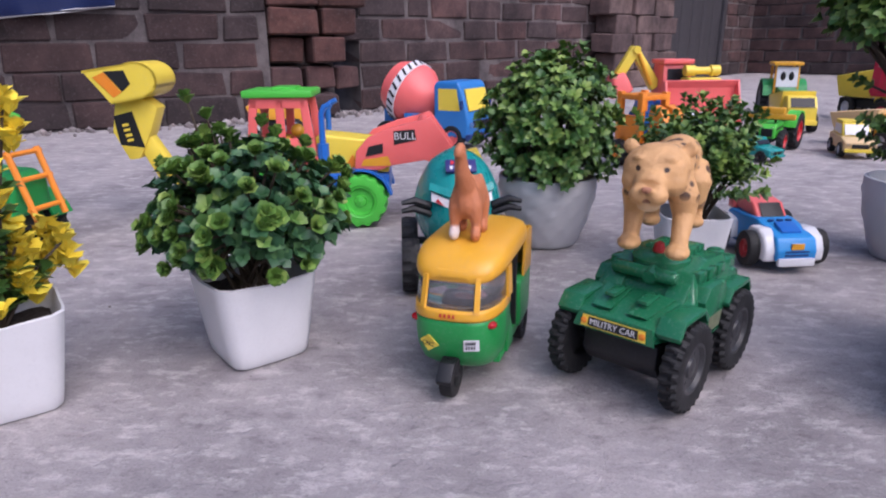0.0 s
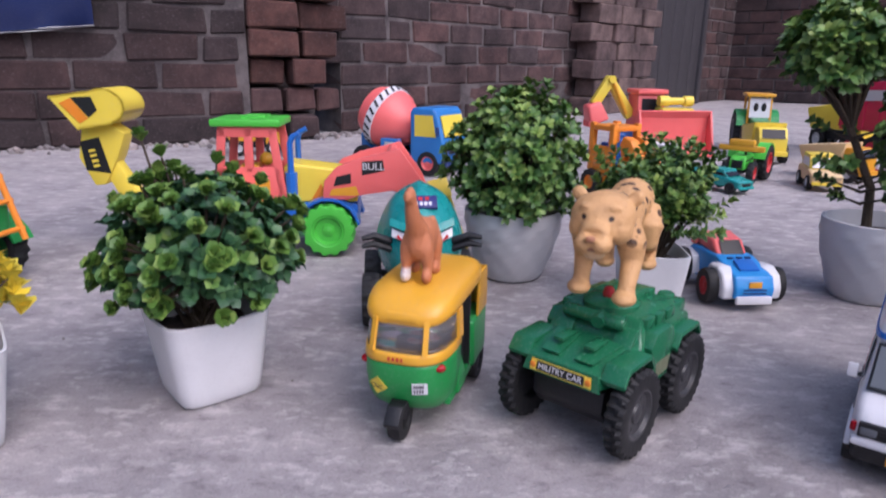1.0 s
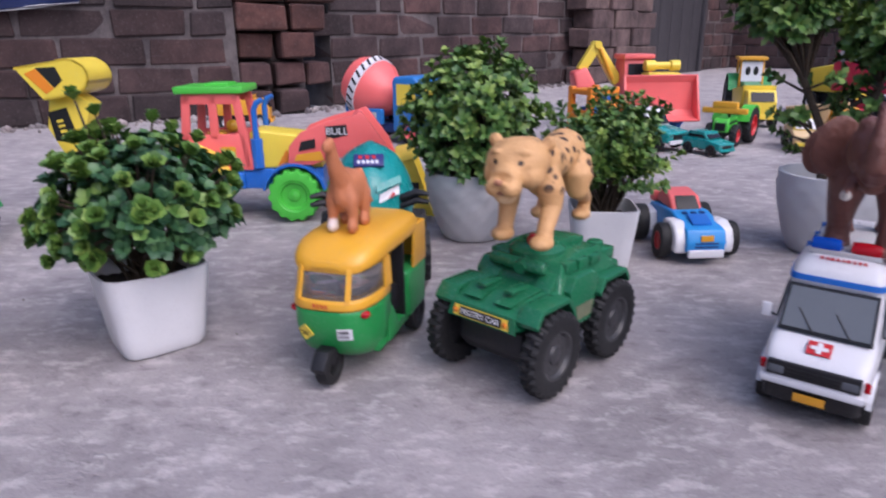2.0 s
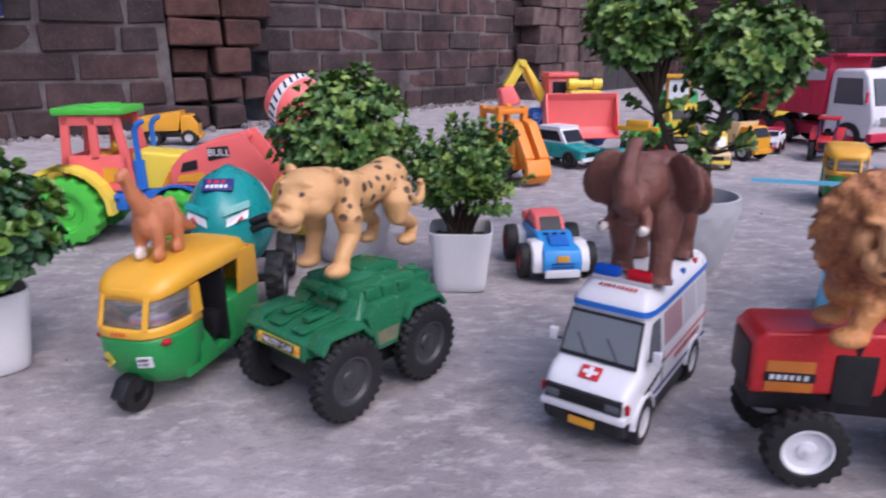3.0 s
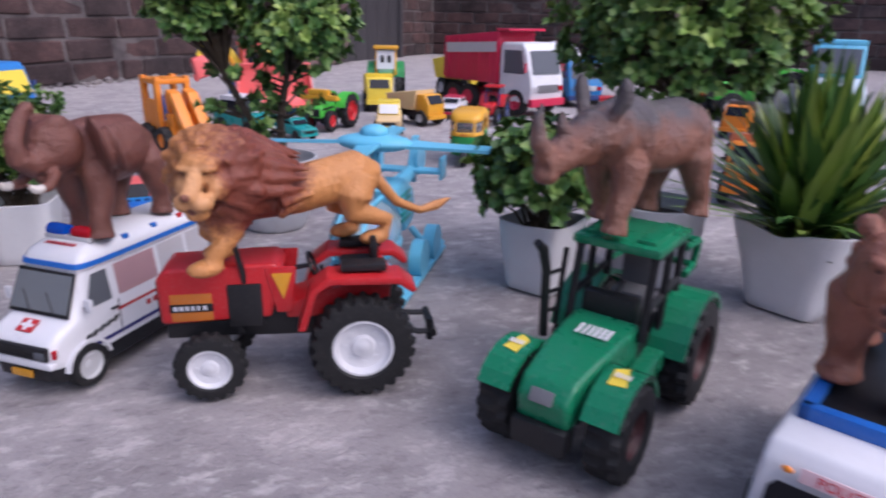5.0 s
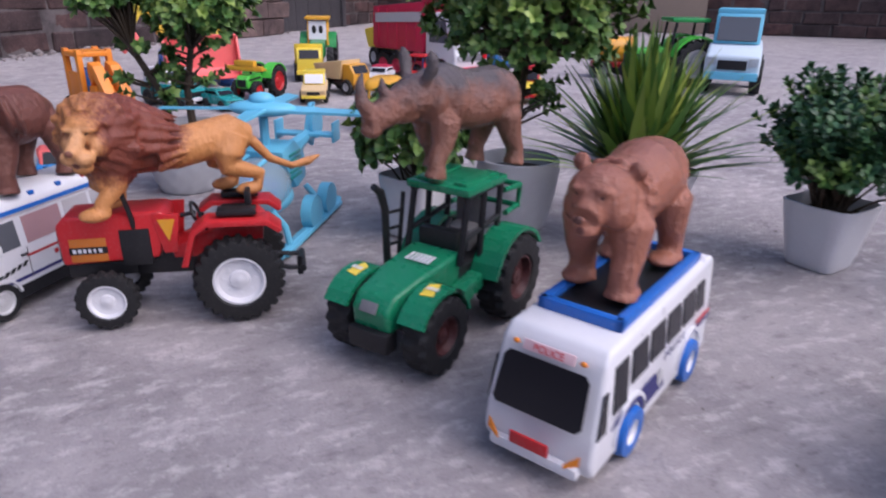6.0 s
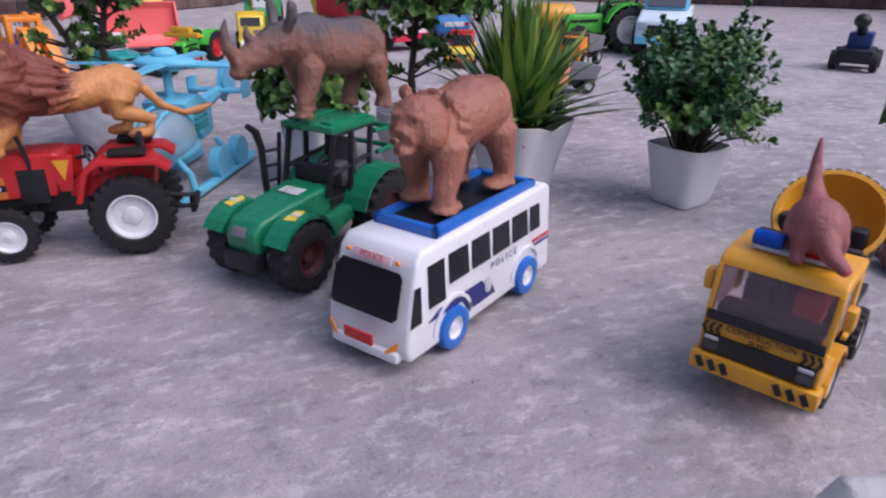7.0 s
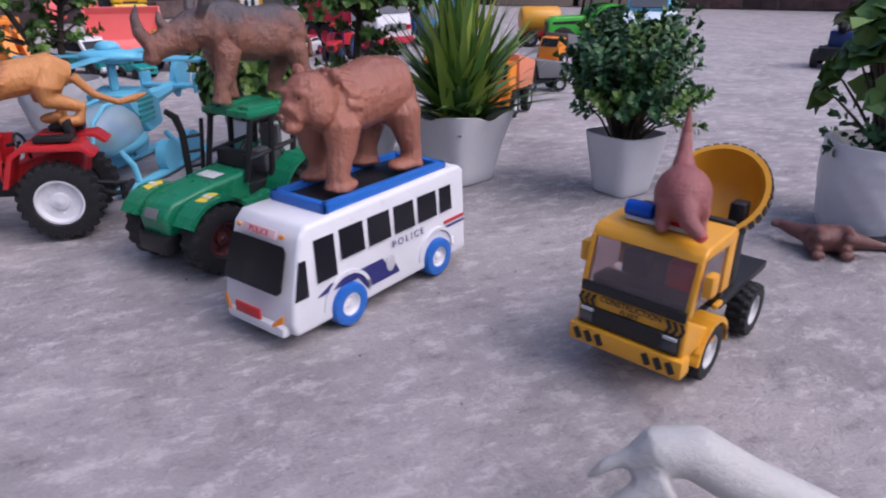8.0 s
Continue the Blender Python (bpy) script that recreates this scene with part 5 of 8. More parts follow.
    lathe(bm, [(0.0003, -0.022), (0.018, -0.020), (0.027, -0.010), (0.0325, 0.003), (0.036, 0.005), (0.036, 0.012), (0.0325, 0.012), (0.030, 0.003), (0.025, -0.009), (0.015, -0.016), (0.0003, -0.018)], 36)
    bmesh.ops.transform(bm, matrix=tip, verts=bm.verts)
    part("bowl", bm, AMBER, t, "deep amber bowl")
    bm = bmesh.new()
    for i in range(36):
        a = 6.2832 * i / 36
        q = bmesh.new()
        box(q, 0.0362, 0, 0.0085, 0.0014, 0.0040, 0.0068, 0, None)
        bmesh.ops.transform(q, matrix=tip @ Matrix.Rotation(a, 4, "Z"), verts=q.verts)
        join(bm, q)
    part("rim_stripes", bm, BLK, t, "black stripes on the bowl rim")
    block("beacon_base", (0.050, 0.0, 0.0960), (0.012, 0.046, 0.003), SIL, t, 0.001)
    for y, g in ((-0.015, G_BLUE), (0.015, G_RED)):
        bm = bmesh.new()
        lathe(bm, [(0.0003, -0.009), (0.0045, -0.0085), (0.005, -0.006), (0.005, 0.006), (0.0045, 0.0085), (0.0003, 0.009)], 14, "y", (0.052, y, 0.101))
        part("beacon", bm, g, t, "blue beacon lens" if y < 0 else "red beacon lens")
    axle(t, 0.036, 0.03, 0.0185)
    axle(t, -0.036, 0.03, 0.0185)


yellow_truck()


# ---- animal figurines: each one moulded piece ----
def figure_mat(name, base, zones=(), spots=None, rough=0.5, top=None, relief=1.5, fur=0.0):
    """Painted vinyl: zones are (centre, radius, colour) of another paint, spots a colour of small dark blots."""
    m, n, l, b = nodes_of(name)
    v = coords(n, l, 1.0)
    big, fine = noise_of(n, l, v, 45, 5), noise_of(n, l, v, 380, 5, 0.7)
    col = mix(n, l, big, tuple(x * 0.82 for x in base), base)
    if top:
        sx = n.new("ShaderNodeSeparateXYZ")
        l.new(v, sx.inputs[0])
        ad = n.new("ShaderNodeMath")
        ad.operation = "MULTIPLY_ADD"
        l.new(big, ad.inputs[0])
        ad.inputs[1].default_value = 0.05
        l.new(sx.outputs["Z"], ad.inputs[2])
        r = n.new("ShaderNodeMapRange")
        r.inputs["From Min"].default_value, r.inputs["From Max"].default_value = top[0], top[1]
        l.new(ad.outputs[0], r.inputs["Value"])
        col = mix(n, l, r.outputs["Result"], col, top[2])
    for c, rad, zc in zones:
        d = n.new("ShaderNodeVectorMath")
        d.operation = "DISTANCE"
        l.new(v, d.inputs[0])
        d.inputs[1].default_value = c
        ad = n.new("ShaderNodeMath")
        ad.operation = "MULTIPLY_ADD"
        l.new(fine, ad.inputs[0])
        ad.inputs[1].default_value = rad * 0.5
        l.new(d.outputs["Value"], ad.inputs[2])
        r = n.new("ShaderNodeMapRange")
        r.inputs["From Min"].default_value, r.inputs["From Max"].default_value = rad * 1.30, rad * 1.08
        l.new(ad.outputs[0], r.inputs["Value"])
        col = mix(n, l, r.outputs["Result"], col, zc)
    if spots:
        vo = n.new("ShaderNodeTexVoronoi")
        vo.inputs["Scale"].default_value = 112
        vo.inputs["Randomness"].default_value = 0.9
        l.new(v, vo.inputs["Vector"])
        r = n.new("ShaderNodeMapRange")
        r.inputs["From Min"].default_value, r.inputs["From Max"].default_value = 0.38, 0.31
        l.new(vo.outputs["Distance"], r.inputs["Value"])
        sx = n.new("ShaderNodeSeparateXYZ")
        l.new(v, sx.inputs[0])
        r2 = n.new("ShaderNodeMapRange")
        r2.inputs["From Min"].default_value, r2.inputs["From Max"].default_value = 0.046, 0.036
        l.new(sx.outputs["X"], r2.inputs["Value"])
        mu = n.new("ShaderNodeMath")
        mu.operation = "MULTIPLY"
        l.new(r.outputs["Result"], mu.inputs[0])
        l.new(r2.outputs["Result"], mu.inputs[1])
        r3 = n.new("ShaderNodeMapRange")
        r3.inputs["From Min"].default_value, r3.inputs["From Max"].default_value = 0.034, 0.040
        l.new(sx.outputs["Z"], r3.inputs["Value"])
        m3 = n.new("ShaderNodeMath")
        m3.operation = "MULTIPLY"
        l.new(mu.outputs[0], m3.inputs[0])
        l.new(r3.outputs["Result"], m3.inputs[1])
        col = mix(n, l, m3.outputs[0], col, spots)
    l.new(col, b.inputs["Base Color"])
    b.inputs["Roughness"].default_value = rough
    mid = noise_of(n, l, v, 150, 6, 0.65)
    ad = n.new("ShaderNodeMath")
    ad.operation = "MULTIPLY_ADD"
    l.new(mid, ad.inputs[0])
    ad.inputs[1].default_value = relief
    l.new(fine, ad.inputs[2])
    if fur:
        vs = coords(n, l, (1.0, 1.0, 0.22))
        lock = noise_of(n, l, vs, 210, 3, 0.55)
        af = n.new("ShaderNodeMath")
        af.operation = "MULTIPLY_ADD"
        l.new(lock, af.inputs[0])
        af.inputs[1].default_value = fur
        l.new(ad.outputs[0], af.inputs[2])
        ad = af
    bump(n, l, b, ad.outputs[0], 0.6, 0.0016)
    return m


def figurine(name, label, m, shapes, mat, voxel=0.0013, smooth=22):
    bm = bmesh.new()
    for s in shapes:
        if s[0] == "b":
            ball(bm, s[1], s[2], Euler(s[3]).to_matrix().to_4x4() if len(s) > 3 else None, 3)
        else:
            tube(bm, s[1], s[2], 18)
    ob = mesh_ob(name, bm, mat)
    r = ob.modifiers.new("fuse", "REMESH")
    r.mode, r.voxel_size, r.use_smooth_shade = "VOXEL", voxel, True
    k = ob.modifiers.new("soften", "SMOOTH")
    k.factor, k.iterations = 0.5, smooth
    ob.matrix_world = m
    return tagged(ob, label, "toy animal", "animal figurines")


def legs(x, y, z, r, foot=0.0, lean=0.0, knee=0.0):
    """A pair of legs as tubes from the body to the ground."""
    out = []
    for s in (-1, 1):
        out.append(("t", [(x, s * y * 0.5, z + 0.016), (x, s * y * 0.9, z), (x + knee, s * y * 1.08, z * 0.5), (x + lean * s, s * y * 1.05, 0.006 + foot), (x + lean * s, s * y * 1.05, 0.001 + foot)], [r * 0.8, r * 1.55, r * 0.98, r * 0.85, r * 0.95]))
        out.append(("b", (x + lean * s + r * 0.55, s * y * 1.05, 0.0045 + foot), (r * 1.35, r * 1.05, 0.0048)))
    return out


def limb(pts, radii, paw=None):
    """One leg: a tube through its joints and a paw or hoof at its end."""
    out = [("t", pts, radii)]
    if paw:
        x, y, z = pts[-1]
        out.append(("b", (x + paw[0] * 0.45, y, max(z, paw[2])), paw))
    return out


def cat_legs(front, hind, y, r, step=0.0):
    """Four legs of a big cat: straight forelegs, bent hind legs. step sets the near foreleg forwards."""
    out = []
    for s in (-1, 1):
        f, h = front + step * s, hind - step * 0.6 * s
        out += limb([(front - 0.004, s * y * 0.75, 0.052), (front - 0.003, s * y * 1.05, 0.038), (front - 0.006 + step * s * 0.5, s * y * 1.15, 0.026), (f + 0.001, s * y * 1.15, 0.013), (f + 0.002, s * y * 1.15, 0.006)], [r * 1.2, r * 1.45, r * 1.05, r * 0.82, r * 0.85], (r * 1.55, r * 1.15, r * 0.80))
        out += limb([(hind + 0.002, s * y * 0.7, 0.050), (hind + 0.009, s * y * 1.05, 0.036), (hind + 0.010, s * y * 1.1, 0.027), (h - 0.010, s * y * 1.1, 0.017), (h - 0.005, s * y * 1.1, 0.006)], [r * 1.7, r * 1.75, r * 1.25, r * 0.78, r * 0.80], (r * 1.6, r * 1.1, r * 0.78))
    return out


def posts(front, hind, y, z, r, step=0.0):
    """Four column legs of a heavy animal, a little swollen at knee and foot."""
    out = []
    for x, q in ((front, step), (hind, -step)):
        for s in (-1, 1):
            f = x + q * s
            out += [("t", [(x, s * y * 0.6, z + 0.012), (x, s * y * 0.95, z), (x * 0.6 + f * 0.4, s * y * 1.05, z * 0.62), (f, s * y * 1.05, z * 0.34), (f, s * y * 1.05, 0.007), (f + r * 0.12, s * y * 1.05, 0.001)], [r * 1.1, r * 1.55, r * 1.12, r * 0.92, r * 0.96, r * 1.18])]
    return out


def head_frame(c, yaw, pitch):
    """Turns places given along a head's own axes into the body's axes."""
    m = Matrix.Translation(c) @ Euler((0, radians(pitch), radians(yaw))).to_matrix().to_4x4()
    return (lambda x, y, z: tuple(m @ Vector((x, y, z)))), (0, radians(pitch), radians(yaw))


figurine("leopard_figurine", "tan leopard figurine with dark spots on an army car", pose(0.209, 0.492, 0.0900, 0, -3, -114) @ Matrix.Diagonal((1.12, 1.12, 1.02, 1)), [
    ("t", [(-0.060, 0, 0.053), (-0.046, 0, 0.056), (-0.026, 0, 0.053), (-0.004, 0, 0.050), (0.018, 0, 0.053), (0.034, 0, 0.057)], [0.010, 0.0150, 0.0138, 0.0138, 0.0155, 0.0135]),
    ("b", (0.022, 0.009, 0.052), (0.013, 0.008, 0.016)), ("b", (0.022, -0.009, 0.052), (0.013, 0.008, 0.016)),
    ("t", [(0.028, 0, 0.057), (0.044, 0, 0.058)], [0.0145, 0.0150]),
    ("b", (0.050, 0, 0.0575), (0.0172, 0.0180, 0.0155), (0, 0.35, 0)), ("b", (0.054, 0.0095, 0.0510), (0.0100, 0.0080, 0.0090)), ("b", (0.054, -0.0095, 0.0510), (0.0100, 0.0080, 0.0090)),
    ("t", [(0.056, 0, 0.0545), (0.0705, 0, 0.0480)], [0.0105, 0.0082]), ("b", (0.0705, 0.0042, 0.0450), (0.0072, 0.0060, 0.0058)), ("b", (0.0705, -0.0042, 0.0450), (0.0072, 0.0060, 0.0058)),
    ("b", (0.0665, 0, 0.0385), (0.0065, 0.0062, 0.0040)), ("b", (0.0785, 0, 0.0490), (0.0020, 0.0038, 0.0024)),
    ("b", (0.0610, 0.0070, 0.0650), (0.0040, 0.0046, 0.0018)), ("b", (0.0610, -0.0070, 0.0650), (0.0040, 0.0046, 0.0018)),
    ("b", (0.043, 0.0155, 0.0690), (0.0026, 0.0046, 0.0056), (-0.5, 0, 0)), ("b", (0.043, -0.0155, 0.0690), (0.0026, 0.0046, 0.0056), (0.5, 0, 0)),
    ("t", [(-0.062, 0, 0.053), (-0.073, 0.002, 0.038), (-0.086, 0.003, 0.028), (-0.098, 0.002, 0.030), (-0.103, 0, 0.040), (-0.099, 0, 0.045)], [0.0052, 0.0042, 0.0038, 0.0036, 0.0034, 0.003]),
    *cat_legs(0.030, -0.046, 0.0125, 0.0062, 0.006),
], figure_mat("leopard paint", (0.66, 0.375, 0.155), [((0.0665, 0.0080, 0.0595), 0.0025, (0.03, 0.015, 0.01)), ((0.0665, -0.0080, 0.0595), 0.0025, (0.03, 0.015, 0.01)), ((0.0800, 0, 0.0495), 0.0028, (0.40, 0.17, 0.09)), ((0.0755, 0, 0.0415), 0.0022, (0.28, 0.11, 0.06)), ((0.066, 0, 0.040), 0.008, (0.68, 0.46, 0.25))], (0.075, 0.036, 0.018)), 0.0011, 10)

figurine("elephant_figurine", "reddish brown elephant figurine with a raised trunk", pose(0.412, 0.450, 0.0945, 0, 0, -122), [
    ("b", (-0.014, 0, 0.056), (0.037, 0.0220, 0.0240)), ("t", [(-0.044, 0, 0.052), (-0.026, 0, 0.060), (0.000, 0, 0.061), (0.022, 0, 0.062)], [0.015, 0.0200, 0.0205, 0.0175]),
    ("b", (0.034, 0, 0.067), (0.0180, 0.0165, 0.0195)), ("b", (0.036, 0.0060, 0.081), (0.0080, 0.0070, 0.0060)), ("b", (0.036, -0.0060, 0.081), (0.0080, 0.0070, 0.0060)),
    *[("b", (0.020 - 0.005 * k, s * (0.0230 + 0.0062 * k), 0.0660 - 0.0035 * k), (0.0150 - 0.0015 * k, 0.0036, 0.0205 - 0.0030 * k), (0.25 * s, 0.1, s * 1.05)) for s in (-1, 1) for k in (0, 1)],
    ("t", [(0.046, 0, 0.062), (0.056, 0, 0.058), (0.0635, 0, 0.063), (0.0645, 0, 0.073), (0.0600, 0, 0.083), (0.0530, 0, 0.091), (0.0480, 0, 0.093)], [0.0105, 0.0086, 0.0068, 0.0056, 0.0048, 0.0042, 0.0048]),
    *[("t", [(0.0445, s * 0.0090, 0.052), (0.056, s * 0.0115, 0.0445), (0.066, s * 0.0120, 0.0450), (0.072, s * 0.0110, 0.0500)], [0.0036, 0.0036, 0.0030, 0.0011]) for s in (-1, 1)],
    ("b", (0.044, 0, 0.0480), (0.0090, 0.0065, 0.0050)), ("t", [(-0.050, 0, 0.062), (-0.060, 0, 0.046), (-0.060, 0, 0.026)], [0.003, 0.0022, 0.0026]),
    *posts(0.014, -0.038, 0.0135, 0.044, 0.0078, 0.007),
], figure_mat("elephant paint", (0.175, 0.066, 0.047), [((0.066, 0.012, 0.046), 0.0055, (0.66, 0.62, 0.57)), ((0.066, -0.012, 0.046), 0.0055, (0.66, 0.62, 0.57)), ((0.0460, 0.0140, 0.0720), 0.0014, (0.02, 0.01, 0.01)), ((0.0460, -0.0140, 0.0720), 0.0014, (0.02, 0.01, 0.01)), ((-0.014, 0, 0.060), 0.030, (0.150, 0.052, 0.036))], None, 0.36, None, 3.0, 1.5), 0.0012, 8)

LH, LR = head_frame((0.0445, 0.0130, 0.0620), 50, 2)
figurine("lion_figurine", "orange-tan lion figurine with a red-brown mane on a tractor", pose(0.532, 0.366, 0.0915, 0, 0, -163) @ Matrix.Diagonal((1.07, 1, 1, 1)), [
    ("t", [(-0.064, 0, 0.046), (-0.050, 0, 0.050), (-0.030, 0, 0.047), (-0.010, 0, 0.044), (0.012, 0, 0.046), (0.034, 0, 0.050)], [0.0105, 0.0165, 0.0158, 0.0160, 0.0178, 0.0185]),
    ("b", (0.033, 0.003, 0.058), (0.0235, 0.0245, 0.0300)), ("b", (0.036, 0.002, 0.036), (0.0165, 0.0165, 0.0170)), ("t", [(0.030, 0, 0.080), (0.010, 0, 0.070), (-0.012, 0, 0.058)], [0.0110, 0.0095, 0.0035]),
    ("b", LH(0.000, 0, 0.0030), (0.0160, 0.0150, 0.0185), LR), ("b", LH(0.0105, 0, 0.0105), (0.0080, 0.0115, 0.0075), LR),
    *[("b", LH(0.0165, s * 0.0066, 0.0088), (0.0036, 0.0052, 0.0022), LR) for s in (-1, 1)], *[("b", LH(0.0105, s * 0.0092, -0.0030), (0.0080, 0.0062, 0.0085), LR) for s in (-1, 1)],
    ("t", [LH(0.0120, 0, 0.0085), LH(0.0205, 0, 0.0020), LH(0.0270, 0, -0.0045)], [0.0048, 0.0050, 0.0052]), *[("b", LH(0.0230, s * 0.0046, -0.0090), (0.0072, 0.0062, 0.0056), LR) for s in (-1, 1)],
    ("b", LH(0.0305, 0, -0.0040), (0.0022, 0.0044, 0.0028), LR), ("b", LH(0.0195, 0, -0.0165), (0.0070, 0.0064, 0.0046), LR),
    *[("b", LH(-0.0010, s * 0.0175, 0.0180), (0.0030, 0.0050, 0.0056), LR) for s in (-1, 1)],
    *[("t", [LH(0.0080 - 0.002 * (k % 3), 0.0140 * math.cos(a), 0.0010 + 0.0175 * math.sin(a)), LH(-0.0020 - 0.002 * (k % 2), (0.0240 + 0.002 * (k % 3)) * math.cos(a + 0.10), -0.001 + 0.0290 * math.sin(a + 0.10)), LH(-0.0190, 0.0290 * math.cos(a + 0.22), -0.006 + 0.0330 * math.sin(a + 0.22))], [0.0036, 0.0034, 0.0009]) for k, a in enumerate([0.1848 * j for j in range(34)])],
    *[("t", [(0.026 - 0.001 * j, 0.0250 * math.cos(a), 0.052 + 0.0320 * math.sin(a)), (0.008, 0.0220 * math.cos(a), 0.050 + 0.0260 * math.sin(a)), (-0.008 - 0.003 * (j % 3), 0.0170 * math.cos(a), 0.049 + 0.0180 * math.sin(a))], [0.0042, 0.0040, 0.0008]) for j, a in enumerate([0.3 * q for q in range(21)]) if math.sin(a) > -0.75],
    *[("t", [(0.046, 0.004 * q, 0.036), (0.048 - 0.002 * abs(q), 0.0055 * q, 0.024), (0.042, 0.006 * q, 0.015)], [0.0040, 0.0036, 0.0008]) for q in (-2, -1, 0, 1, 2)],
    ("t", [(-0.066, 0, 0.044), (-0.080, 0.003, 0.026), (-0.098, 0.004, 0.017), (-0.112, 0.004, 0.019), (-0.124, 0.004, 0.023)], [0.0045, 0.0036, 0.0030, 0.0040, 0.0012]),
    *cat_legs(0.038, -0.052, 0.0118, 0.0068, 0.008),
], figure_mat("lion paint", (0.62, 0.27, 0.085), [((0.024, 0, 0.060), 0.0430, (0.180, 0.044, 0.024)), (LH(0.0245, 0, -0.0015), 0.0150, (0.60, 0.30, 0.125)), *[(LH(0.0185, s * 0.0066, 0.0060), 0.0019, (0.05, 0.02, 0.012)) for s in (-1, 1)], (LH(0.0325, 0, -0.0040), 0.0028, (0.22, 0.08, 0.05)), (LH(0.0270, 0, -0.0135), 0.0026, (0.20, 0.07, 0.045)), ((0.042, 0, 0.0), 0.0180, (0.58, 0.255, 0.082))], None, 0.42, None, 1.5, 2.5), 0.0011, 6)

figurine("rhino_figurine", "grey-backed brown rhinoceros figurine on a green tractor", pose(0.744, 0.286, 0.1225, 0, 0, -164) @ Matrix.Diagonal((0.90, 1.0, 1.0, 1)), [
    ("b", (-0.012, 0, 0.052), (0.050, 0.0215, 0.0215)), ("t", [(-0.056, 0, 0.052), (-0.036, 0, 0.060), (-0.006, 0, 0.058), (0.018, 0, 0.063), (0.034, 0, 0.062)], [0.0120, 0.0180, 0.0180, 0.0195, 0.0165]),
    ("b", (0.014, 0, 0.057), (0.0165, 0.0240, 0.0240)), ("b", (-0.044, 0, 0.053), (0.0175, 0.0220, 0.0225)), ("b", (0.032, 0, 0.059), (0.0120, 0.0195, 0.0200)),
    ("t", [(0.032, 0, 0.061), (0.050, 0, 0.060), (0.066, 0, 0.053), (0.082, 0, 0.047), (0.090, 0, 0.044)], [0.0165, 0.0145, 0.0115, 0.0100, 0.0080]), ("b", (0.086, 0, 0.0395), (0.0080, 0.0085, 0.0060)), ("b", (0.056, 0, 0.0480), (0.0160, 0.0095, 0.0070)),
    ("t", [(0.086, 0, 0.050), (0.094, 0, 0.059), (0.0955, 0, 0.070), (0.0925, 0, 0.080)], [0.0070, 0.0056, 0.0038, 0.0009]), ("t", [(0.070, 0, 0.059), (0.0755, 0, 0.067), (0.0760, 0, 0.075)], [0.0058, 0.0040, 0.0009]),
    *[("t", [(0.045, s * 0.0110, 0.069), (0.041, s * 0.0160, 0.080), (0.042, s * 0.0175, 0.088), (0.044, s * 0.0170, 0.093)], [0.0036, 0.0052, 0.0044, 0.0010]) for s in (-1, 1)],
    *[("b", (0.060, s * 0.0115, 0.0600), (0.0034, 0.0024, 0.0026)) for s in (-1, 1)],
    ("t", [(-0.060, 0, 0.056), (-0.068, 0, 0.044), (-0.068, 0, 0.032)], [0.0034, 0.0024, 0.0028]),
    *posts(0.024, -0.044, 0.0130, 0.040, 0.0080, 0.010),
], figure_mat("rhino paint", (0.265, 0.115, 0.076), [], None, 0.24, (0.078, 0.100, (0.105, 0.088, 0.090)), 5.0, 2.0), 0.0012, 7)

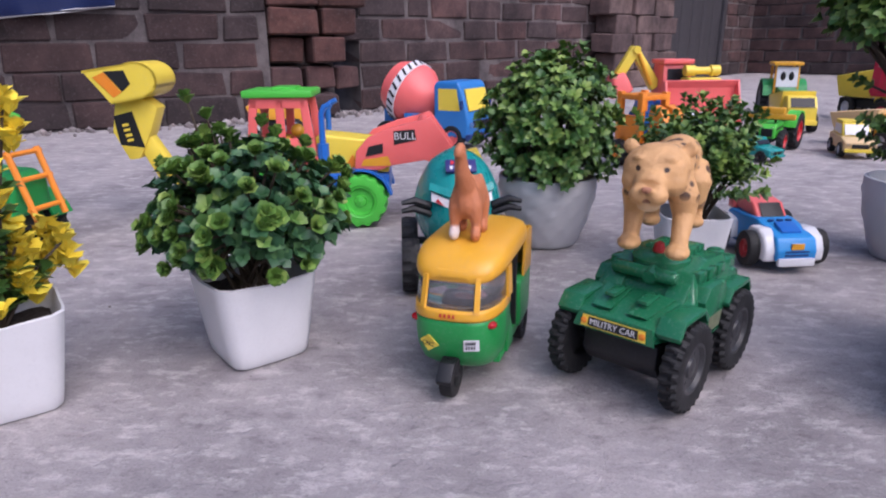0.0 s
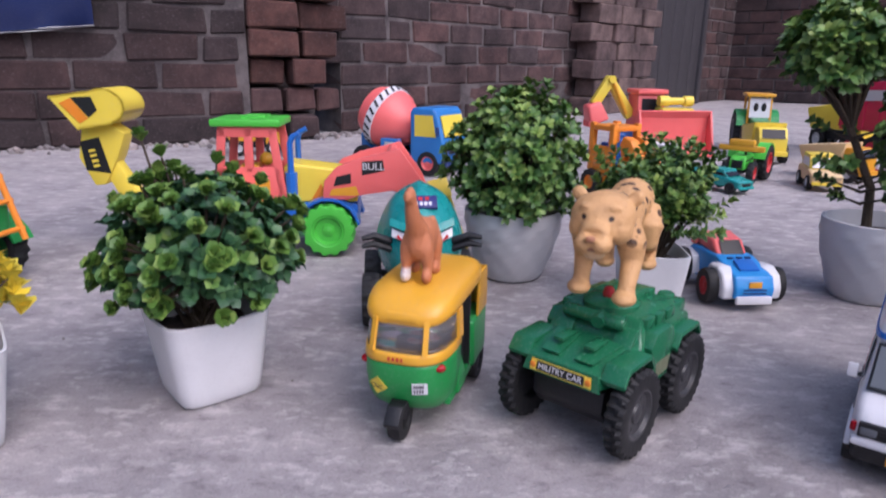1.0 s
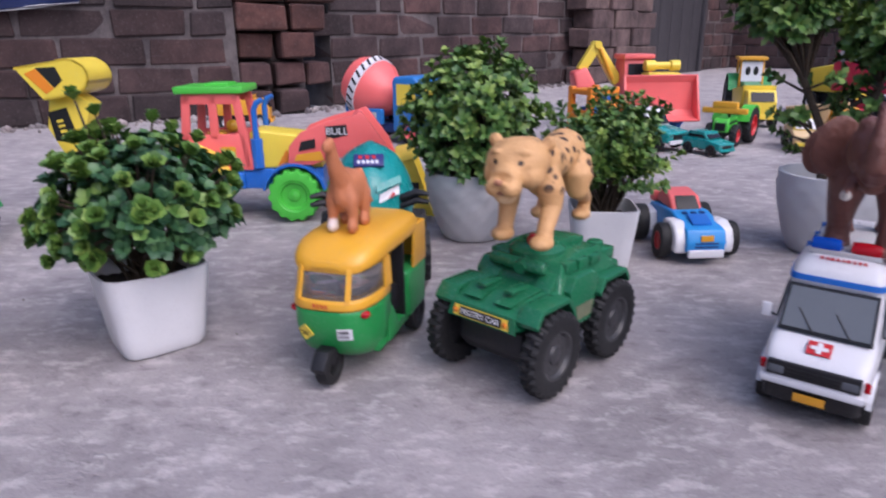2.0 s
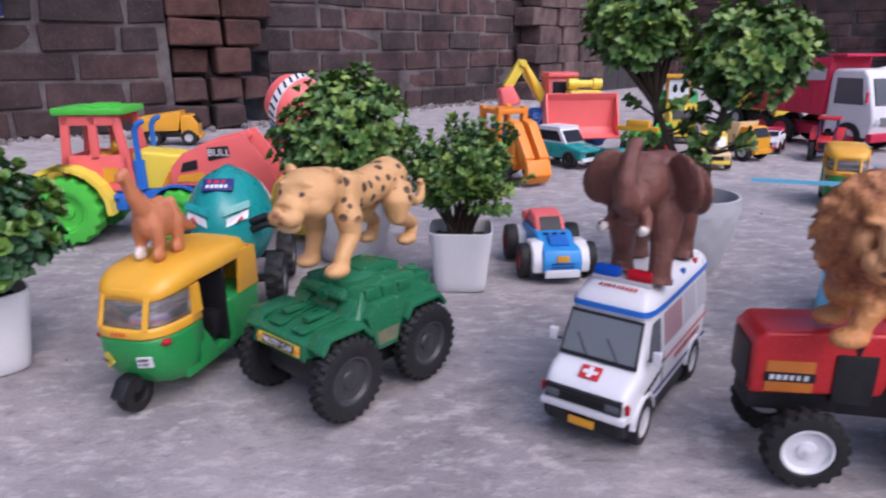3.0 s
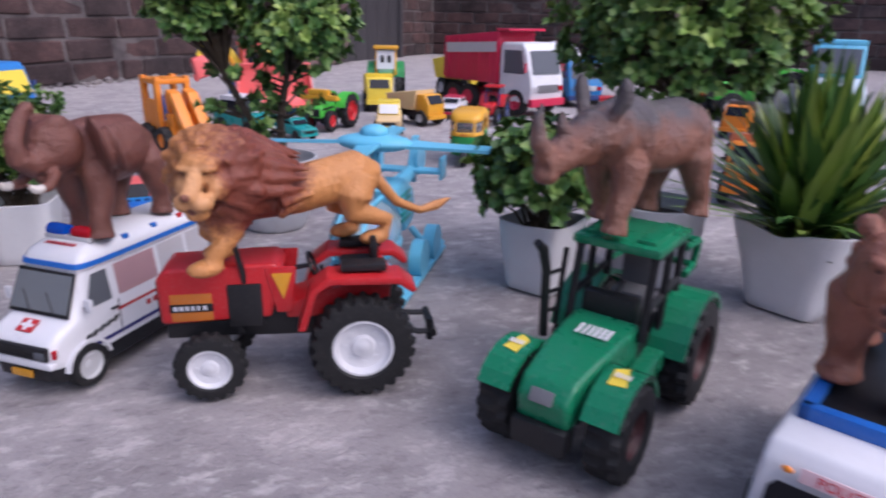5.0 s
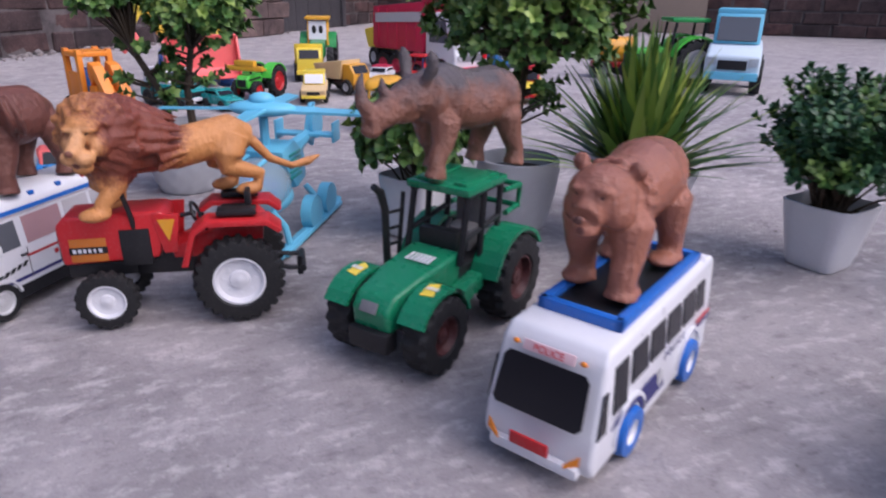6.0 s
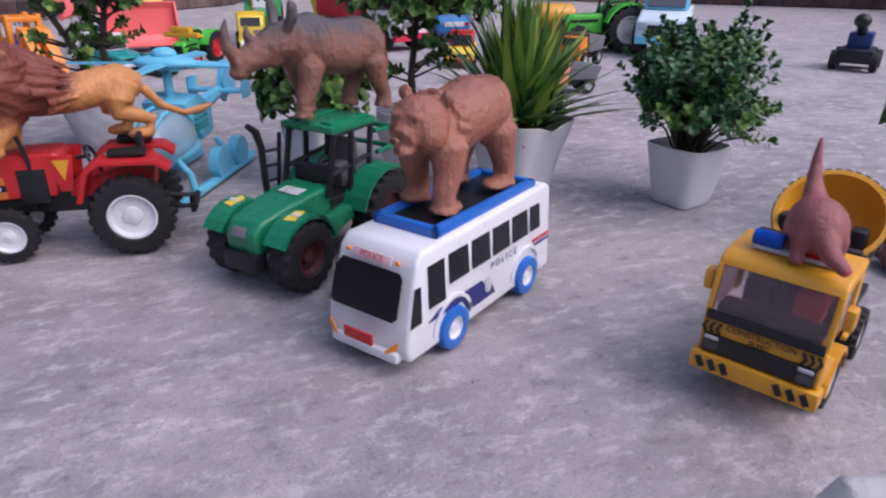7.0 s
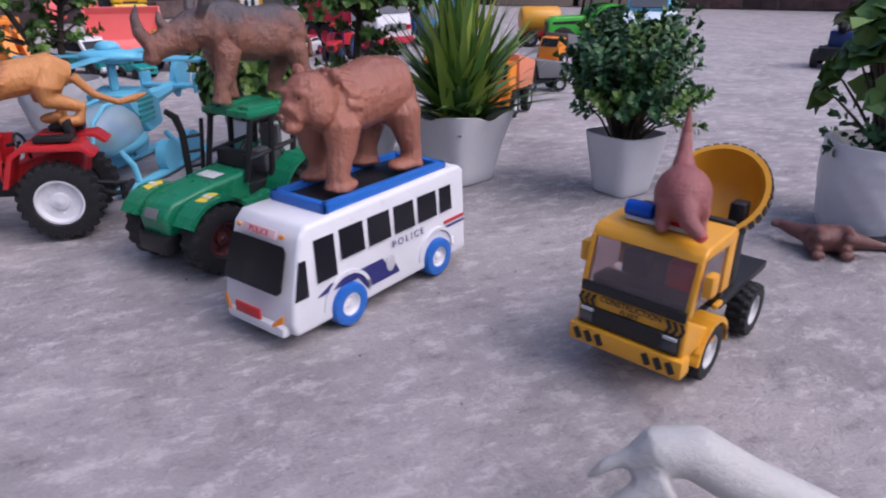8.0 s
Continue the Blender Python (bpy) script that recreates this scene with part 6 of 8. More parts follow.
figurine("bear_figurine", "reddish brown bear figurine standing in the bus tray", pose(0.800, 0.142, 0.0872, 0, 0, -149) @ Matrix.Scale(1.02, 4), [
    ("t", [(-0.042, 0, 0.050), (-0.030, 0, 0.058), (-0.012, 0, 0.059), (0.010, 0, 0.055), (0.028, 0, 0.054), (0.038, 0, 0.056)], [0.0150, 0.0230, 0.0235, 0.0225, 0.0225, 0.0180]),
    ("b", (-0.030, 0.0080, 0.050), (0.0180, 0.0140, 0.0210)), ("b", (-0.030, -0.0080, 0.050), (0.0180, 0.0140, 0.0210)), ("b", (0.024, 0.0085, 0.050), (0.0140, 0.0130, 0.0190)), ("b", (0.024, -0.0085, 0.050), (0.0140, 0.0130, 0.0190)),
    ("b", (0.046, 0, 0.0605), (0.0185, 0.0195, 0.0175)), ("b", (0.048, 0.0115, 0.0540), (0.0115, 0.0090, 0.0105)), ("b", (0.048, -0.0115, 0.0540), (0.0115, 0.0090, 0.0105)),
    ("t", [(0.052, 0, 0.0580), (0.0655, 0, 0.0515)], [0.0112, 0.0086]), ("b", (0.0630, 0, 0.0455), (0.0075, 0.0075, 0.0050)), ("b", (0.0730, 0, 0.0530), (0.0024, 0.0042, 0.0028)),
    *[("b", (0.0600, s * 0.0072, 0.0668), (0.0046, 0.0050, 0.0024)) for s in (-1, 1)], *[("b", (0.040, s * 0.0165, 0.0755), (0.0034, 0.0054, 0.0056)) for s in (-1, 1)],
    *[("t", [(0.034 - 0.002 * (k % 2), 0.019 * math.cos(a), 0.057 + 0.0185 * math.sin(a)), (0.022, 0.0235 * math.cos(a), 0.054 + 0.0225 * math.sin(a))], [0.0042, 0.0010]) for k, a in enumerate([0.35 * j for j in range(18)])],
    *posts(0.034, -0.030, 0.0150, 0.042, 0.0088, 0.007),
    *[("b", (x + 0.004, s * 0.0157, 0.0040), (0.0125, 0.0100, 0.0046)) for x, q in ((0.034, 0.007), (-0.030, -0.007)) for s in (-1, 1) for x in (x + q * s,)],
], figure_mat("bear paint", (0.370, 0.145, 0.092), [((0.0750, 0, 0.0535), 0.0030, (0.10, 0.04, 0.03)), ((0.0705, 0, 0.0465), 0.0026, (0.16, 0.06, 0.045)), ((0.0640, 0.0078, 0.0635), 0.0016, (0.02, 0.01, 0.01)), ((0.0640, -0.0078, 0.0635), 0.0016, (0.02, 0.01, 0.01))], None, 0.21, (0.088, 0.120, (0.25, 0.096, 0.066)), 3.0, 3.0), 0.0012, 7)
DINO = [("b", (0, 0, 0.024), (0.022, 0.0125, 0.0135)), ("t", [(0.012, 0, 0.030), (0.024, 0, 0.043), (0.029, 0, 0.054)], [0.009, 0.006, 0.0045]), ("t", [(0.027, 0, 0.055), (0.038, 0, 0.054)], [0.005, 0.0032]),
        ("t", [(-0.014, 0, 0.024), (-0.032, 0, 0.015), (-0.050, 0, 0.008)], [0.0095, 0.005, 0.0015])]
figurine("dinosaur_figurine", "orange-brown long-necked dinosaur figurine on the rickshaw roof", pose(0.074, 0.478, 0.0985, 0, 0, -103) @ Matrix.Diagonal((0.90, 0.82, 1.14, 1)), DINO + legs(0.012, 0.0085, 0.020, 0.0045) + legs(-0.012, 0.0085, 0.020, 0.0048), figure_mat("orange dinosaur paint", (0.56, 0.20, 0.085), [((0.014, -0.009, 0.0), 0.010, (0.7, 0.62, 0.58))], None, 0.45), 0.0011)
figurine("dinosaur_figurine", "dull pink dinosaur figurine with its tail held up", pose(0.924, -0.052, 0.0945, 0, 0, -128) @ Matrix.Scale(0.84, 4), [
    ("b", (-0.004, 0, 0.023), (0.024, 0.0185, 0.0190)), ("t", [(-0.018, 0, 0.032), (-0.030, 0, 0.044), (-0.036, 0, 0.058), (-0.038, 0, 0.074)], [0.0095, 0.0055, 0.0038, 0.0016]),
    ("t", [(0.012, 0, 0.022), (0.025, 0.004, 0.012), (0.034, 0.012, 0.006)], [0.0095, 0.006, 0.004])] + legs(0.008, 0.011, 0.018, 0.0048) + legs(-0.012, 0.011, 0.018, 0.0052), figure_mat("pink dinosaur paint", (0.30, 0.095, 0.088), [((0.034, 0.012, 0.004), 0.006, (0.5, 0.05, 0.05))], None, 0.36), 0.0011)
figurine("dinosaur_figurine", "brown dinosaur figurine lying on its side on the floor", pose(1.190, 0.040, 0.0125, 88, 0, 150), [(s[0], [(p[0], p[1], p[2] - 0.024) for p in s[1]], s[2]) if s[0] == "t" else (s[0], (s[1][0], s[1][1], s[1][2] - 0.024), s[2]) for s in DINO + legs(0.012, 0.0075, 0.020, 0.0045) + legs(-0.012, 0.0075, 0.020, 0.0048)], figure_mat("brown dinosaur paint", (0.17, 0.072, 0.060), [], None, 0.4), 0.0012)
figurine("goat_figurine", "white goat figurine lying on the cement floor", pose(0.862, -0.181, 0.0, 0, 2, -29) @ Matrix.Scale(0.90, 4), [
    ("t", [(-0.062, 0, 0.052), (-0.052, 0, 0.061), (-0.036, 0, 0.0625), (-0.010, 0, 0.048), (0.030, 0, 0.030), (0.052, 0, 0.022)], [0.0060, 0.0105, 0.0120, 0.0120, 0.0125, 0.010]),
    ("t", [(0.048, 0, 0.024), (0.070, 0, 0.022)], [0.010, 0.007]), ("b", (0.078, 0, 0.018), (0.012, 0.007, 0.007)), ("t", [(0.074, 0.006, 0.026), (0.064, 0.012, 0.036)], [0.002, 0.001]), ("t", [(0.074, -0.006, 0.026), (0.064, -0.012, 0.036)], [0.002, 0.001]),
    ("t", [(-0.046, -0.008, 0.052), (-0.066, -0.010, 0.036), (-0.078, -0.012, 0.024), (-0.084, -0.013, 0.004)], [0.0085, 0.0058, 0.0042, 0.0040]), ("t", [(-0.046, 0.008, 0.050), (-0.052, 0.010, 0.024), (-0.060, 0.012, 0.003)], [0.0085, 0.0052, 0.0040]),
    ("t", [(-0.060, 0, 0.058), (-0.072, 0, 0.050), (-0.078, 0, 0.043)], [0.0042, 0.0034, 0.0018]),
    ("t", [(0.036, 0.010, 0.024), (0.056, 0.024, 0.010), (0.040, 0.030, 0.005)], [0.008, 0.005, 0.0045]), ("t", [(0.036, -0.010, 0.024), (0.056, -0.024, 0.010), (0.040, -0.030, 0.005)], [0.008, 0.005, 0.0045])], figure_mat("goat paint", (0.52, 0.51, 0.49), [], None, 0.6, None))


# ---- helicopter ----
def helicopter():
    t = thing("toy_helicopter", "light blue toy helicopter with clear cabin on skids", "toy helicopter", pose(0.625, 0.515, 0, 0, 0, -121))
    CL = glass("clear blue cabin", (0.66, 0.86, 0.95), 0.05, 0.68)
    bm = bmesh.new()
    ball(bm, (0.022, 0, 0.062), (0.052, 0.030, 0.030), None, 3)
    part("cabin", bm, CL, t, "clear pale blue cabin shell")
    bm = bmesh.new()
    ball(bm, (0.010, 0, 0.045), (0.046, 0.0275, 0.015), None, 3)
    part("belly", bm, LBLU, t)
    extrude("engine_housing", [(0.010, 0.084), (0.016, 0.098), (-0.020, 0.104), (-0.048, 0.086), (-0.050, 0.056), (-0.020, 0.050)], -0.026, 0.026, LBLU, t, 0.005)
    for k in range(5):
        block("vent_slat", (-0.016, 0.0265, 0.066 + 0.006 * k), (0.030, 0.002, 0.003), TEAL, t, 0.0005)
    rod("tail_boom", [(-0.040, 0, 0.078), (-0.090, 0, 0.082), (-0.135, 0, 0.088)], [0.014, 0.009, 0.006], LBLU, t)
    extrude("tail_fin", [(-0.118, 0.086), (-0.140, 0.122), (-0.152, 0.122), (-0.146, 0.082), (-0.138, 0.070)], -0.003, 0.003, LBLU, t, 0.0015)
    block("tailplane", (-0.124, 0, 0.088), (0.020, 0.072, 0.004), LBLU, t, 0.0015)
    for s in (-1, 1):
        block("end_fin", (-0.126, s * 0.036, 0.092), (0.024, 0.003, 0.024), LBLU, t, 0.001)
        rod("skid", [(0.086, s * 0.036, 0.018), (0.076, s * 0.036, 0.006), (0.060, s * 0.036, 0.004), (-0.115, s * 0.036, 0.004), (-0.125, s * 0.036, 0.008)], 0.004, LBLU, t)
        for x in (0.036, -0.062):
            rod("skid_strut", [(x, s * 0.018, 0.042), (x, s * 0.032, 0.026), (x, s * 0.036, 0.005)], 0.0036, LBLU, t)
        bm = bmesh.new()
        lathe(bm, [(0.0150, -0.006), (0.0190, -0.006), (0.0190, 0.006), (0.0150, 0.006)], 20, "y", (-0.082, s * 0.036, 0.021))
        part("wheel_ring", bm, LBLU, t)
        bm = bmesh.new()
        lathe(bm, [(0.0150, -0.006), (0.0190, -0.006), (0.0190, 0.006), (0.0150, 0.006)], 20, "y", (-0.030, s * 0.036, 0.021))
        part("wheel_ring", bm, LBLU, t)
        block("skid_plate", (-0.030, s * 0.036, 0.0045), (0.180, 0.014, 0.005), LBLU, t, 0.002)
        bm = bmesh.new()
        lathe(bm, [(0.0003, -0.003), (0.006, -0.003), (0.006, 0.003), (0.0003, 0.003)], 12, "y", (-0.082, s * 0.036, 0.021))
        part("hub", bm, LYEL, t, "yellow hub")
    for y in (-0.012, 0.012):
        rod("cabin_frame", [(0.072, y, 0.050), (0.062, y, 0.078), (0.040, y, 0.0905), (0.010, y, 0.0925)], 0.0022, LBLU, t)
    block("instrument_panel", (0.044, 0, 0.058), (0.010, 0.036, 0.016), TEAL, t, 0.003)
    rod("rotor_mast", [(-0.004, 0, 0.100), (-0.004, 0, 0.136)], 0.005, LBLU, t)
    bm = bmesh.new()
    ball(bm, (-0.004, 0, 0.138), (0.020, 0.036, 0.0085), None, 3)
    ball(bm, (-0.004, 0, 0.147), (0.012, 0.014, 0.0075), None, 2)
    part("rotor_hub", bm, LBLU, t)
    for k in range(4):
        bm = bmesh.new()
        slab(bm, [(0.012, -0.012, 0.135), (0.060, -0.008, 0.134), (0.104, -0.0075, 0.133), (0.106, 0.0065, 0.135), (0.060, 0.007, 0.136), (0.012, 0.011, 0.138)], 0.0028)
        bmesh.ops.rotate(bm, cent=(0, 0, 0), matrix=Matrix.Rotation(radians(95 + 90 * k), 3, "Z"), verts=bm.verts)
        bmesh.ops.translate(bm, vec=(-0.004, 0, 0), verts=bm.verts)
        part("rotor_blade", bm, LBLU, t)
    bm = bmesh.new()
    lathe(bm, [(0.016, -0.002), (0.019, -0.002), (0.019, 0.002), (0.016, 0.002)], 20, "y", (-0.142, 0.006, 0.098))
    part("tail_rotor", bm, LBLU, t)
    block("pilot_seat", (0.024, 0, 0.056), (0.016, 0.026, 0.020), BLU, t, 0.003)


helicopter()


# ---- the larger toys behind the front row ----
def loader_tractor():
    t = thing("toy_backhoe_loader", "big pink, yellow and blue toy backhoe loader", "toy vehicle", pose(-0.135, 0.892, 0, 0, 0, 4))
    extrude("chassis", [(0.105, 0.040), (0.105, 0.066), (-0.085, 0.066), (-0.090, 0.040)], -0.030, 0.030, BLU, t, 0.003, None, "blue chassis")
    for s in (-1, 1):
        block("battery_box", (-0.010, s * 0.036, 0.052), (0.030, 0.012, 0.020), BLU, t, 0.002)
        block("step_hole", (-0.012, s * 0.0425, 0.056), (0.016, 0.002, 0.005), DBLU, t, 0.0004)
        bm = bmesh.new()
        fender(bm, 0.068, 0.034, 0.041, s * 0.024, s * 0.046, 10, 170)
        part("front_mudguard", bm, BLU, t)
        bm = bmesh.new()
        fender(bm, -0.066, 0.044, 0.058, s * 0.026, s * 0.058, -5, 172, 0.006)
        part("rear_mudguard", bm, LYEL, t, "yellow rear mudguard")
        wheel(t, 0.068, s * 0.040, 0.034, 0.024, LIME, LIME, 14, 0.55, 0.4, 6, "bright green wheel")
        wheel(t, -0.066, s * 0.044, 0.044, 0.030, LIME, LIME, 16, 0.55, 0.4, 6, "big bright green wheel")
        for a, b in (((-0.066, 0.100), (-0.060, 0.160)), ((0.012, 0.068), (0.001, 0.160)), ((-0.029, 0.105), (-0.028, 0.160))):
            extrude("cab_pillar", [(a[0] - 0.0055, a[1]), (a[0] + 0.0055, a[1]), (b[0] + 0.005, b[1]), (b[0] - 0.005, b[1])], s * 0.034, s * 0.029, PNK, t, 0.001)
        extrude("cab_door", [(-0.071, 0.066), (0.016, 0.066), (0.009, 0.112), (-0.069, 0.112)], s * 0.034, s * 0.030, PNK, t, 0.0015)
        extrude("cab_head", [(-0.066, 0.149), (0.005, 0.149), (0.002, 0.162), (-0.064, 0.162)], s * 0.034, s * 0.030, PNK, t, 0.001)
        plate("door_sticker", [(-0.004, s * 0.0345, 0.078), (-0.022, s * 0.0345, 0.078), (-0.022, s * 0.0345, 0.096), (-0.004, s * 0.0345, 0.096)][::s], 0.0005, AMBER, t)
        plate("bonnet_sticker", [(0.072, s * 0.0265, 0.070), (0.046, s * 0.0265, 0.070), (0.058, s * 0.0265, 0.090)][::s], 0.0006, ORG, t, "orange bonnet sticker")
        rod("exhaust_pipe", [(0.022, s * 0.030, 0.068), (0.022, s * 0.030, 0.105)], 0.0075, BLU, t)
        rod("exhaust_pipe", [(0.022, s * 0.030, 0.105), (0.022, s * 0.030, 0.142), (0.026, s * 0.030, 0.150), (0.034, s * 0.030, 0.154)], [0.004, 0.0038, 0.0038, 0.0032], BLU, t)
        # loader arms
        extrude("loader_arm", [(0.062, 0.074), (0.064, 0.096), (0.080, 0.114), (0.112, 0.126), (0.146, 0.134), (0.158, 0.138), (0.164, 0.130), (0.188, 0.096), (0.206, 0.050), (0.194, 0.044), (0.176, 0.076), (0.150, 0.084), (0.110, 0.078), (0.092, 0.072)], s * 0.034, s * 0.041, PNK, t, 0.002, None, "curved pink loader arm")
        plate("arm_sticker", [(0.140, s * 0.0414, 0.110), (0.112, s * 0.0414, 0.104), (0.112, s * 0.0414, 0.121), (0.138, s * 0.0414, 0.123)][::s], 0.0006, BLK, t)
        plate("arm_window", [(0.098, s * 0.0414, 0.094), (0.076, s * 0.0414, 0.090), (0.080, s * 0.0414, 0.102), (0.098, s * 0.0414, 0.106)][::s], 0.0006, BLK, t)
        plate("arm_triangle", [(0.108, s * 0.0414, 0.078), (0.070, s * 0.0414, 0.078), (0.074, s * 0.0414, 0.086), (0.104, s * 0.0414, 0.090)][::s], 0.0006, AMBER, t)
        lettering("BULL", 0.0125, WHT, t, facing(0.126, s * 0.0424, 0.1145, 0, s, 0))
    extrude("bonnet", [(0.014, 0.066), (0.104, 0.066), (0.102, 0.092), (0.086, 0.108), (0.018, 0.116), (0.012, 0.112)], -0.026, 0.026, LYEL, t, 0.005, None, "lemon yellow bonnet", 3)
    block("roof", (-0.030, 0, 0.1665), (0.086, 0.078, 0.009), LIME, t, 0.003, "lime green cab roof")
    block("roof_hatch", (-0.024, 0, 0.172), (0.030, 0.040, 0.004), LIME, t, 0.0015)
    block("cab_back", (-0.067, 0, 0.088), (0.005, 0.062, 0.044), PNK, t, 0.0015)
    block("seat", (-0.034, 0, 0.092), (0.024, 0.030, 0.040), YEL, t, 0.004)
    bm = bmesh.new()
    ball(bm, (-0.014, 0, 0.118), 0.009)
    part("steering_knob", bm, YEL, t)
    rod("arm_cross_tube", [(0.148, -0.040, 0.128), (0.148, 0.040, 0.128)], 0.006, PNK, t)
    bm = bmesh.new()
    prism(bm, [(0.188, 0.052), (0.196, 0.078), (0.224, 0.084), (0.221, 0.080), (0.202, 0.072), (0.194, 0.050), (0.202, 0.024), (0.246, 0.012), (0.248, 0.008), (0.198, 0.014)], -0.066, 0.066, 0.001)
    for s in (-1, 1):
        prism(bm, [(0.190, 0.052), (0.197, 0.077), (0.222, 0.083), (0.246, 0.010), (0.200, 0.016)], s * 0.066, s * 0.062, 0.0008)
    part("front_bucket", bm, LYEL, t, "lemon yellow front bucket")
    block("bucket_print", (0.1935, 0.0, 0.032), (0.003, 0.096, 0.012), RED, t, 0.0005, "", None, Matrix.Rotation(-0.25, 4, "Y"))
    for s in (-1, 1):
        block("bucket_label", (0.215, s * 0.0668, 0.042), (0.026, 0.001, 0.022), BLK, t, 0.0003)
    # rear digger arm
    extrude("digger_boom", [(-0.088, 0.060), (-0.098, 0.096), (-0.140, 0.062), (-0.180, 0.080), (-0.214, 0.140), (-0.232, 0.134), (-0.196, 0.060), (-0.146, 0.036)], -0.011, 0.011, LYEL, t, 0.003, None, "yellow digger boom")
    extrude("digger_stick", [(-0.196, 0.120), (-0.184, 0.150), (-0.206, 0.166), (-0.236, 0.158), (-0.244, 0.120), (-0.228, 0.084), (-0.214, 0.086)], -0.015, 0.015, LYEL, t, 0.003)
    for s in (-1, 1):
        plate("stick_label", [(-0.206, s * 0.0153, 0.100), (-0.236, s * 0.0153, 0.104), (-0.240, s * 0.0153, 0.140), (-0.216, s * 0.0153, 0.146)][::-s], 0.0006, BLK, t)
        bars(t, facing(-0.224, s * 0.0163, 0.118, 0, s, 0, (1, 0, 0.2)), 4, 0.026, 0.008, LYEL)
    bm = bmesh.new()
    pts = [(-0.200 + 0.026 * math.cos(radians(a)), 0.184 + 0.022 * math.sin(radians(a))) for a in range(-80, 121, 10)]
    inn = [(-0.200 + 0.023 * math.cos(radians(a)), 0.184 + 0.019 * math.sin(radians(a))) for a in range(-80, 121, 10)]
    pts = [(-0.232, 0.156)] + pts + [(-0.262, 0.196)]
    inn = [(-0.232, 0.159)] + inn + [(-0.262, 0.193)]
    for i in range(len(pts) - 1):
        prism(bm, [pts[i], pts[i + 1], inn[i + 1], inn[i]], -0.032, 0.032)
    bmesh.ops.remove_doubles(bm, verts=bm.verts, dist=0.0001)
    for s in (-1, 1):
        prism(bm, pts, s * 0.032, s * 0.0295)
    part("digger_bucket", bm, LYEL, t, "rounded lemon yellow digger bucket")
    for s in (-1, 1):
        plate("bucket_label", [(-0.250, s * 0.0322, 0.188), (-0.228, s * 0.0322, 0.164), (-0.218, s * 0.0322, 0.170), (-0.236, s * 0.0322, 0.194)][::-s], 0.0006, ORG, t)
        plate("bucket_label", [(-0.236, s * 0.0322, 0.195), (-0.217, s * 0.0322, 0.171), (-0.206, s * 0.0322, 0.180), (-0.212, s * 0.0322, 0.196)][::-s], 0.0006, BLK, t)
    block("bucket_inner_label", (-0.226, 0, 0.170), (0.022, 0.050, 0.003), ORG, t, 0.0006, "", None, Matrix.Rotation(radians(55), 4, "Y"))
    axle(t, 0.068, 0.04, 0.034, 0.004)
    axle(t, -0.066, 0.044, 0.044, 0.004)


loader_tractor()


def monster_car():
    t = thing("toy_monster_car", "turquoise toy car with a domed front and black pipes", "toy vehicle", pose(0.062, 0.672, 0, 0, 0, -84) @ Matrix.Diagonal((1, 0.94, 1.06, 1)))
    bm = bmesh.new()
    t2 = bmesh.new()
    bmesh.ops.create_icosphere(t2, subdivisions=4, radius=1)
    for v in t2.verts:
        x, y, z = v.co
        ridge = 0.05 * max(0, math.cos(y * 9.0)) * max(0, z)
        v.co = Vector((0.064 * x * (1 + 0.10 * max(0, -z)), 0.045 * y * (1 - 0.12 * max(0, z)), 0.072 + 0.049 * z * (1 + ridge)))
        if v.co.z < 0.034:
            v.co.z = 0.034 + (v.co.z - 0.034) * 0.25
    join(bm, t2)
    part("body", bm, TEAL, t, "glossy turquoise domed body", 60)
    m = facing(0.0395, 0, 0.1115, 0.55, 0, 0.83)
    b = part("badge", box(bmesh.new(), 0, 0, 0, 0.030, 0.015, 0.003, 0.001), NAVY, t, "navy badge print")
    b.matrix_local = m
    for k, mt, w2, dy in ((3, RED, 0.020, 0.0030), (5, WHT, 0.022, -0.0030)):
        bars(t, m @ Matrix.Translation((0, dy, 0.0018)), k, w2, 0.0040, mt)
    for s in (-1, 1):
        plate("headlight", [(0.0600, s * 0.008, 0.078), (0.0500, s * 0.028, 0.084), (0.0465, s * 0.028, 0.091), (0.0580, s * 0.009, 0.085)][::s], 0.0030, WHT, t, "white slit headlight")
        plate("brow", [(0.0590, s * 0.006, 0.0855), (0.0470, s * 0.030, 0.0915), (0.0430, s * 0.029, 0.0970), (0.0550, s * 0.006, 0.0915)][::s], 0.0050, TEAL, t)
        plate("red_flash", [(0.0590, s * 0.018, 0.0815), (0.0555, s * 0.025, 0.0845), (0.0555, s * 0.023, 0.0870)][::s], 0.0016, RED, t)
        wheel(t, 0.040, s * 0.050, 0.024, 0.018, RUB, GREYP, 14, 0.5, 0.4, 5)
        wheel(t, -0.040, s * 0.050, 0.024, 0.018, RUB, GREYP, 14, 0.5, 0.4, 5)
        for k in range(2):
            rod("side_pipe", [(0.046, s * 0.030, 0.072 + 0.007 * k), (0.050, s * 0.046, 0.078 + 0.007 * k), (0.052, s * 0.058, 0.076 + 0.007 * k)], [0.0034, 0.0034, 0.002], BLK, t, "short black pipe")
        axle(t, s * 0.040, 0.05, 0.024, 0.004)
    block("jaw", (0.060, 0, 0.038), (0.026, 0.060, 0.016), TEAL, t, 0.005)
    block("bumper", (0.070, 0, 0.026), (0.008, 0.056, 0.008), YEL, t, 0.002)


monster_car()


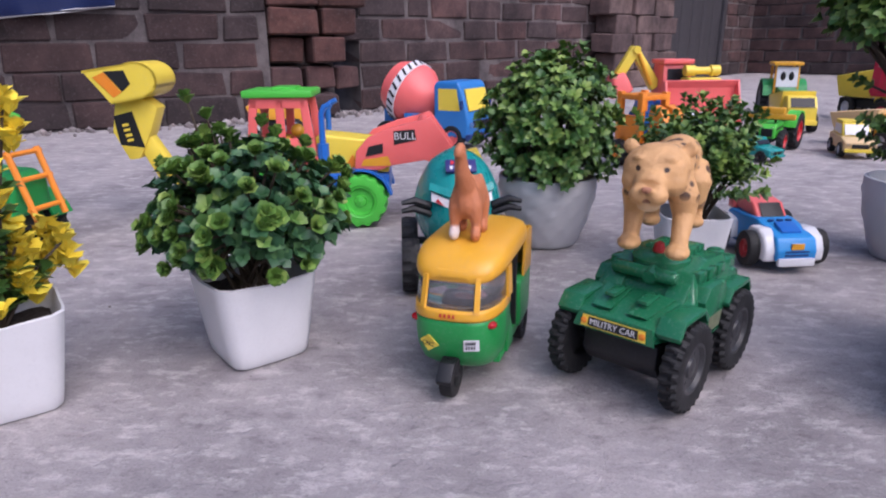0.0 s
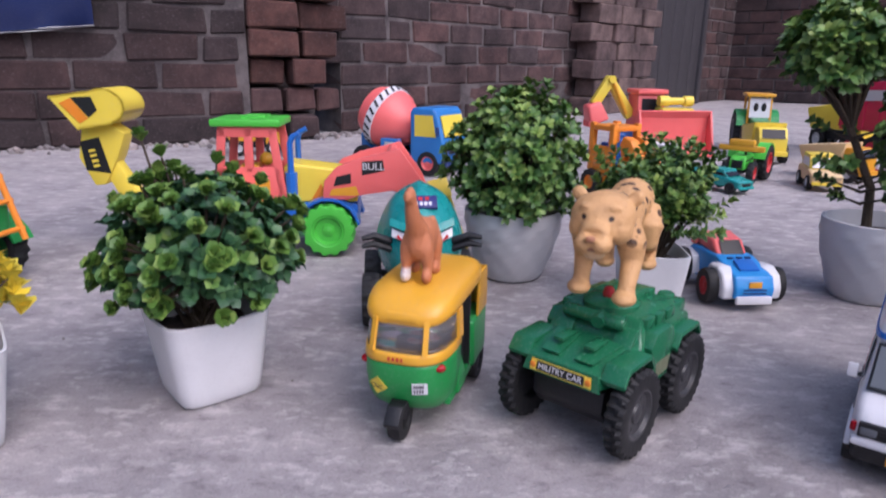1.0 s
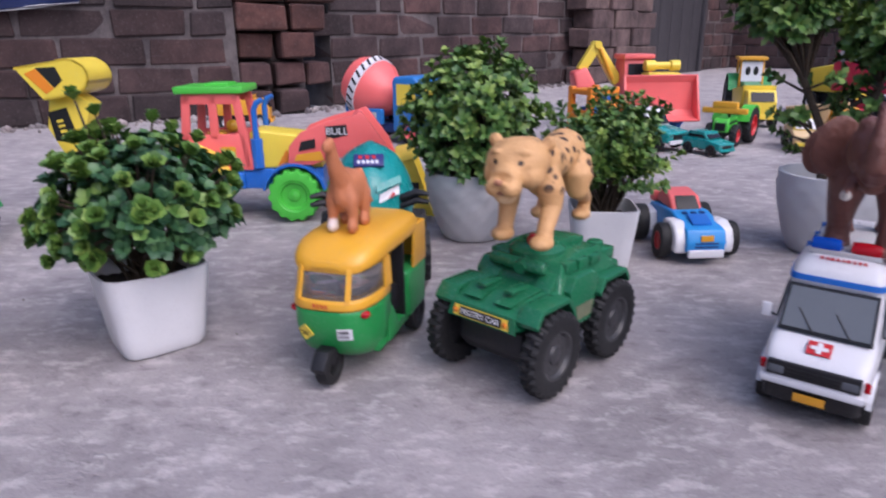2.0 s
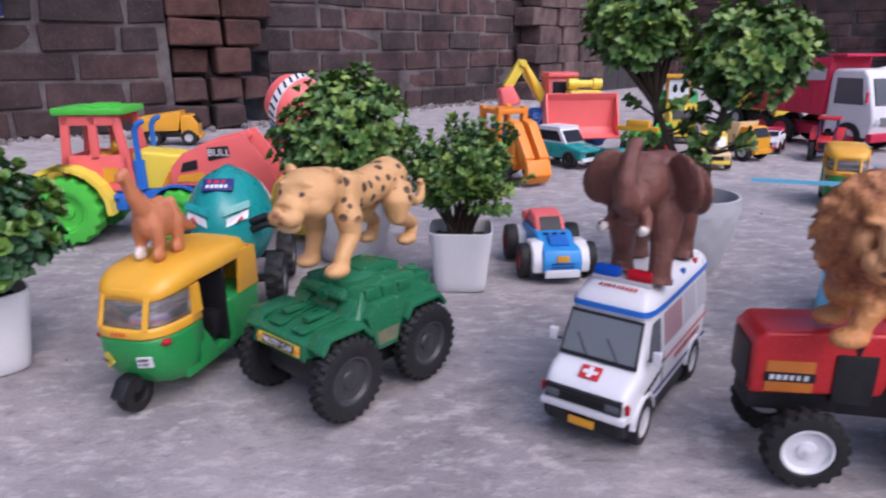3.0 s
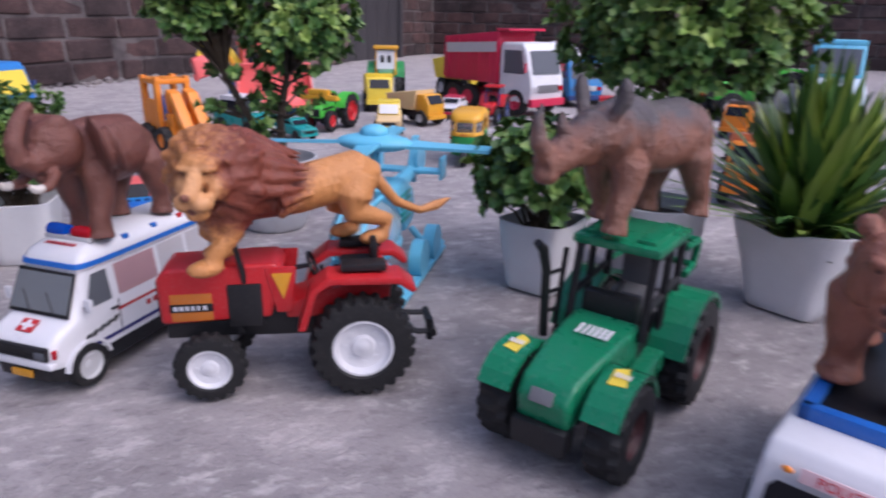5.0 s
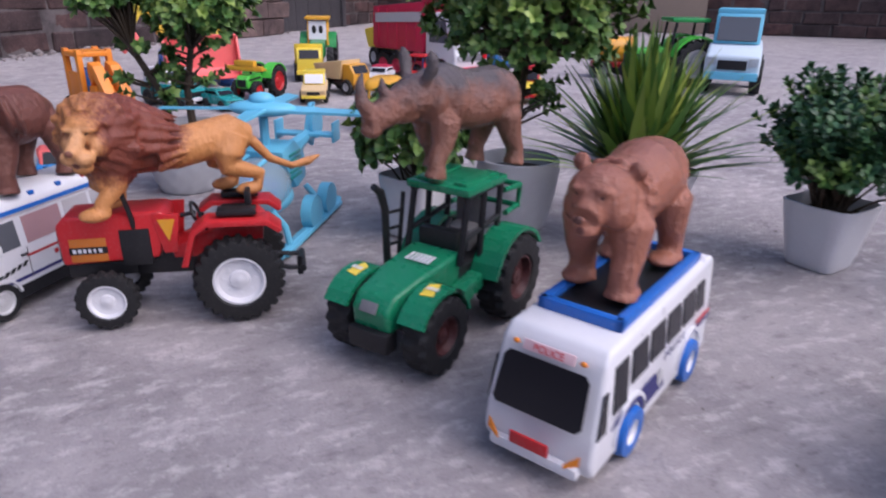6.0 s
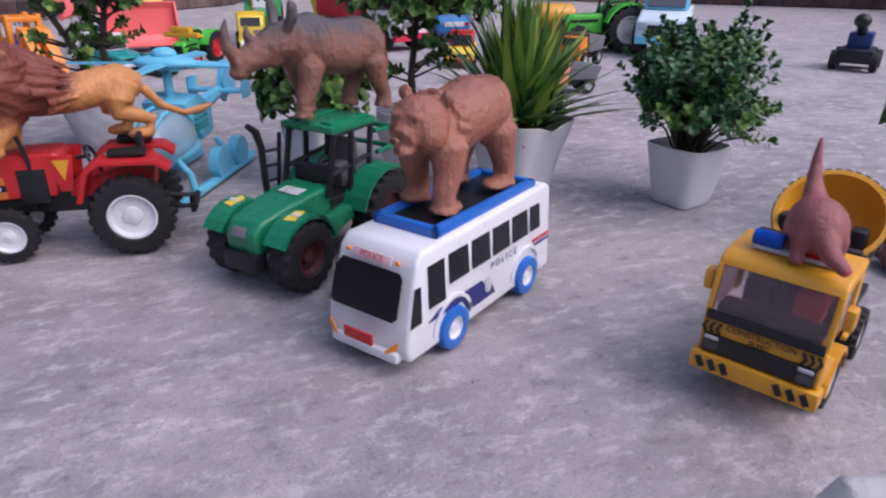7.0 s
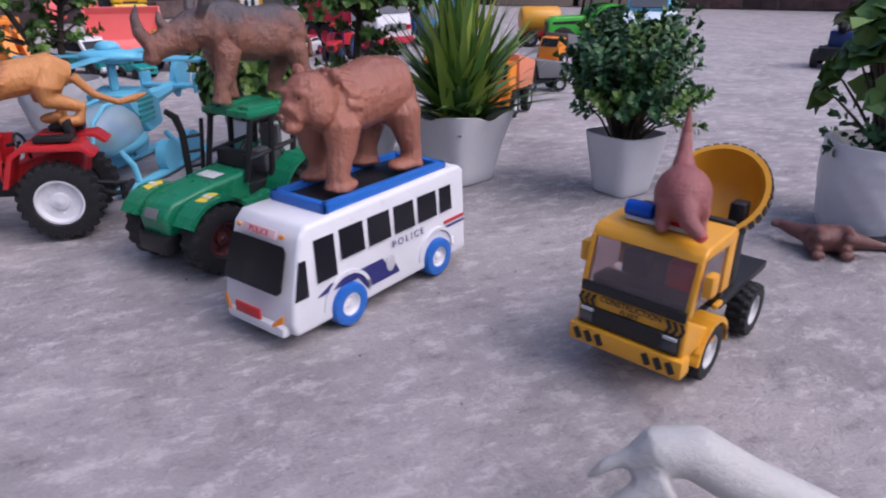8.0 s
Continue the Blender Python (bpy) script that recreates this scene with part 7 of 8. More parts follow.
def blue_car():
    t = thing("toy_racing_car", "blue and white toy racing car with a red top", "toy vehicle", pose(0.397, 0.742, 0, 0, 0, -84) @ Matrix.Diagonal((0.88, 0.95, 1.05, 1)))
    extrude("body", [(0.066, 0.012), (0.068, 0.022), (0.062, 0.034), (0.014, 0.044), (-0.050, 0.042), (-0.060, 0.034), (-0.060, 0.010)], -0.022, 0.022, P("sky blue plastic", (0.03, 0.27, 0.66), 0.3), t, 0.003, None, "", 3)
    block("hood_vent", (0.042, 0, 0.0400), (0.020, 0.022, 0.003), BLU, t, 0.001, "", None, Matrix.Rotation(radians(18), 4, "Y"))
    for k in range(3):
        block("hood_slot", (0.024, -0.010 + 0.010 * k, 0.0435), (0.004, 0.006, 0.002), DBLU, t, 0.0005)
    for s in (-1, 1):
        extrude("fender", [(0.062, 0.010), (0.063, 0.022), (0.056, 0.034), (0.042, 0.040), (0.022, 0.039), (0.014, 0.028), (0.020, 0.012)], s * 0.017, s * 0.033, WHT, t, 0.004, None, "white front wing", 3)
        extrude("rear_fender", [(-0.022, 0.014), (-0.026, 0.034), (-0.052, 0.038), (-0.060, 0.028), (-0.058, 0.014)], s * 0.018, s * 0.032, WHT, t, 0.004)
        wheel(t, 0.036, s * 0.038, 0.0185, 0.012, RUB, DRED, 0, 0.5, 0.3, 5)
        wheel(t, -0.040, s * 0.038, 0.0205, 0.014, RUB, DRED, 0, 0.5, 0.3, 5)
    block("front_badge", (0.0672, 0, 0.0265), (0.002, 0.014, 0.006), AMBER, t, 0.0006, "small yellow badge")
    for k in range(2):
        block("front_slot", (0.0672, 0, 0.0180 + 0.0035 * k), (0.002, 0.026, 0.0016), DBLU, t, 0.0004)
    block("front_bumper", (0.067, 0, 0.011), (0.006, 0.040, 0.008), WHT, t, 0.002)
    extrude("cockpit", [(0.012, 0.040), (-0.006, 0.056), (-0.036, 0.060), (-0.050, 0.044)], -0.018, 0.018, PNK, t, 0.004, None, "pinkish red cockpit", 3)
    plate("windscreen", [(0.0105, -0.013, 0.043), (0.0105, 0.013, 0.043), (-0.0035, 0.012, 0.0555), (-0.0035, -0.012, 0.0555)], 0.0008, G_DARK, t)
    block("engine", (-0.050, 0, 0.048), (0.014, 0.044, 0.012), PNK, t, 0.003)
    axle(t, 0.036, 0.036, 0.0185)
    axle(t, -0.040, 0.036, 0.0205)


blue_car()


def side_tractor():
    t = thing("toy_tractor", "green toy tractor with an orange front rack", "toy vehicle", pose(-0.480, 0.722, 0, 0, 0, -8), "toy tractors")
    extrude("bonnet", [(0.088, 0.052), (0.090, 0.086), (0.078, 0.098), (0.0, 0.104), (0.0, 0.046)], -0.026, 0.026, GRN, t, 0.006, None, "", 3)
    block("chassis", (0.0, 0, 0.044), (0.150, 0.036, 0.022), BLK, t, 0.003)
    for s in (-1, 1):
        wheel(t, 0.052, s * 0.040, 0.033, 0.022, RUB, GRN, 16, 0.62, 0.4, 6)
        wheel(t, -0.060, s * 0.044, 0.046, 0.028, RUB, GRN, 18, 0.6, 0.4, 6)
        bm = bmesh.new()
        fender(bm, 0.052, 0.033, 0.041, s * 0.022, s * 0.050, 15, 165)
        part("front_mudguard", bm, GRN, t)
        bm = bmesh.new()
        fender(bm, -0.060, 0.046, 0.055, s * 0.024, s * 0.054, 5, 160)
        part("rear_mudguard", bm, GRN, t)
        for x in (-0.004, -0.070):
            rod("cab_post", [(x, s * 0.026, 0.090), (x - 0.004, s * 0.026, 0.156)], 0.003, GRN, t)
        rod("rack_post", [(0.108, s * 0.020, 0.050), (0.086, s * 0.020, 0.122)], 0.0034, ORG, t)
    for x, z in ((0.104, 0.062), (0.095, 0.092), (0.087, 0.118)):
        rod("rack_bar", [(x, -0.024, z), (x, 0.024, z)], 0.0028, ORG, t)
    extrude("raised_skip", [(0.056, 0.146), (0.058, 0.153), (0.006, 0.172), (-0.050, 0.222), (-0.110, 0.236), (-0.112, 0.170), (-0.040, 0.150), (0.010, 0.140)], -0.040, 0.040, LIME, t, 0.003, None, "raised lime green skip", 3)
    block("seat", (-0.040, 0, 0.092), (0.026, 0.030, 0.040), BLK, t, 0.004)
    axle(t, 0.052, 0.04, 0.033, 0.003)


side_tractor()


# ---- smaller toys farther back: each kind by its own function ----
def cab_truck(name, label, m, L, W, H, cab_mat, bed_mat, kind="tipper", base_mat=None, rim=SIL, grille=BLK, drum=None, win=G_DARK):
    """A toy lorry: cab with windows, lamps and bumper; a tipper body or a mixer drum behind it."""
    t = thing(name, label, "toy vehicle", m)
    r = H * 0.16
    base_mat = base_mat or BLK
    x0 = L / 2
    cl = L * 0.34
    extrude("cab", [(x0, r * 1.0), (x0 + W * 0.04, H * 0.32), (x0, H * 0.46), (x0 - cl * 0.20, H * 0.80), (x0 - cl * 0.30, H * 0.86), (x0 - cl * 0.92, H * 0.86), (x0 - cl, H * 0.80), (x0 - cl, r * 1.0)], -W * 0.46, W * 0.46, cab_mat, t, W * 0.05, None, "", 3)
    block("chassis", (0, 0, r * 1.15), (L * 0.94, W * 0.55, r * 0.7), base_mat, t, 0.002)
    n = Vector((H * 0.34, 0, cl * 0.2)).normalized()
    plate("windscreen", [(x0 + n.x * 0.001 - cl * 0.02, -W * 0.38, H * 0.50), (x0 + n.x * 0.001 - cl * 0.02, W * 0.38, H * 0.50), (x0 + n.x * 0.001 - cl * 0.175, W * 0.36, H * 0.765), (x0 + n.x * 0.001 - cl * 0.175, -W * 0.36, H * 0.765)], 0.002, win, t)
    block("grille", (x0 + W * 0.035, 0, H * 0.33), (W * 0.03, W * 0.56, H * 0.09), grille, t, 0.001)
    block("bumper", (x0 + W * 0.02, 0, r * 1.05), (W * 0.10, W * 0.94, H * 0.09), base_mat, t, 0.003)
    for s in (-1, 1):
        block("headlight", (x0 + W * 0.045, s * W * 0.35, H * 0.33), (W * 0.03, W * 0.12, H * 0.06), G_CLEAR if s < 0 else G_RED, t, 0.001)
        plate("side_window", [(x0 - cl * 0.20, s * W * 0.463, H * 0.50), (x0 - cl * 0.85, s * W * 0.463, H * 0.50), (x0 - cl * 0.85, s * W * 0.463, H * 0.77), (x0 - cl * 0.30, s * W * 0.463, H * 0.77)][::-s], 0.001, win, t)
        block("mirror", (x0 - cl * 0.1, s * W * 0.52, H * 0.58), (0.004, 0.007, H * 0.11), base_mat, t, 0.001)
        for x in (x0 - cl * 0.45, -L * 0.20, -L * 0.38):
            wheel(t, x, s * W * 0.40, r, W * 0.16, RUB, rim, 0, 0.55, 0.3, 5)
    if kind == "tipper":
        xb, xf = -x0, x0 - cl * 1.06
        for y0, y1 in ((-0.5, -0.46), (0.46, 0.5)):
            extrude("tipper_side", [(xb, H * 0.40), (xf, H * 0.36), (xf + L * 0.02, H * 0.98), (xb * 0.97, H * 0.90)], W * y0, W * y1, bed_mat, t)
        block("tipper_floor", ((xb + xf) / 2, 0, H * 0.39), (xf - xb, W * 0.92, H * 0.05), bed_mat, t)
        block("headboard", (xf + L * 0.005, 0, H * 0.68), (L * 0.02, W * 0.92, H * 0.60), bed_mat, t)
        block("tailboard", (xb * 0.985, 0, H * 0.62), (L * 0.02, W * 0.92, H * 0.46), bed_mat, t)
        block("cab_guard", (xf + L * 0.06, 0, H * 1.0), (L * 0.14, W, H * 0.03), bed_mat, t)
        for s in (-1, 1):
            for k in range(5):
                block("body_rib", (xb + (xf - xb) * (0.12 + 0.19 * k), s * W * 0.505, H * 0.64), (L * 0.018, W * 0.03, H * 0.48), bed_mat, t, 0.001)
            plate("side_stripe", [(xb * 0.9, s * W * 0.522, H * 0.70), (xf, s * W * 0.522, H * 0.74), (xf, s * W * 0.522, H * 0.86), (xb * 0.9, s * W * 0.522, H * 0.82)][::s], 0.0008, SIL, t)
    elif kind == "mixer":
        bm = bmesh.new()
        lathe(bm, [(0.0003, -L * 0.30), (W * 0.20, -L * 0.30), (W * 0.30, -L * 0.25), (W * 0.57, -L * 0.05), (W * 0.59, L * 0.08), (W * 0.46, L * 0.22), (W * 0.30, L * 0.25), (0.0003, L * 0.25)], 28)
        tip = Matrix.Translation((-L * 0.20, 0, H * 0.66)) @ Matrix.Rotation(radians(90 + 24), 4, "Y") @ Matrix.Scale(-1, 4, (0, 0, 1))
        bmesh.ops.transform(bm, matrix=tip, verts=bm.verts)
        part("mixer_drum", bm, bed_mat, t)
        bm = bmesh.new()
        for i in range(24):
            a = 6.2832 * i / 24
            q = bmesh.new()
            box(q, W * 0.606, 0, 0, 0.0012, W * 0.045, L * 0.075, 0, Matrix.Rotation(0.5, 4, "X"))
            bmesh.ops.transform(q, matrix=tip @ Matrix.Translation((0, 0, L * 0.05)) @ Matrix.Rotation(a, 4, "Z"), verts=q.verts)
            join(bm, q)
        st = part("drum_stripe", bm, BLK, t, "black slanting stripes")
        bm = bmesh.new()
        lathe(bm, [(W * 0.57, -L * 0.042), (W * 0.604, -L * 0.04), (W * 0.604, L * 0.04), (W * 0.57, L * 0.042)], 30)
        bmesh.ops.transform(bm, matrix=tip @ Matrix.Translation((0, 0, L * 0.05)), verts=bm.verts)
        part("drum_band", bm, WHT, t, "white band round the drum")
        block("drum_cradle", (-L * 0.30, 0, H * 0.36), (L * 0.34, W * 0.5, H * 0.22), cab_mat, t, 0.003)
        for s in (-1, 1):
            block("side_box", (-L * 0.06, s * W * 0.42, H * 0.34), (L * 0.20, W * 0.12, H * 0.20), cab_mat, t, 0.002)
            plate("box_sticker", [(-L * 0.01, s * W * 0.484, H * 0.28), (-L * 0.11, s * W * 0.484, H * 0.28), (-L * 0.11, s * W * 0.484, H * 0.40), (-L * 0.01, s * W * 0.484, H * 0.40)][::s], 0.0006, SIL, t)
    return t


def farm_tractor(label, m, S, body, hood, rim, roof=None, posts=BLK, loader=None, r1=0.045, r0=0.028, face=None):
    """A toy tractor, S metres long."""
    t = thing("toy_tractor", label, "toy vehicle", m, "toy tractors")
    k = S / 0.16

    def q(*v):
        return tuple(x * k for x in v)
    extrude("bonnet", [q(0.076, 0.036), q(0.078, 0.060), q(0.066, 0.070), q(0.0, 0.074), q(0.0, 0.036)], -0.019 * k, 0.019 * k, hood, t, 0.004 * k, None, "", 3)
    block("chassis", q(0, 0, 0.036), q(0.135, 0.026, 0.022), posts, t, 0.002)
    block("grille", q(0.0775, 0, 0.050), q(0.002, 0.026, 0.020), BLK, t, 0.0006)
    for s in (-1, 1):
        wheel(t, -0.048 * k, s * 0.036 * k, r1 * k, 0.024 * k, RUB, rim, 16, 0.58, 0.4, 6)
        wheel(t, 0.050 * k, s * 0.031 * k, r0 * k, 0.016 * k, RUB, rim, 14, 0.56, 0.4, 5)
        bm = bmesh.new()
        fender(bm, -0.048 * k, r1 * k, (r1 + 0.007) * k, s * 0.018 * k, s * 0.046 * k, 15, 150, 0.004 * k)
        part("rear_mudguard", bm, body, t)
        plate("bonnet_stripe", [q(0.070, s * 0.0193, 0.056), q(0.010, s * 0.0193, 0.058), q(0.010, s * 0.0193, 0.064), q(0.070, s * 0.0193, 0.061)][::s], 0.0006, BLK, t)
        bm = bmesh.new()
        ball(bm, q(0.076, s * 0.011, 0.062), q(0.003, 0.004, 0.003))
        part("headlight", bm, G_CLEAR, t)
        if roof:
            for x in (0.0, -0.062):
                rod("cab_post", [q(x, s * 0.024, 0.060), q(x - 0.003 if x < 0 else x - 0.008, s * 0.023, 0.122)], 0.0028 * k, posts, t)
    block("seat", q(-0.040, 0, 0.070), q(0.022, 0.024, 0.026), BLK, t, 0.003)
    rod("steering_column", [q(-0.002, 0, 0.070), q(-0.016, 0, 0.086)], 0.002 * k, BLK, t)
    bm = bmesh.new()
    lathe(bm, [(0.0003, 0), (0.010 * k, 0.0002), (0.010 * k, 0.002 * k), (0.0003, 0.002 * k)], 14)
    bmesh.ops.transform(bm, matrix=Matrix.Translation(q(-0.017, 0, 0.087)) @ Matrix.Rotation(-0.7, 4, "Y"), verts=bm.verts)
    part("steering_wheel", bm, BLK, t)
    if roof:
        block("roof", q(-0.034, 0, 0.125), q(0.076, 0.062, 0.008), roof, t, 0.003 * k)
    else:
        rod("exhaust_pipe", [q(0.040, 0.008, 0.070), q(0.040, 0.008, 0.100)], 0.003 * k, BLK, t)
    if face:
        plate("windscreen", [q(0.002, -0.022, 0.074), q(0.002, 0.022, 0.074), q(-0.006, 0.022, 0.118), q(-0.006, -0.022, 0.118)], 0.002, face, t, "white printed windscreen")
        for s in (-1, 1):
            part("dark_oval_print", ball(bmesh.new(), q(0.0005, s * 0.0085, 0.098), q(0.0022, 0.0055, 0.0105)), BLK, t)
    if loader:
        for s in (-1, 1):
            rod("lift_arm", [q(-0.010, s * 0.026, 0.078), q(0.030, s * 0.028, 0.090), q(0.060, s * 0.028, 0.086)], 0.004 * k, loader, t)
        block("lift_beam", q(0.052, 0, 0.088), q(0.014, 0.110, 0.014), loader, t, 0.003)
        block("lift_block", q(0.050, 0, 0.102), q(0.020, 0.060, 0.016), loader, t, 0.003)
    return t


def small_car(name, label, m, L, body, top, rim=SIL, jeep=False, win=G_DARK):
    """A little toy car or jeep."""
    t = thing(name, label, "toy vehicle", m)
    k = L / 0.10
    H = 0.052 if jeep else 0.044
    extrude("body", [(0.050 * k, 0.012 * k), (0.051 * k, 0.026 * k), (0.018 * k, 0.032 * k), (-0.048 * k, 0.033 * k), (-0.050 * k, 0.012 * k)], -0.023 * k, 0.023 * k, body, t, 0.003 * k, None, "", 3)
    extrude("cabin", [(0.020 * k, 0.032 * k), (0.008 * k, H * k), (-0.034 * k, H * k), (-0.044 * k, 0.032 * k)], -0.020 * k, 0.020 * k, body if not jeep else top, t, 0.002 * k)
    block("roof", (-0.013 * k, 0, (H + 0.001) * k), (0.042 * k, 0.040 * k, 0.004 * k), top, t, 0.0015 * k)
    plate("windscreen", [(0.0200 * k, -0.017 * k, 0.034 * k), (0.0200 * k, 0.017 * k, 0.034 * k), (0.0095 * k, 0.017 * k, (H - 0.003) * k), (0.0095 * k, -0.017 * k, (H - 0.003) * k)], 0.0012 * k, win, t)
    block("grille", (0.0510 * k, 0, 0.020 * k), (0.002 * k, 0.024 * k, 0.006 * k), BLK, t, 0.0004)
    block("bumper", (0.0520 * k, 0, 0.013 * k), (0.004 * k, 0.044 * k, 0.005 * k), top, t, 0.001)
    for s in (-1, 1):
        plate("side_window", [(0.012 * k, s * 0.0203 * k, 0.035 * k), (-0.036 * k, s * 0.0203 * k, 0.035 * k), (-0.031 * k, s * 0.0203 * k, (H - 0.003) * k), (0.004 * k, s * 0.0203 * k, (H - 0.003) * k)][::-s], 0.0008 * k, win, t)
        block("headlight", (0.0512 * k, s * 0.017 * k, 0.022 * k), (0.002 * k, 0.007 * k, 0.005 * k), G_CLEAR, t, 0.0005)
        for x in (0.030, -0.030):
            wheel(t, x * k, s * 0.0215 * k, 0.012 * k, 0.009 * k, RUB, rim, 0, 0.55, 0.3, 5)
    return t


cab_truck("toy_mixer_truck", "red and blue toy concrete mixer with a striped drum", pose(-0.012, 1.565, 0, 0, 0, -30) @ Matrix.Scale(1.15, 4), 0.215, 0.105, 0.148, P("mid blue plastic", (0.03, 0.19, 0.52), 0.3), PNK, "mixer", DBLU, PNK, BLK, None, LYEL)
cab_truck("toy_tipper_truck", "white toy tipper truck with a magenta-red body", pose(1.272, 1.745, 0, 0, 0, -66), 0.34, 0.150, 0.225, WHT, MAG, "tipper", MAG, MAG, GREYP, None, G_GREY)
cab_truck("toy_tanker_truck", "blue toy truck with a white drum body", pose(1.560, 1.885, 0, 0, 0, -92), 0.27, 0.125, 0.172, P("bright blue plastic", (0.02, 0.20, 0.50), 0.3), WHT, "mixer", DBLU, GREYP, SIL, None, G_GREY)


def big_loader():
    t = thing("toy_wheel_loader", "coral pink and yellow toy wheel loader with blue wheels", "toy vehicle", pose(0.605, 1.765, 0, 0, 0, -82))
    block("chassis", (0, 0, 0.060), (0.180, 0.080, 0.030), PNK, t, 0.006)
    extrude("cab", [(0.02, 0.07), (0.010, 0.172), (-0.052, 0.172), (-0.062, 0.07)], -0.052, 0.020, PNK, t, 0.005)
    block("roof", (-0.020, -0.016, 0.177), (0.080, 0.080, 0.012), PNK, t, 0.004)
    plate("windscreen", [(0.0185, -0.042, 0.112), (0.0185, 0.010, 0.112), (0.0130, 0.010, 0.160), (0.0130, -0.042, 0.160)], 0.001, G_DARK, t)
    block("engine", (0.045, 0.030, 0.125), (0.050, 0.084, 0.030), LYEL, t, 0.006, "yellow engine block")
    bm = bmesh.new()
    lathe(bm, [(0.0003, -0.014), (0.013, -0.013), (0.013, 0.012), (0.009, 0.014), (0.009, 0.050), (0.013, 0.052), (0.013, 0.074), (0.0003, 0.075)], 16, "y", (0.045, 0.0, 0.156))
    part("engine_top", bm, LYEL, t)
    for s in (-1, 1):
        for x in (0.055, -0.060):
            wheel(t, x, s * 0.062, 0.045, 0.034, BLU, DBLU, 14, 0.5, 0.4, 6, "blue wheel")
        extrude("lift_arm", [(-0.01, 0.08), (-0.01, 0.095), (0.10, 0.075), (0.104, 0.06)], s * 0.030, s * 0.040, PNK, t, 0.002)
    bm = bmesh.new()
    prism(bm, [(0.100, 0.128), (0.112, 0.138), (0.118, 0.136), (0.108, 0.120), (0.108, 0.055), (0.122, 0.040), (0.150, 0.034), (0.148, 0.030), (0.112, 0.036), (0.100, 0.052)], -0.092, 0.092, 0.0015)
    for s in (-1, 1):
        prism(bm, [(0.100, 0.128), (0.116, 0.138), (0.150, 0.032), (0.112, 0.034), (0.100, 0.052)], s * 0.092, s * 0.087, 0.001)
    part("bucket", bm, PNK, t, "wide coral pink bucket")
    block("digger_boom", (-0.03, -0.085, 0.160), (0.026, 0.028, 0.115), LYEL, t, 0.005, "yellow digger boom", (0.8, 0.8), Matrix.Rotation(radians(34), 4, "X"))
    block("digger_stick", (-0.03, -0.132, 0.176), (0.024, 0.024, 0.078), LYEL, t, 0.004, "", None, Matrix.Rotation(radians(-32), 4, "X"))
    rod("boom_ram", [(-0.016, -0.070, 0.120), (-0.016, -0.108, 0.196)], 0.005, YEL, t)
    bm = bmesh.new()
    lathe(bm, [(0.0003, -0.020), (0.009, -0.020), (0.009, 0.020), (0.0003, 0.020)], 14, "x", (-0.03, -0.114, 0.206))
    part("boom_joint", bm, LYEL, t)
    block("digger_bucket", (-0.03, -0.150, 0.122), (0.060, 0.052, 0.052), PNK, t, 0.008, "coral pink digger bucket", (0.75, 0.7), Matrix.Rotation(radians(20), 4, "X"), 3)
    for k in range(3):
        block("bucket_tooth", (-0.05 + 0.02 * k, -0.166, 0.094), (0.010, 0.008, 0.016), PNK, t, 0.002)


big_loader()


def orange_digger():
    t = thing("toy_excavator", "orange toy excavator with an open cab and blue seat", "toy vehicle", pose(0.405, 1.285, 0, 0, 0, -62))
    block("chassis", (0, 0, 0.036), (0.110, 0.056, 0.024), ORG, t, 0.004)
    for s in (-1, 1):
        for x in (0.034, -0.034):
            wheel(t, x, s * 0.034, 0.025, 0.018, RUB, ORG, 12, 0.5, 0.4, 5)
        for x in (0.010, -0.046):
            block("cab_post", (x, s * 0.028, 0.092), (0.013, 0.010, 0.090), ORG, t, 0.002)
        block("cab_side", (-0.018, s * 0.028, 0.070), (0.066, 0.008, 0.050), ORG, t, 0.002)
    block("cab_head", (-0.018, 0, 0.128), (0.070, 0.066, 0.010), ORG, t, 0.003)
    block("seat", (-0.022, 0, 0.078), (0.030, 0.034, 0.044), BLU, t, 0.004, "blue seat")
    block("front_block", (0.040, 0, 0.058), (0.030, 0.050, 0.030), ORG, t, 0.004)
    for y in (-0.012, 0.020):
        extrude("digger_arm", [(0.030, 0.070), (0.022, 0.100), (0.030, 0.116), (0.050, 0.110), (0.092, 0.052), (0.086, 0.034), (0.072, 0.040), (0.044, 0.090)], y - 0.010, y + 0.010, ORG, t, 0.002)
    extrude("scoop", [(0.078, 0.046), (0.094, 0.048), (0.104, 0.020), (0.092, 0.004), (0.074, 0.006), (0.088, 0.024)], -0.022, 0.030, ORG, t, 0.003)
    bm = bmesh.new()
    ball(bm, (0.046, 0.026, 0.096), 0.003)
    part("bolt", bm, BLK, t)


orange_digger()
small_car("toy_jeep", "teal toy jeep with a white roof", pose(0.545, 1.445, 0, 0, 0, -52), 0.150, TEAL, WHT, BLK, True)
small_car("toy_car", "teal toy pickup parked near the jeep", pose(0.640, 1.36, 0, 0, 0, -60), 0.095, TEAL, TEAL, BLK)
farm_tractor("lime and black toy tractor with a yellow lift and red rims", pose(0.732, 1.49, 0, 0, 0, -128), 0.135, LIME, LIME, RED, None, BLK, YEL)
farm_tractor("big green toy tractor with a yellow cab and grey wheels", pose(1.000, 2.05, 0, 0, 0, -105), 0.205, GRN, GRN, GREYP, YEL, YEL, None, 0.042, 0.03, WHT)
farm_tractor("bright green toy tractor with white rims far back", pose(1.888, 1.425, 0, 0, 0, 163), 0.235, LIME, LIME, SIL, GRN, BLK, None, 0.045, 0.026)
farm_tractor("small red toy tractor with dark blue wheels", pose(1.145, 1.50, 0, 0, 0, -125), 0.115, RED, RED, DBLU, RED, DBLU)
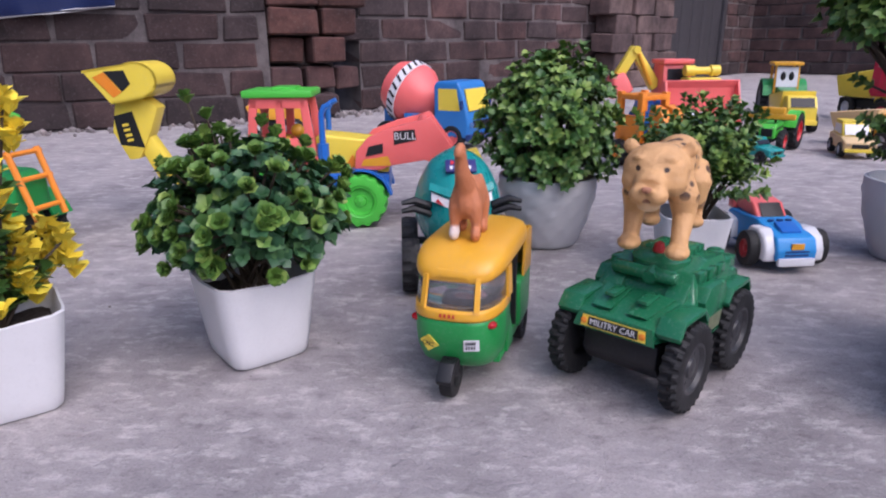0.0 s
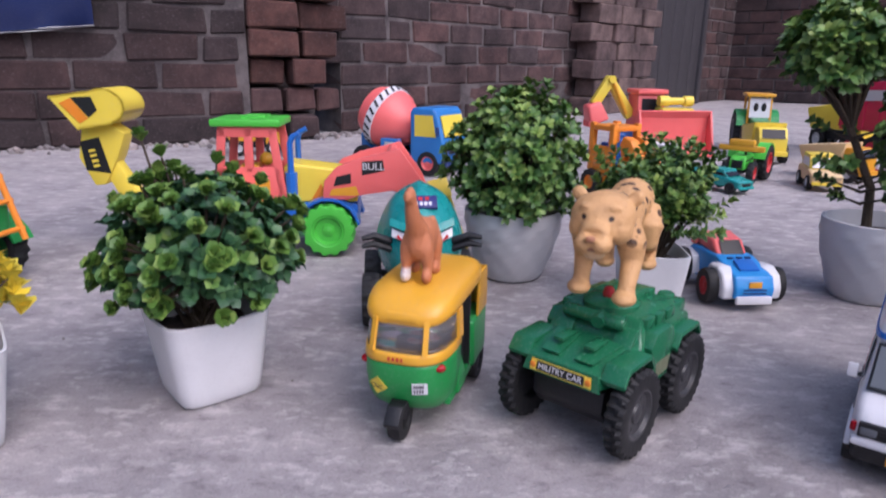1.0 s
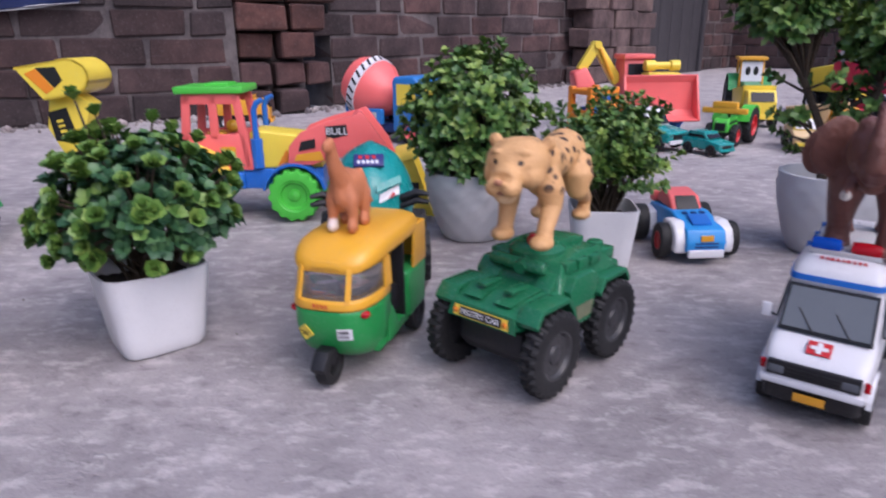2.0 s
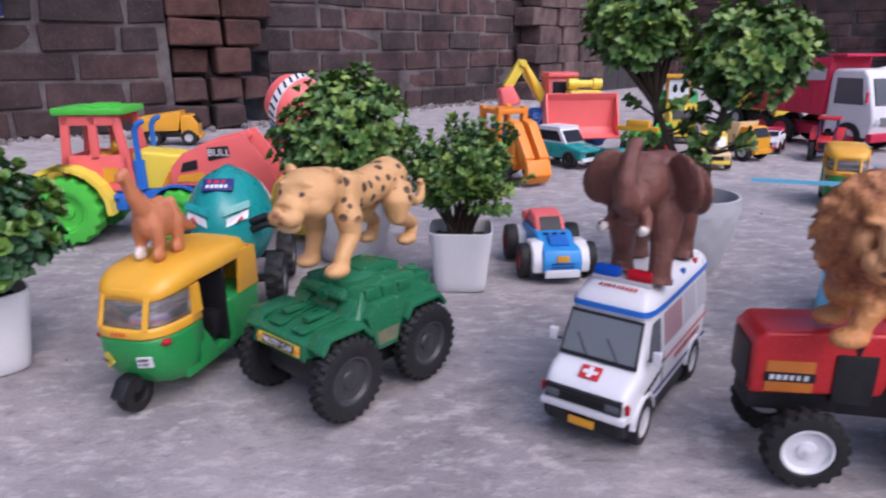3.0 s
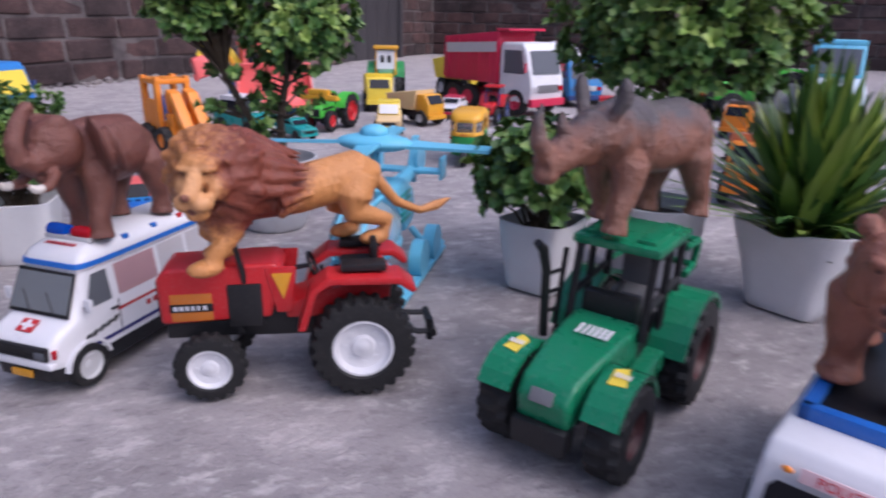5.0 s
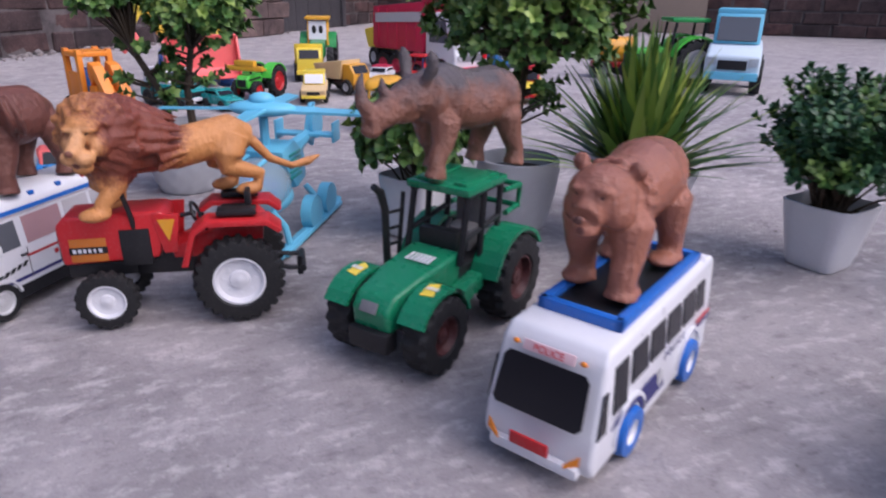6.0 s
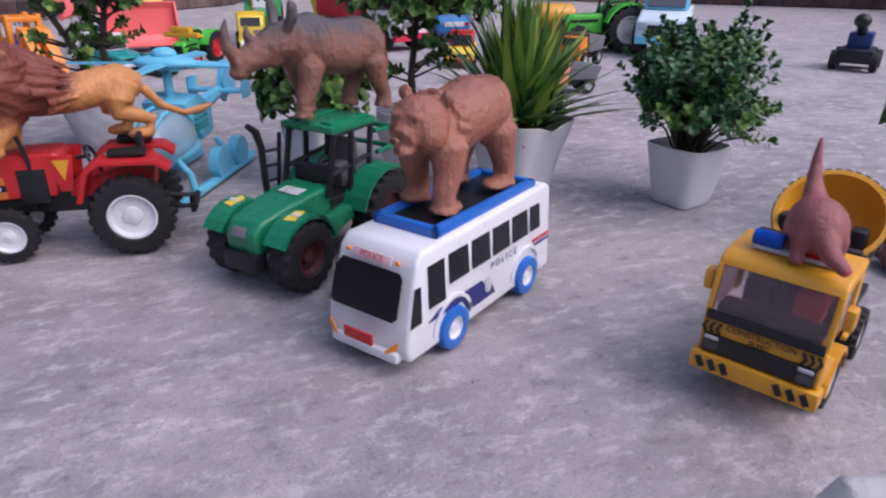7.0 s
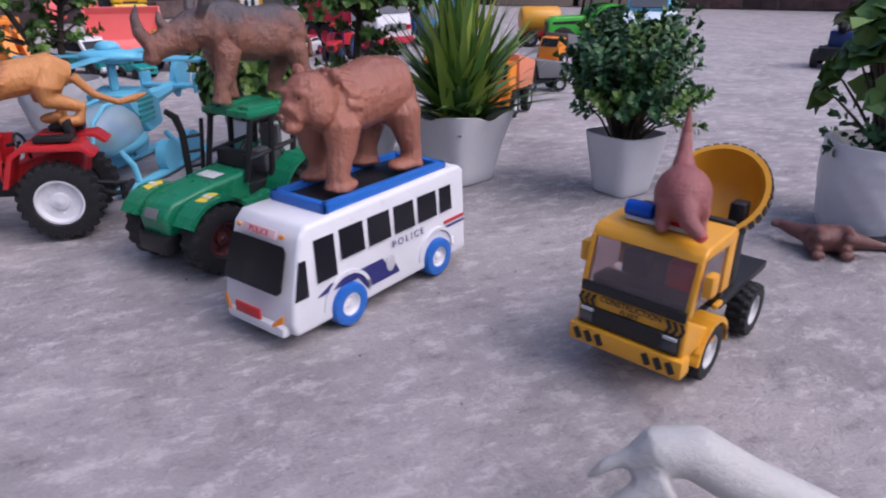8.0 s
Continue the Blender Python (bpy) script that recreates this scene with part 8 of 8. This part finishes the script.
small_car("toy_jeep", "white and light blue toy jeep far back", pose(2.03, 1.30, 0, 0, 0, -136) @ Matrix.Diagonal((1, 1, 1.32, 1)), 0.30, P("pale blue plastic", (0.64, 0.75, 0.82), 0.34), LBLU, SIL, True, G_GREY)
small_car("toy_car", "cream toy car with a light blue base", pose(0.858, 1.42, 0, 0, 0, -105), 0.125, CRM, LYEL, SIL, True, WHT)
small_car("toy_car", "red toy car with a yellow base behind a plant", pose(1.362, 1.29, 0, 0, 0, -120), 0.150, LYEL, RED, BLK, True)
small_car("toy_car", "white and magenta toy car by the tipper", pose(1.085, 1.63, 0, 0, 0, -125), 0.115, WHT, MAG, MAG)


def small_dumper(label, m, S, mat, bed):
    t = thing("toy_dumper", label, "toy vehicle", m, "toy dumpers")
    k = S / 0.12
    block("chassis", (0, 0, 0.022 * k), (0.110 * k, 0.036 * k, 0.012 * k), BLK, t, 0.002)
    extrude("cab", [(0.056 * k, 0.020 * k), (0.056 * k, 0.044 * k), (0.044 * k, 0.062 * k), (0.022 * k, 0.062 * k), (0.020 * k, 0.020 * k)], -0.024 * k, 0.024 * k, mat, t, 0.003 * k)
    plate("windscreen", [(0.0565 * k, -0.019 * k, 0.044 * k), (0.0565 * k, 0.019 * k, 0.044 * k), (0.0462 * k, 0.019 * k, 0.059 * k), (0.0462 * k, -0.019 * k, 0.059 * k)], 0.001, G_DARK, t)
    extrude("skip", [(0.016 * k, 0.030 * k), (0.026 * k, 0.070 * k), (-0.064 * k, 0.058 * k), (-0.052 * k, 0.030 * k)], -0.028 * k, 0.028 * k, bed, t, 0.003 * k)
    block("bumper", (0.058 * k, 0, 0.018 * k), (0.006 * k, 0.050 * k, 0.008 * k), mat, t, 0.001)
    for s in (-1, 1):
        for x in (0.036, -0.034):
            wheel(t, x * k, s * 0.024 * k, 0.016 * k, 0.012 * k, RUB, SIL, 12, 0.5, 0.4, 5)
    return t


small_dumper("yellow toy dumper with black wheels", pose(0.955, 1.53, 0, 0, 0, -60), 0.145, AMBER, CRM)
small_dumper("yellow toy bulldozer near the brick wall", pose(-0.43, 1.775, 0, 0, 0, 10), 0.150, AMBER, AMBER)
small_dumper("yellow toy loader truck in the crowd of toys", pose(0.925, 1.83, 0, 0, 0, -100), 0.175, LYEL, LYEL)
small_dumper("yellow toy tipper beside the white truck", pose(1.255, 2.06, 0, 0, 0, -60) @ Matrix.Diagonal((1, 1, 1.5, 1)), 0.17, LYEL, LYEL)
small_dumper("orange and black toy dumper far back", pose(1.655, 1.185, 0, 0, 0, -150), 0.145, ORG, GREYP)
small_dumper("orange and blue toy truck behind the grass plant", pose(1.222, 0.690, 0, 0, 0, -140) @ Matrix.Diagonal((0.85, 1, 1.3, 1)), 0.135, ORG, P("salmon plastic", (0.72, 0.24, 0.12), 0.4))
small_dumper("black toy wagon on the floor", pose(1.405, 0.870, 0, 0, 0, 170), 0.11, BLK, GREYP)


def tank_trailer():
    t = thing("toy_tank_trailer", "yellow toy tank trailer with a red base", "toy trailer", pose(1.863, 1.637, 0, 0, 0, 165))
    bm = bmesh.new()
    lathe(bm, [(0.0003, -0.066), (0.034, -0.064), (0.040, -0.056), (0.040, 0.056), (0.034, 0.064), (0.0003, 0.066)], 22, "x", (0, 0, 0.084))
    part("tank", bm, AMBER, t, "rounded yellow tank")
    block("base", (0, 0, 0.040), (0.130, 0.060, 0.018), DRED, t, 0.004, "dark red base")
    for s in (-1, 1):
        for x in (0.036, -0.036):
            wheel(t, x, s * 0.034, 0.026, 0.016, RUB, GREYP, 12, 0.5, 0.4, 5)


tank_trailer()


def cannon():
    t = thing("toy_cannon", "black and dark blue toy cannon far back", "toy cannon", pose(2.33, 0.90, 0, 0, 0, -150))
    block("base", (0, 0, 0.036), (0.150, 0.080, 0.034), BLK, t, 0.006)
    block("turret", (-0.01, 0, 0.072), (0.070, 0.056, 0.040), DBLU, t, 0.006)
    rod("barrel", [(0.0, 0, 0.085), (0.070, 0.0, 0.120)], [0.014, 0.011], BLK, t)
    bm = bmesh.new()
    ball(bm, (0.078, 0, 0.124), (0.020, 0.020, 0.018))
    part("muzzle", bm, BLK, t)
    for s in (-1, 1):
        for x in (0.05, -0.05):
            wheel(t, x, s * 0.046, 0.024, 0.018, RUB, GREYP, 12, 0.5, 0.4, 5)


cannon()


def loose_bar():
    bm = bmesh.new()
    box(bm, 0, 0, 0.0045, 0.085, 0.014, 0.009, 0.002)
    box(bm, 0.028, 0.004, 0.008, 0.02, 0.018, 0.010, 0.002)
    ob = mesh_ob("plastic_bar", bm, BLK)
    ob.matrix_world = pose(1.232, 0.030, 0, 0, 0, -28)
    tagged(ob, "black plastic toy piece lying on the cement", "toy piece")


loose_bar()


# ---- walls, last for their many bricks ----
wl, ln = wall("wall_west", WALL_L, "sooty old red brick wall with pale mortar")
lay(wl, ln, 0.6, ln, 9, 5, BRICKS_WEST, HALVES_WEST)
upper(wl, ln, 0.0, ln, 0.04 + 9 * COURSE, 1.62, 6, M_BRICK_WEST)
wr, ln = wall("wall_north", WALL_R, "weathered red brick wall with grey mortar")
lay(wr, ln, 0.0, ln, 9, 7)
upper(wr, ln, 0.0, ln, 0.04 + 9 * COURSE, 1.62, 8)
wq, ln = wall("wall_east", WALL_Q, "dark weathered brick wall far across the yard")
lay(wq, ln, 0.0, ln, 6, 9)
upper(wq, ln, 0.0, ln, 0.04 + 6 * COURSE, 1.62, 10)


def broken_end():
    """The toothed end of the west wall: bare bricks, set back and jutting."""
    a = math.degrees(math.atan2(WALL_L[1][1] - WALL_L[0][1], WALL_L[1][0] - WALL_L[0][0]))
    bm = bmesh.new()
    box(bm, 0.10, 0.13, 0.85, 0.24, 0.10, 1.7, 0.004)
    w = mesh_ob("wall_broken_end", bm, M_MORTAR)
    w.matrix_world = pose(WALL_L[1][0], WALL_L[1][1], 0, 0, 0, a)
    tagged(w, "broken toothed end of a brick wall with bare orange bricks", "wall", kind="structure")
    rnd = random.Random(4)
    for r in range(14):
        s, k = 0.0, 0
        while s < 0.2:
            bare = 2 <= r <= 6
            me = rnd.choice(LOOSE[:2] if bare else HALVES)
            l2 = max(v.co.x for v in me.vertices) * 2
            ob = new("brick", me)
            ob.parent = w
            ob.matrix_local = pose(s + l2 / 2, 0.055 + rnd.uniform(-0.02, 0.03), 0.04 + 0.083 * r, 0, rnd.uniform(-3, 3), rnd.uniform(-5, 5))
            s, k = s + l2 + 0.008, k + 1


broken_end()


def pier():
    """A stack of loose greyish bricks against the north wall."""
    d = Vector((WALL_R[1][0] - WALL_R[0][0], WALL_R[1][1] - WALL_R[0][1], 0)).normalized()
    p = Vector((*WALL_R[0], 0)) + d * 1.42
    a = math.degrees(math.atan2(d.y, d.x))
    st = thing("brick_stack", "stack of loose grey-brown bricks against the wall", "brick stack", pose(p.x, p.y, 0, 0, 0, a))
    rnd = random.Random(12)
    for r in range(7):
        for k in range(3):
            ob = new("brick", rnd.choice(GREYS))
            ob.parent = st
            ob.matrix_local = pose(0.11 + 0.225 * k + (0.06 if r % 2 else 0), -0.075 + rnd.uniform(-0.01, 0.01), 0.044 + 0.0875 * r, 0, 0, rnd.uniform(-3, 3))


pier()


def gate():
    d = Vector((WALL_R[1][0] - WALL_R[0][0], WALL_R[1][1] - WALL_R[0][1], 0)).normalized()
    p = Vector((*WALL_R[0], 0)) + d * 2.22
    m = plastic("dark painted sheet metal", (0.045, 0.042, 0.048), 0.5, 0.3)
    g = thing("door_1", "dark grey metal door set in the brick wall", "door", pose(p.x, p.y, 0, 0, 0, math.degrees(math.atan2(d.y, d.x))), kind="structure")
    bm = bmesh.new()
    for k in range(5):
        box(bm, 0.08 + 0.15 * k, -0.03, 0.80, 0.146, 0.018, 1.6, 0.003)
    part("panel", bm, m, g)
    for x in (0.0, 0.76):
        bm = bmesh.new()
        box(bm, x, -0.035, 0.82, 0.05, 0.045, 1.64, 0.004)
        part("post", bm, m, g)


gate()


def board():
    """A sheet of brown board leaning on the east wall."""
    d = Vector((WALL_Q[1][0] - WALL_Q[0][0], WALL_Q[1][1] - WALL_Q[0][1], 0)).normalized()
    a = math.degrees(math.atan2(d.y, d.x))
    m = plastic("brown board", (0.21, 0.165, 0.13), 0.8, 0.3)
    for s, w, h in ((1.30, 0.56, 0.50), (1.90, 0.52, 0.46)):
        p = Vector((*WALL_Q[0], 0)) + d * s
        bm = bmesh.new()
        box(bm, w / 2, -0.09, h / 2, w, 0.012, h, 0.002, pose(0, 0, 0, -9))
        ob = mesh_ob("leaning_board", bm, m)
        ob.matrix_world = pose(p.x, p.y, 0, 0, 0, a)
        tagged(ob, "plain brown board leaning on the far wall", "board", "boards on the wall")


board()


def rubble():
    """Pale mortar crumbs and dust heaped along the foot of the walls."""
    rnd = random.Random(3)
    bm = bmesh.new()
    for ends, n, lo in ((WALL_L, 220, 0.35), (WALL_R, 420, -0.08)):
        (x0, y0), (x1, y1) = ends
        d = Vector((x1 - x0, y1 - y0, 0))
        nrm = Vector((d.y, -d.x, 0)).normalized()
        for i in range(n):
            f = rnd.uniform(lo, 1.0) if lo > 0 else rnd.uniform(lo, 0.6)
            s = abs(rnd.gauss(0, 0.006)) + 0.0015
            p = Vector((x0, y0, 0)) + d * f + nrm * abs(rnd.gauss(0, 0.045))
            t = bmesh.new()
            bmesh.ops.create_icosphere(t, subdivisions=1, radius=s)
            for v in t.verts:
                v.co *= rnd.uniform(0.7, 1.2)
                v.co += p + Vector((0, 0, s * 0.25))
            join(bm, t)
    ob = mesh_ob("rubble", bm, M_RUBBLE, False)
    tagged(ob, "pale mortar crumbs heaped along the wall", "rubble", kind="stuff")
    bm = bmesh.new()
    for i in range(240):
        t = bmesh.new()
        s = rnd.uniform(0.0004, 0.0014)
        bmesh.ops.create_icosphere(t, subdivisions=1, radius=s)
        p = Vector((rnd.uniform(-0.5, 2.0), rnd.uniform(-0.2, 1.7), s * 0.3))
        for v in t.verts:
            v.co = v.co * rnd.uniform(0.6, 1.2) + p
        join(bm, t)
    ob = mesh_ob("grit", bm, M_RUBBLE, False)
    tagged(ob, "scattered pale grit on the cement floor", "grit", kind="stuff")


rubble()


def tarp():
    """The lower edge of a dark blue sheet hung on the west wall, with a white hem."""
    d = Vector((WALL_L[1][0] - WALL_L[0][0], WALL_L[1][1] - WALL_L[0][1], 0)).normalized()
    p = Vector((*WALL_L[0], 0)) + d * 1.18
    t = thing("hanging_sheet", "dark blue plastic sheet with a white hem on the wall", "plastic sheet", pose(p.x, p.y, 0, 0, 0, math.degrees(math.atan2(d.y, d.x))))
    for name, z0, z1, mat, off in (("sheet", 0.285, 1.3, plastic("blue sheet", (0.02, 0.04, 0.16), 0.35, 0.2), -0.03), ("hem", 0.281, 0.285, M_POT_GREY, -0.034)):
        bm = bmesh.new()
        n = 40
        rows = []
        for j in range(5):
            rows.append([bm.verts.new((0.75 * i / n, off + 0.012 * math.sin(i * 0.55 + j), z0 + (z1 - z0) * j / 4 + 0.09 * max(0, i / n - 0.55))) for i in range(n + 1)])
        for a, b in zip(rows, rows[1:]):
            for i in range(n):
                bm.faces.new((a[i], a[i + 1], b[i + 1], b[i]))
        ob = part(name, bm, mat, t)
        ob.modifiers.new("thickness", "SOLIDIFY").thickness = 0.002


tarp()


def closing_walls():
    """Unseen plain walls, added beside and behind the path to hold back low skylight."""
    for name, ends in (("wall_side", ((-2.4, -3.6), (-2.6, 1.0))), ("wall_south", ((4.8, -3.8), (-2.4, -3.6))), ("wall_far_side", ((5.6, 2.2), (4.8, -3.8)))):
        w, n = wall(name, ends, "unseen plain wall added to close the yard and hold back low skylight", 1.3)


closing_walls()
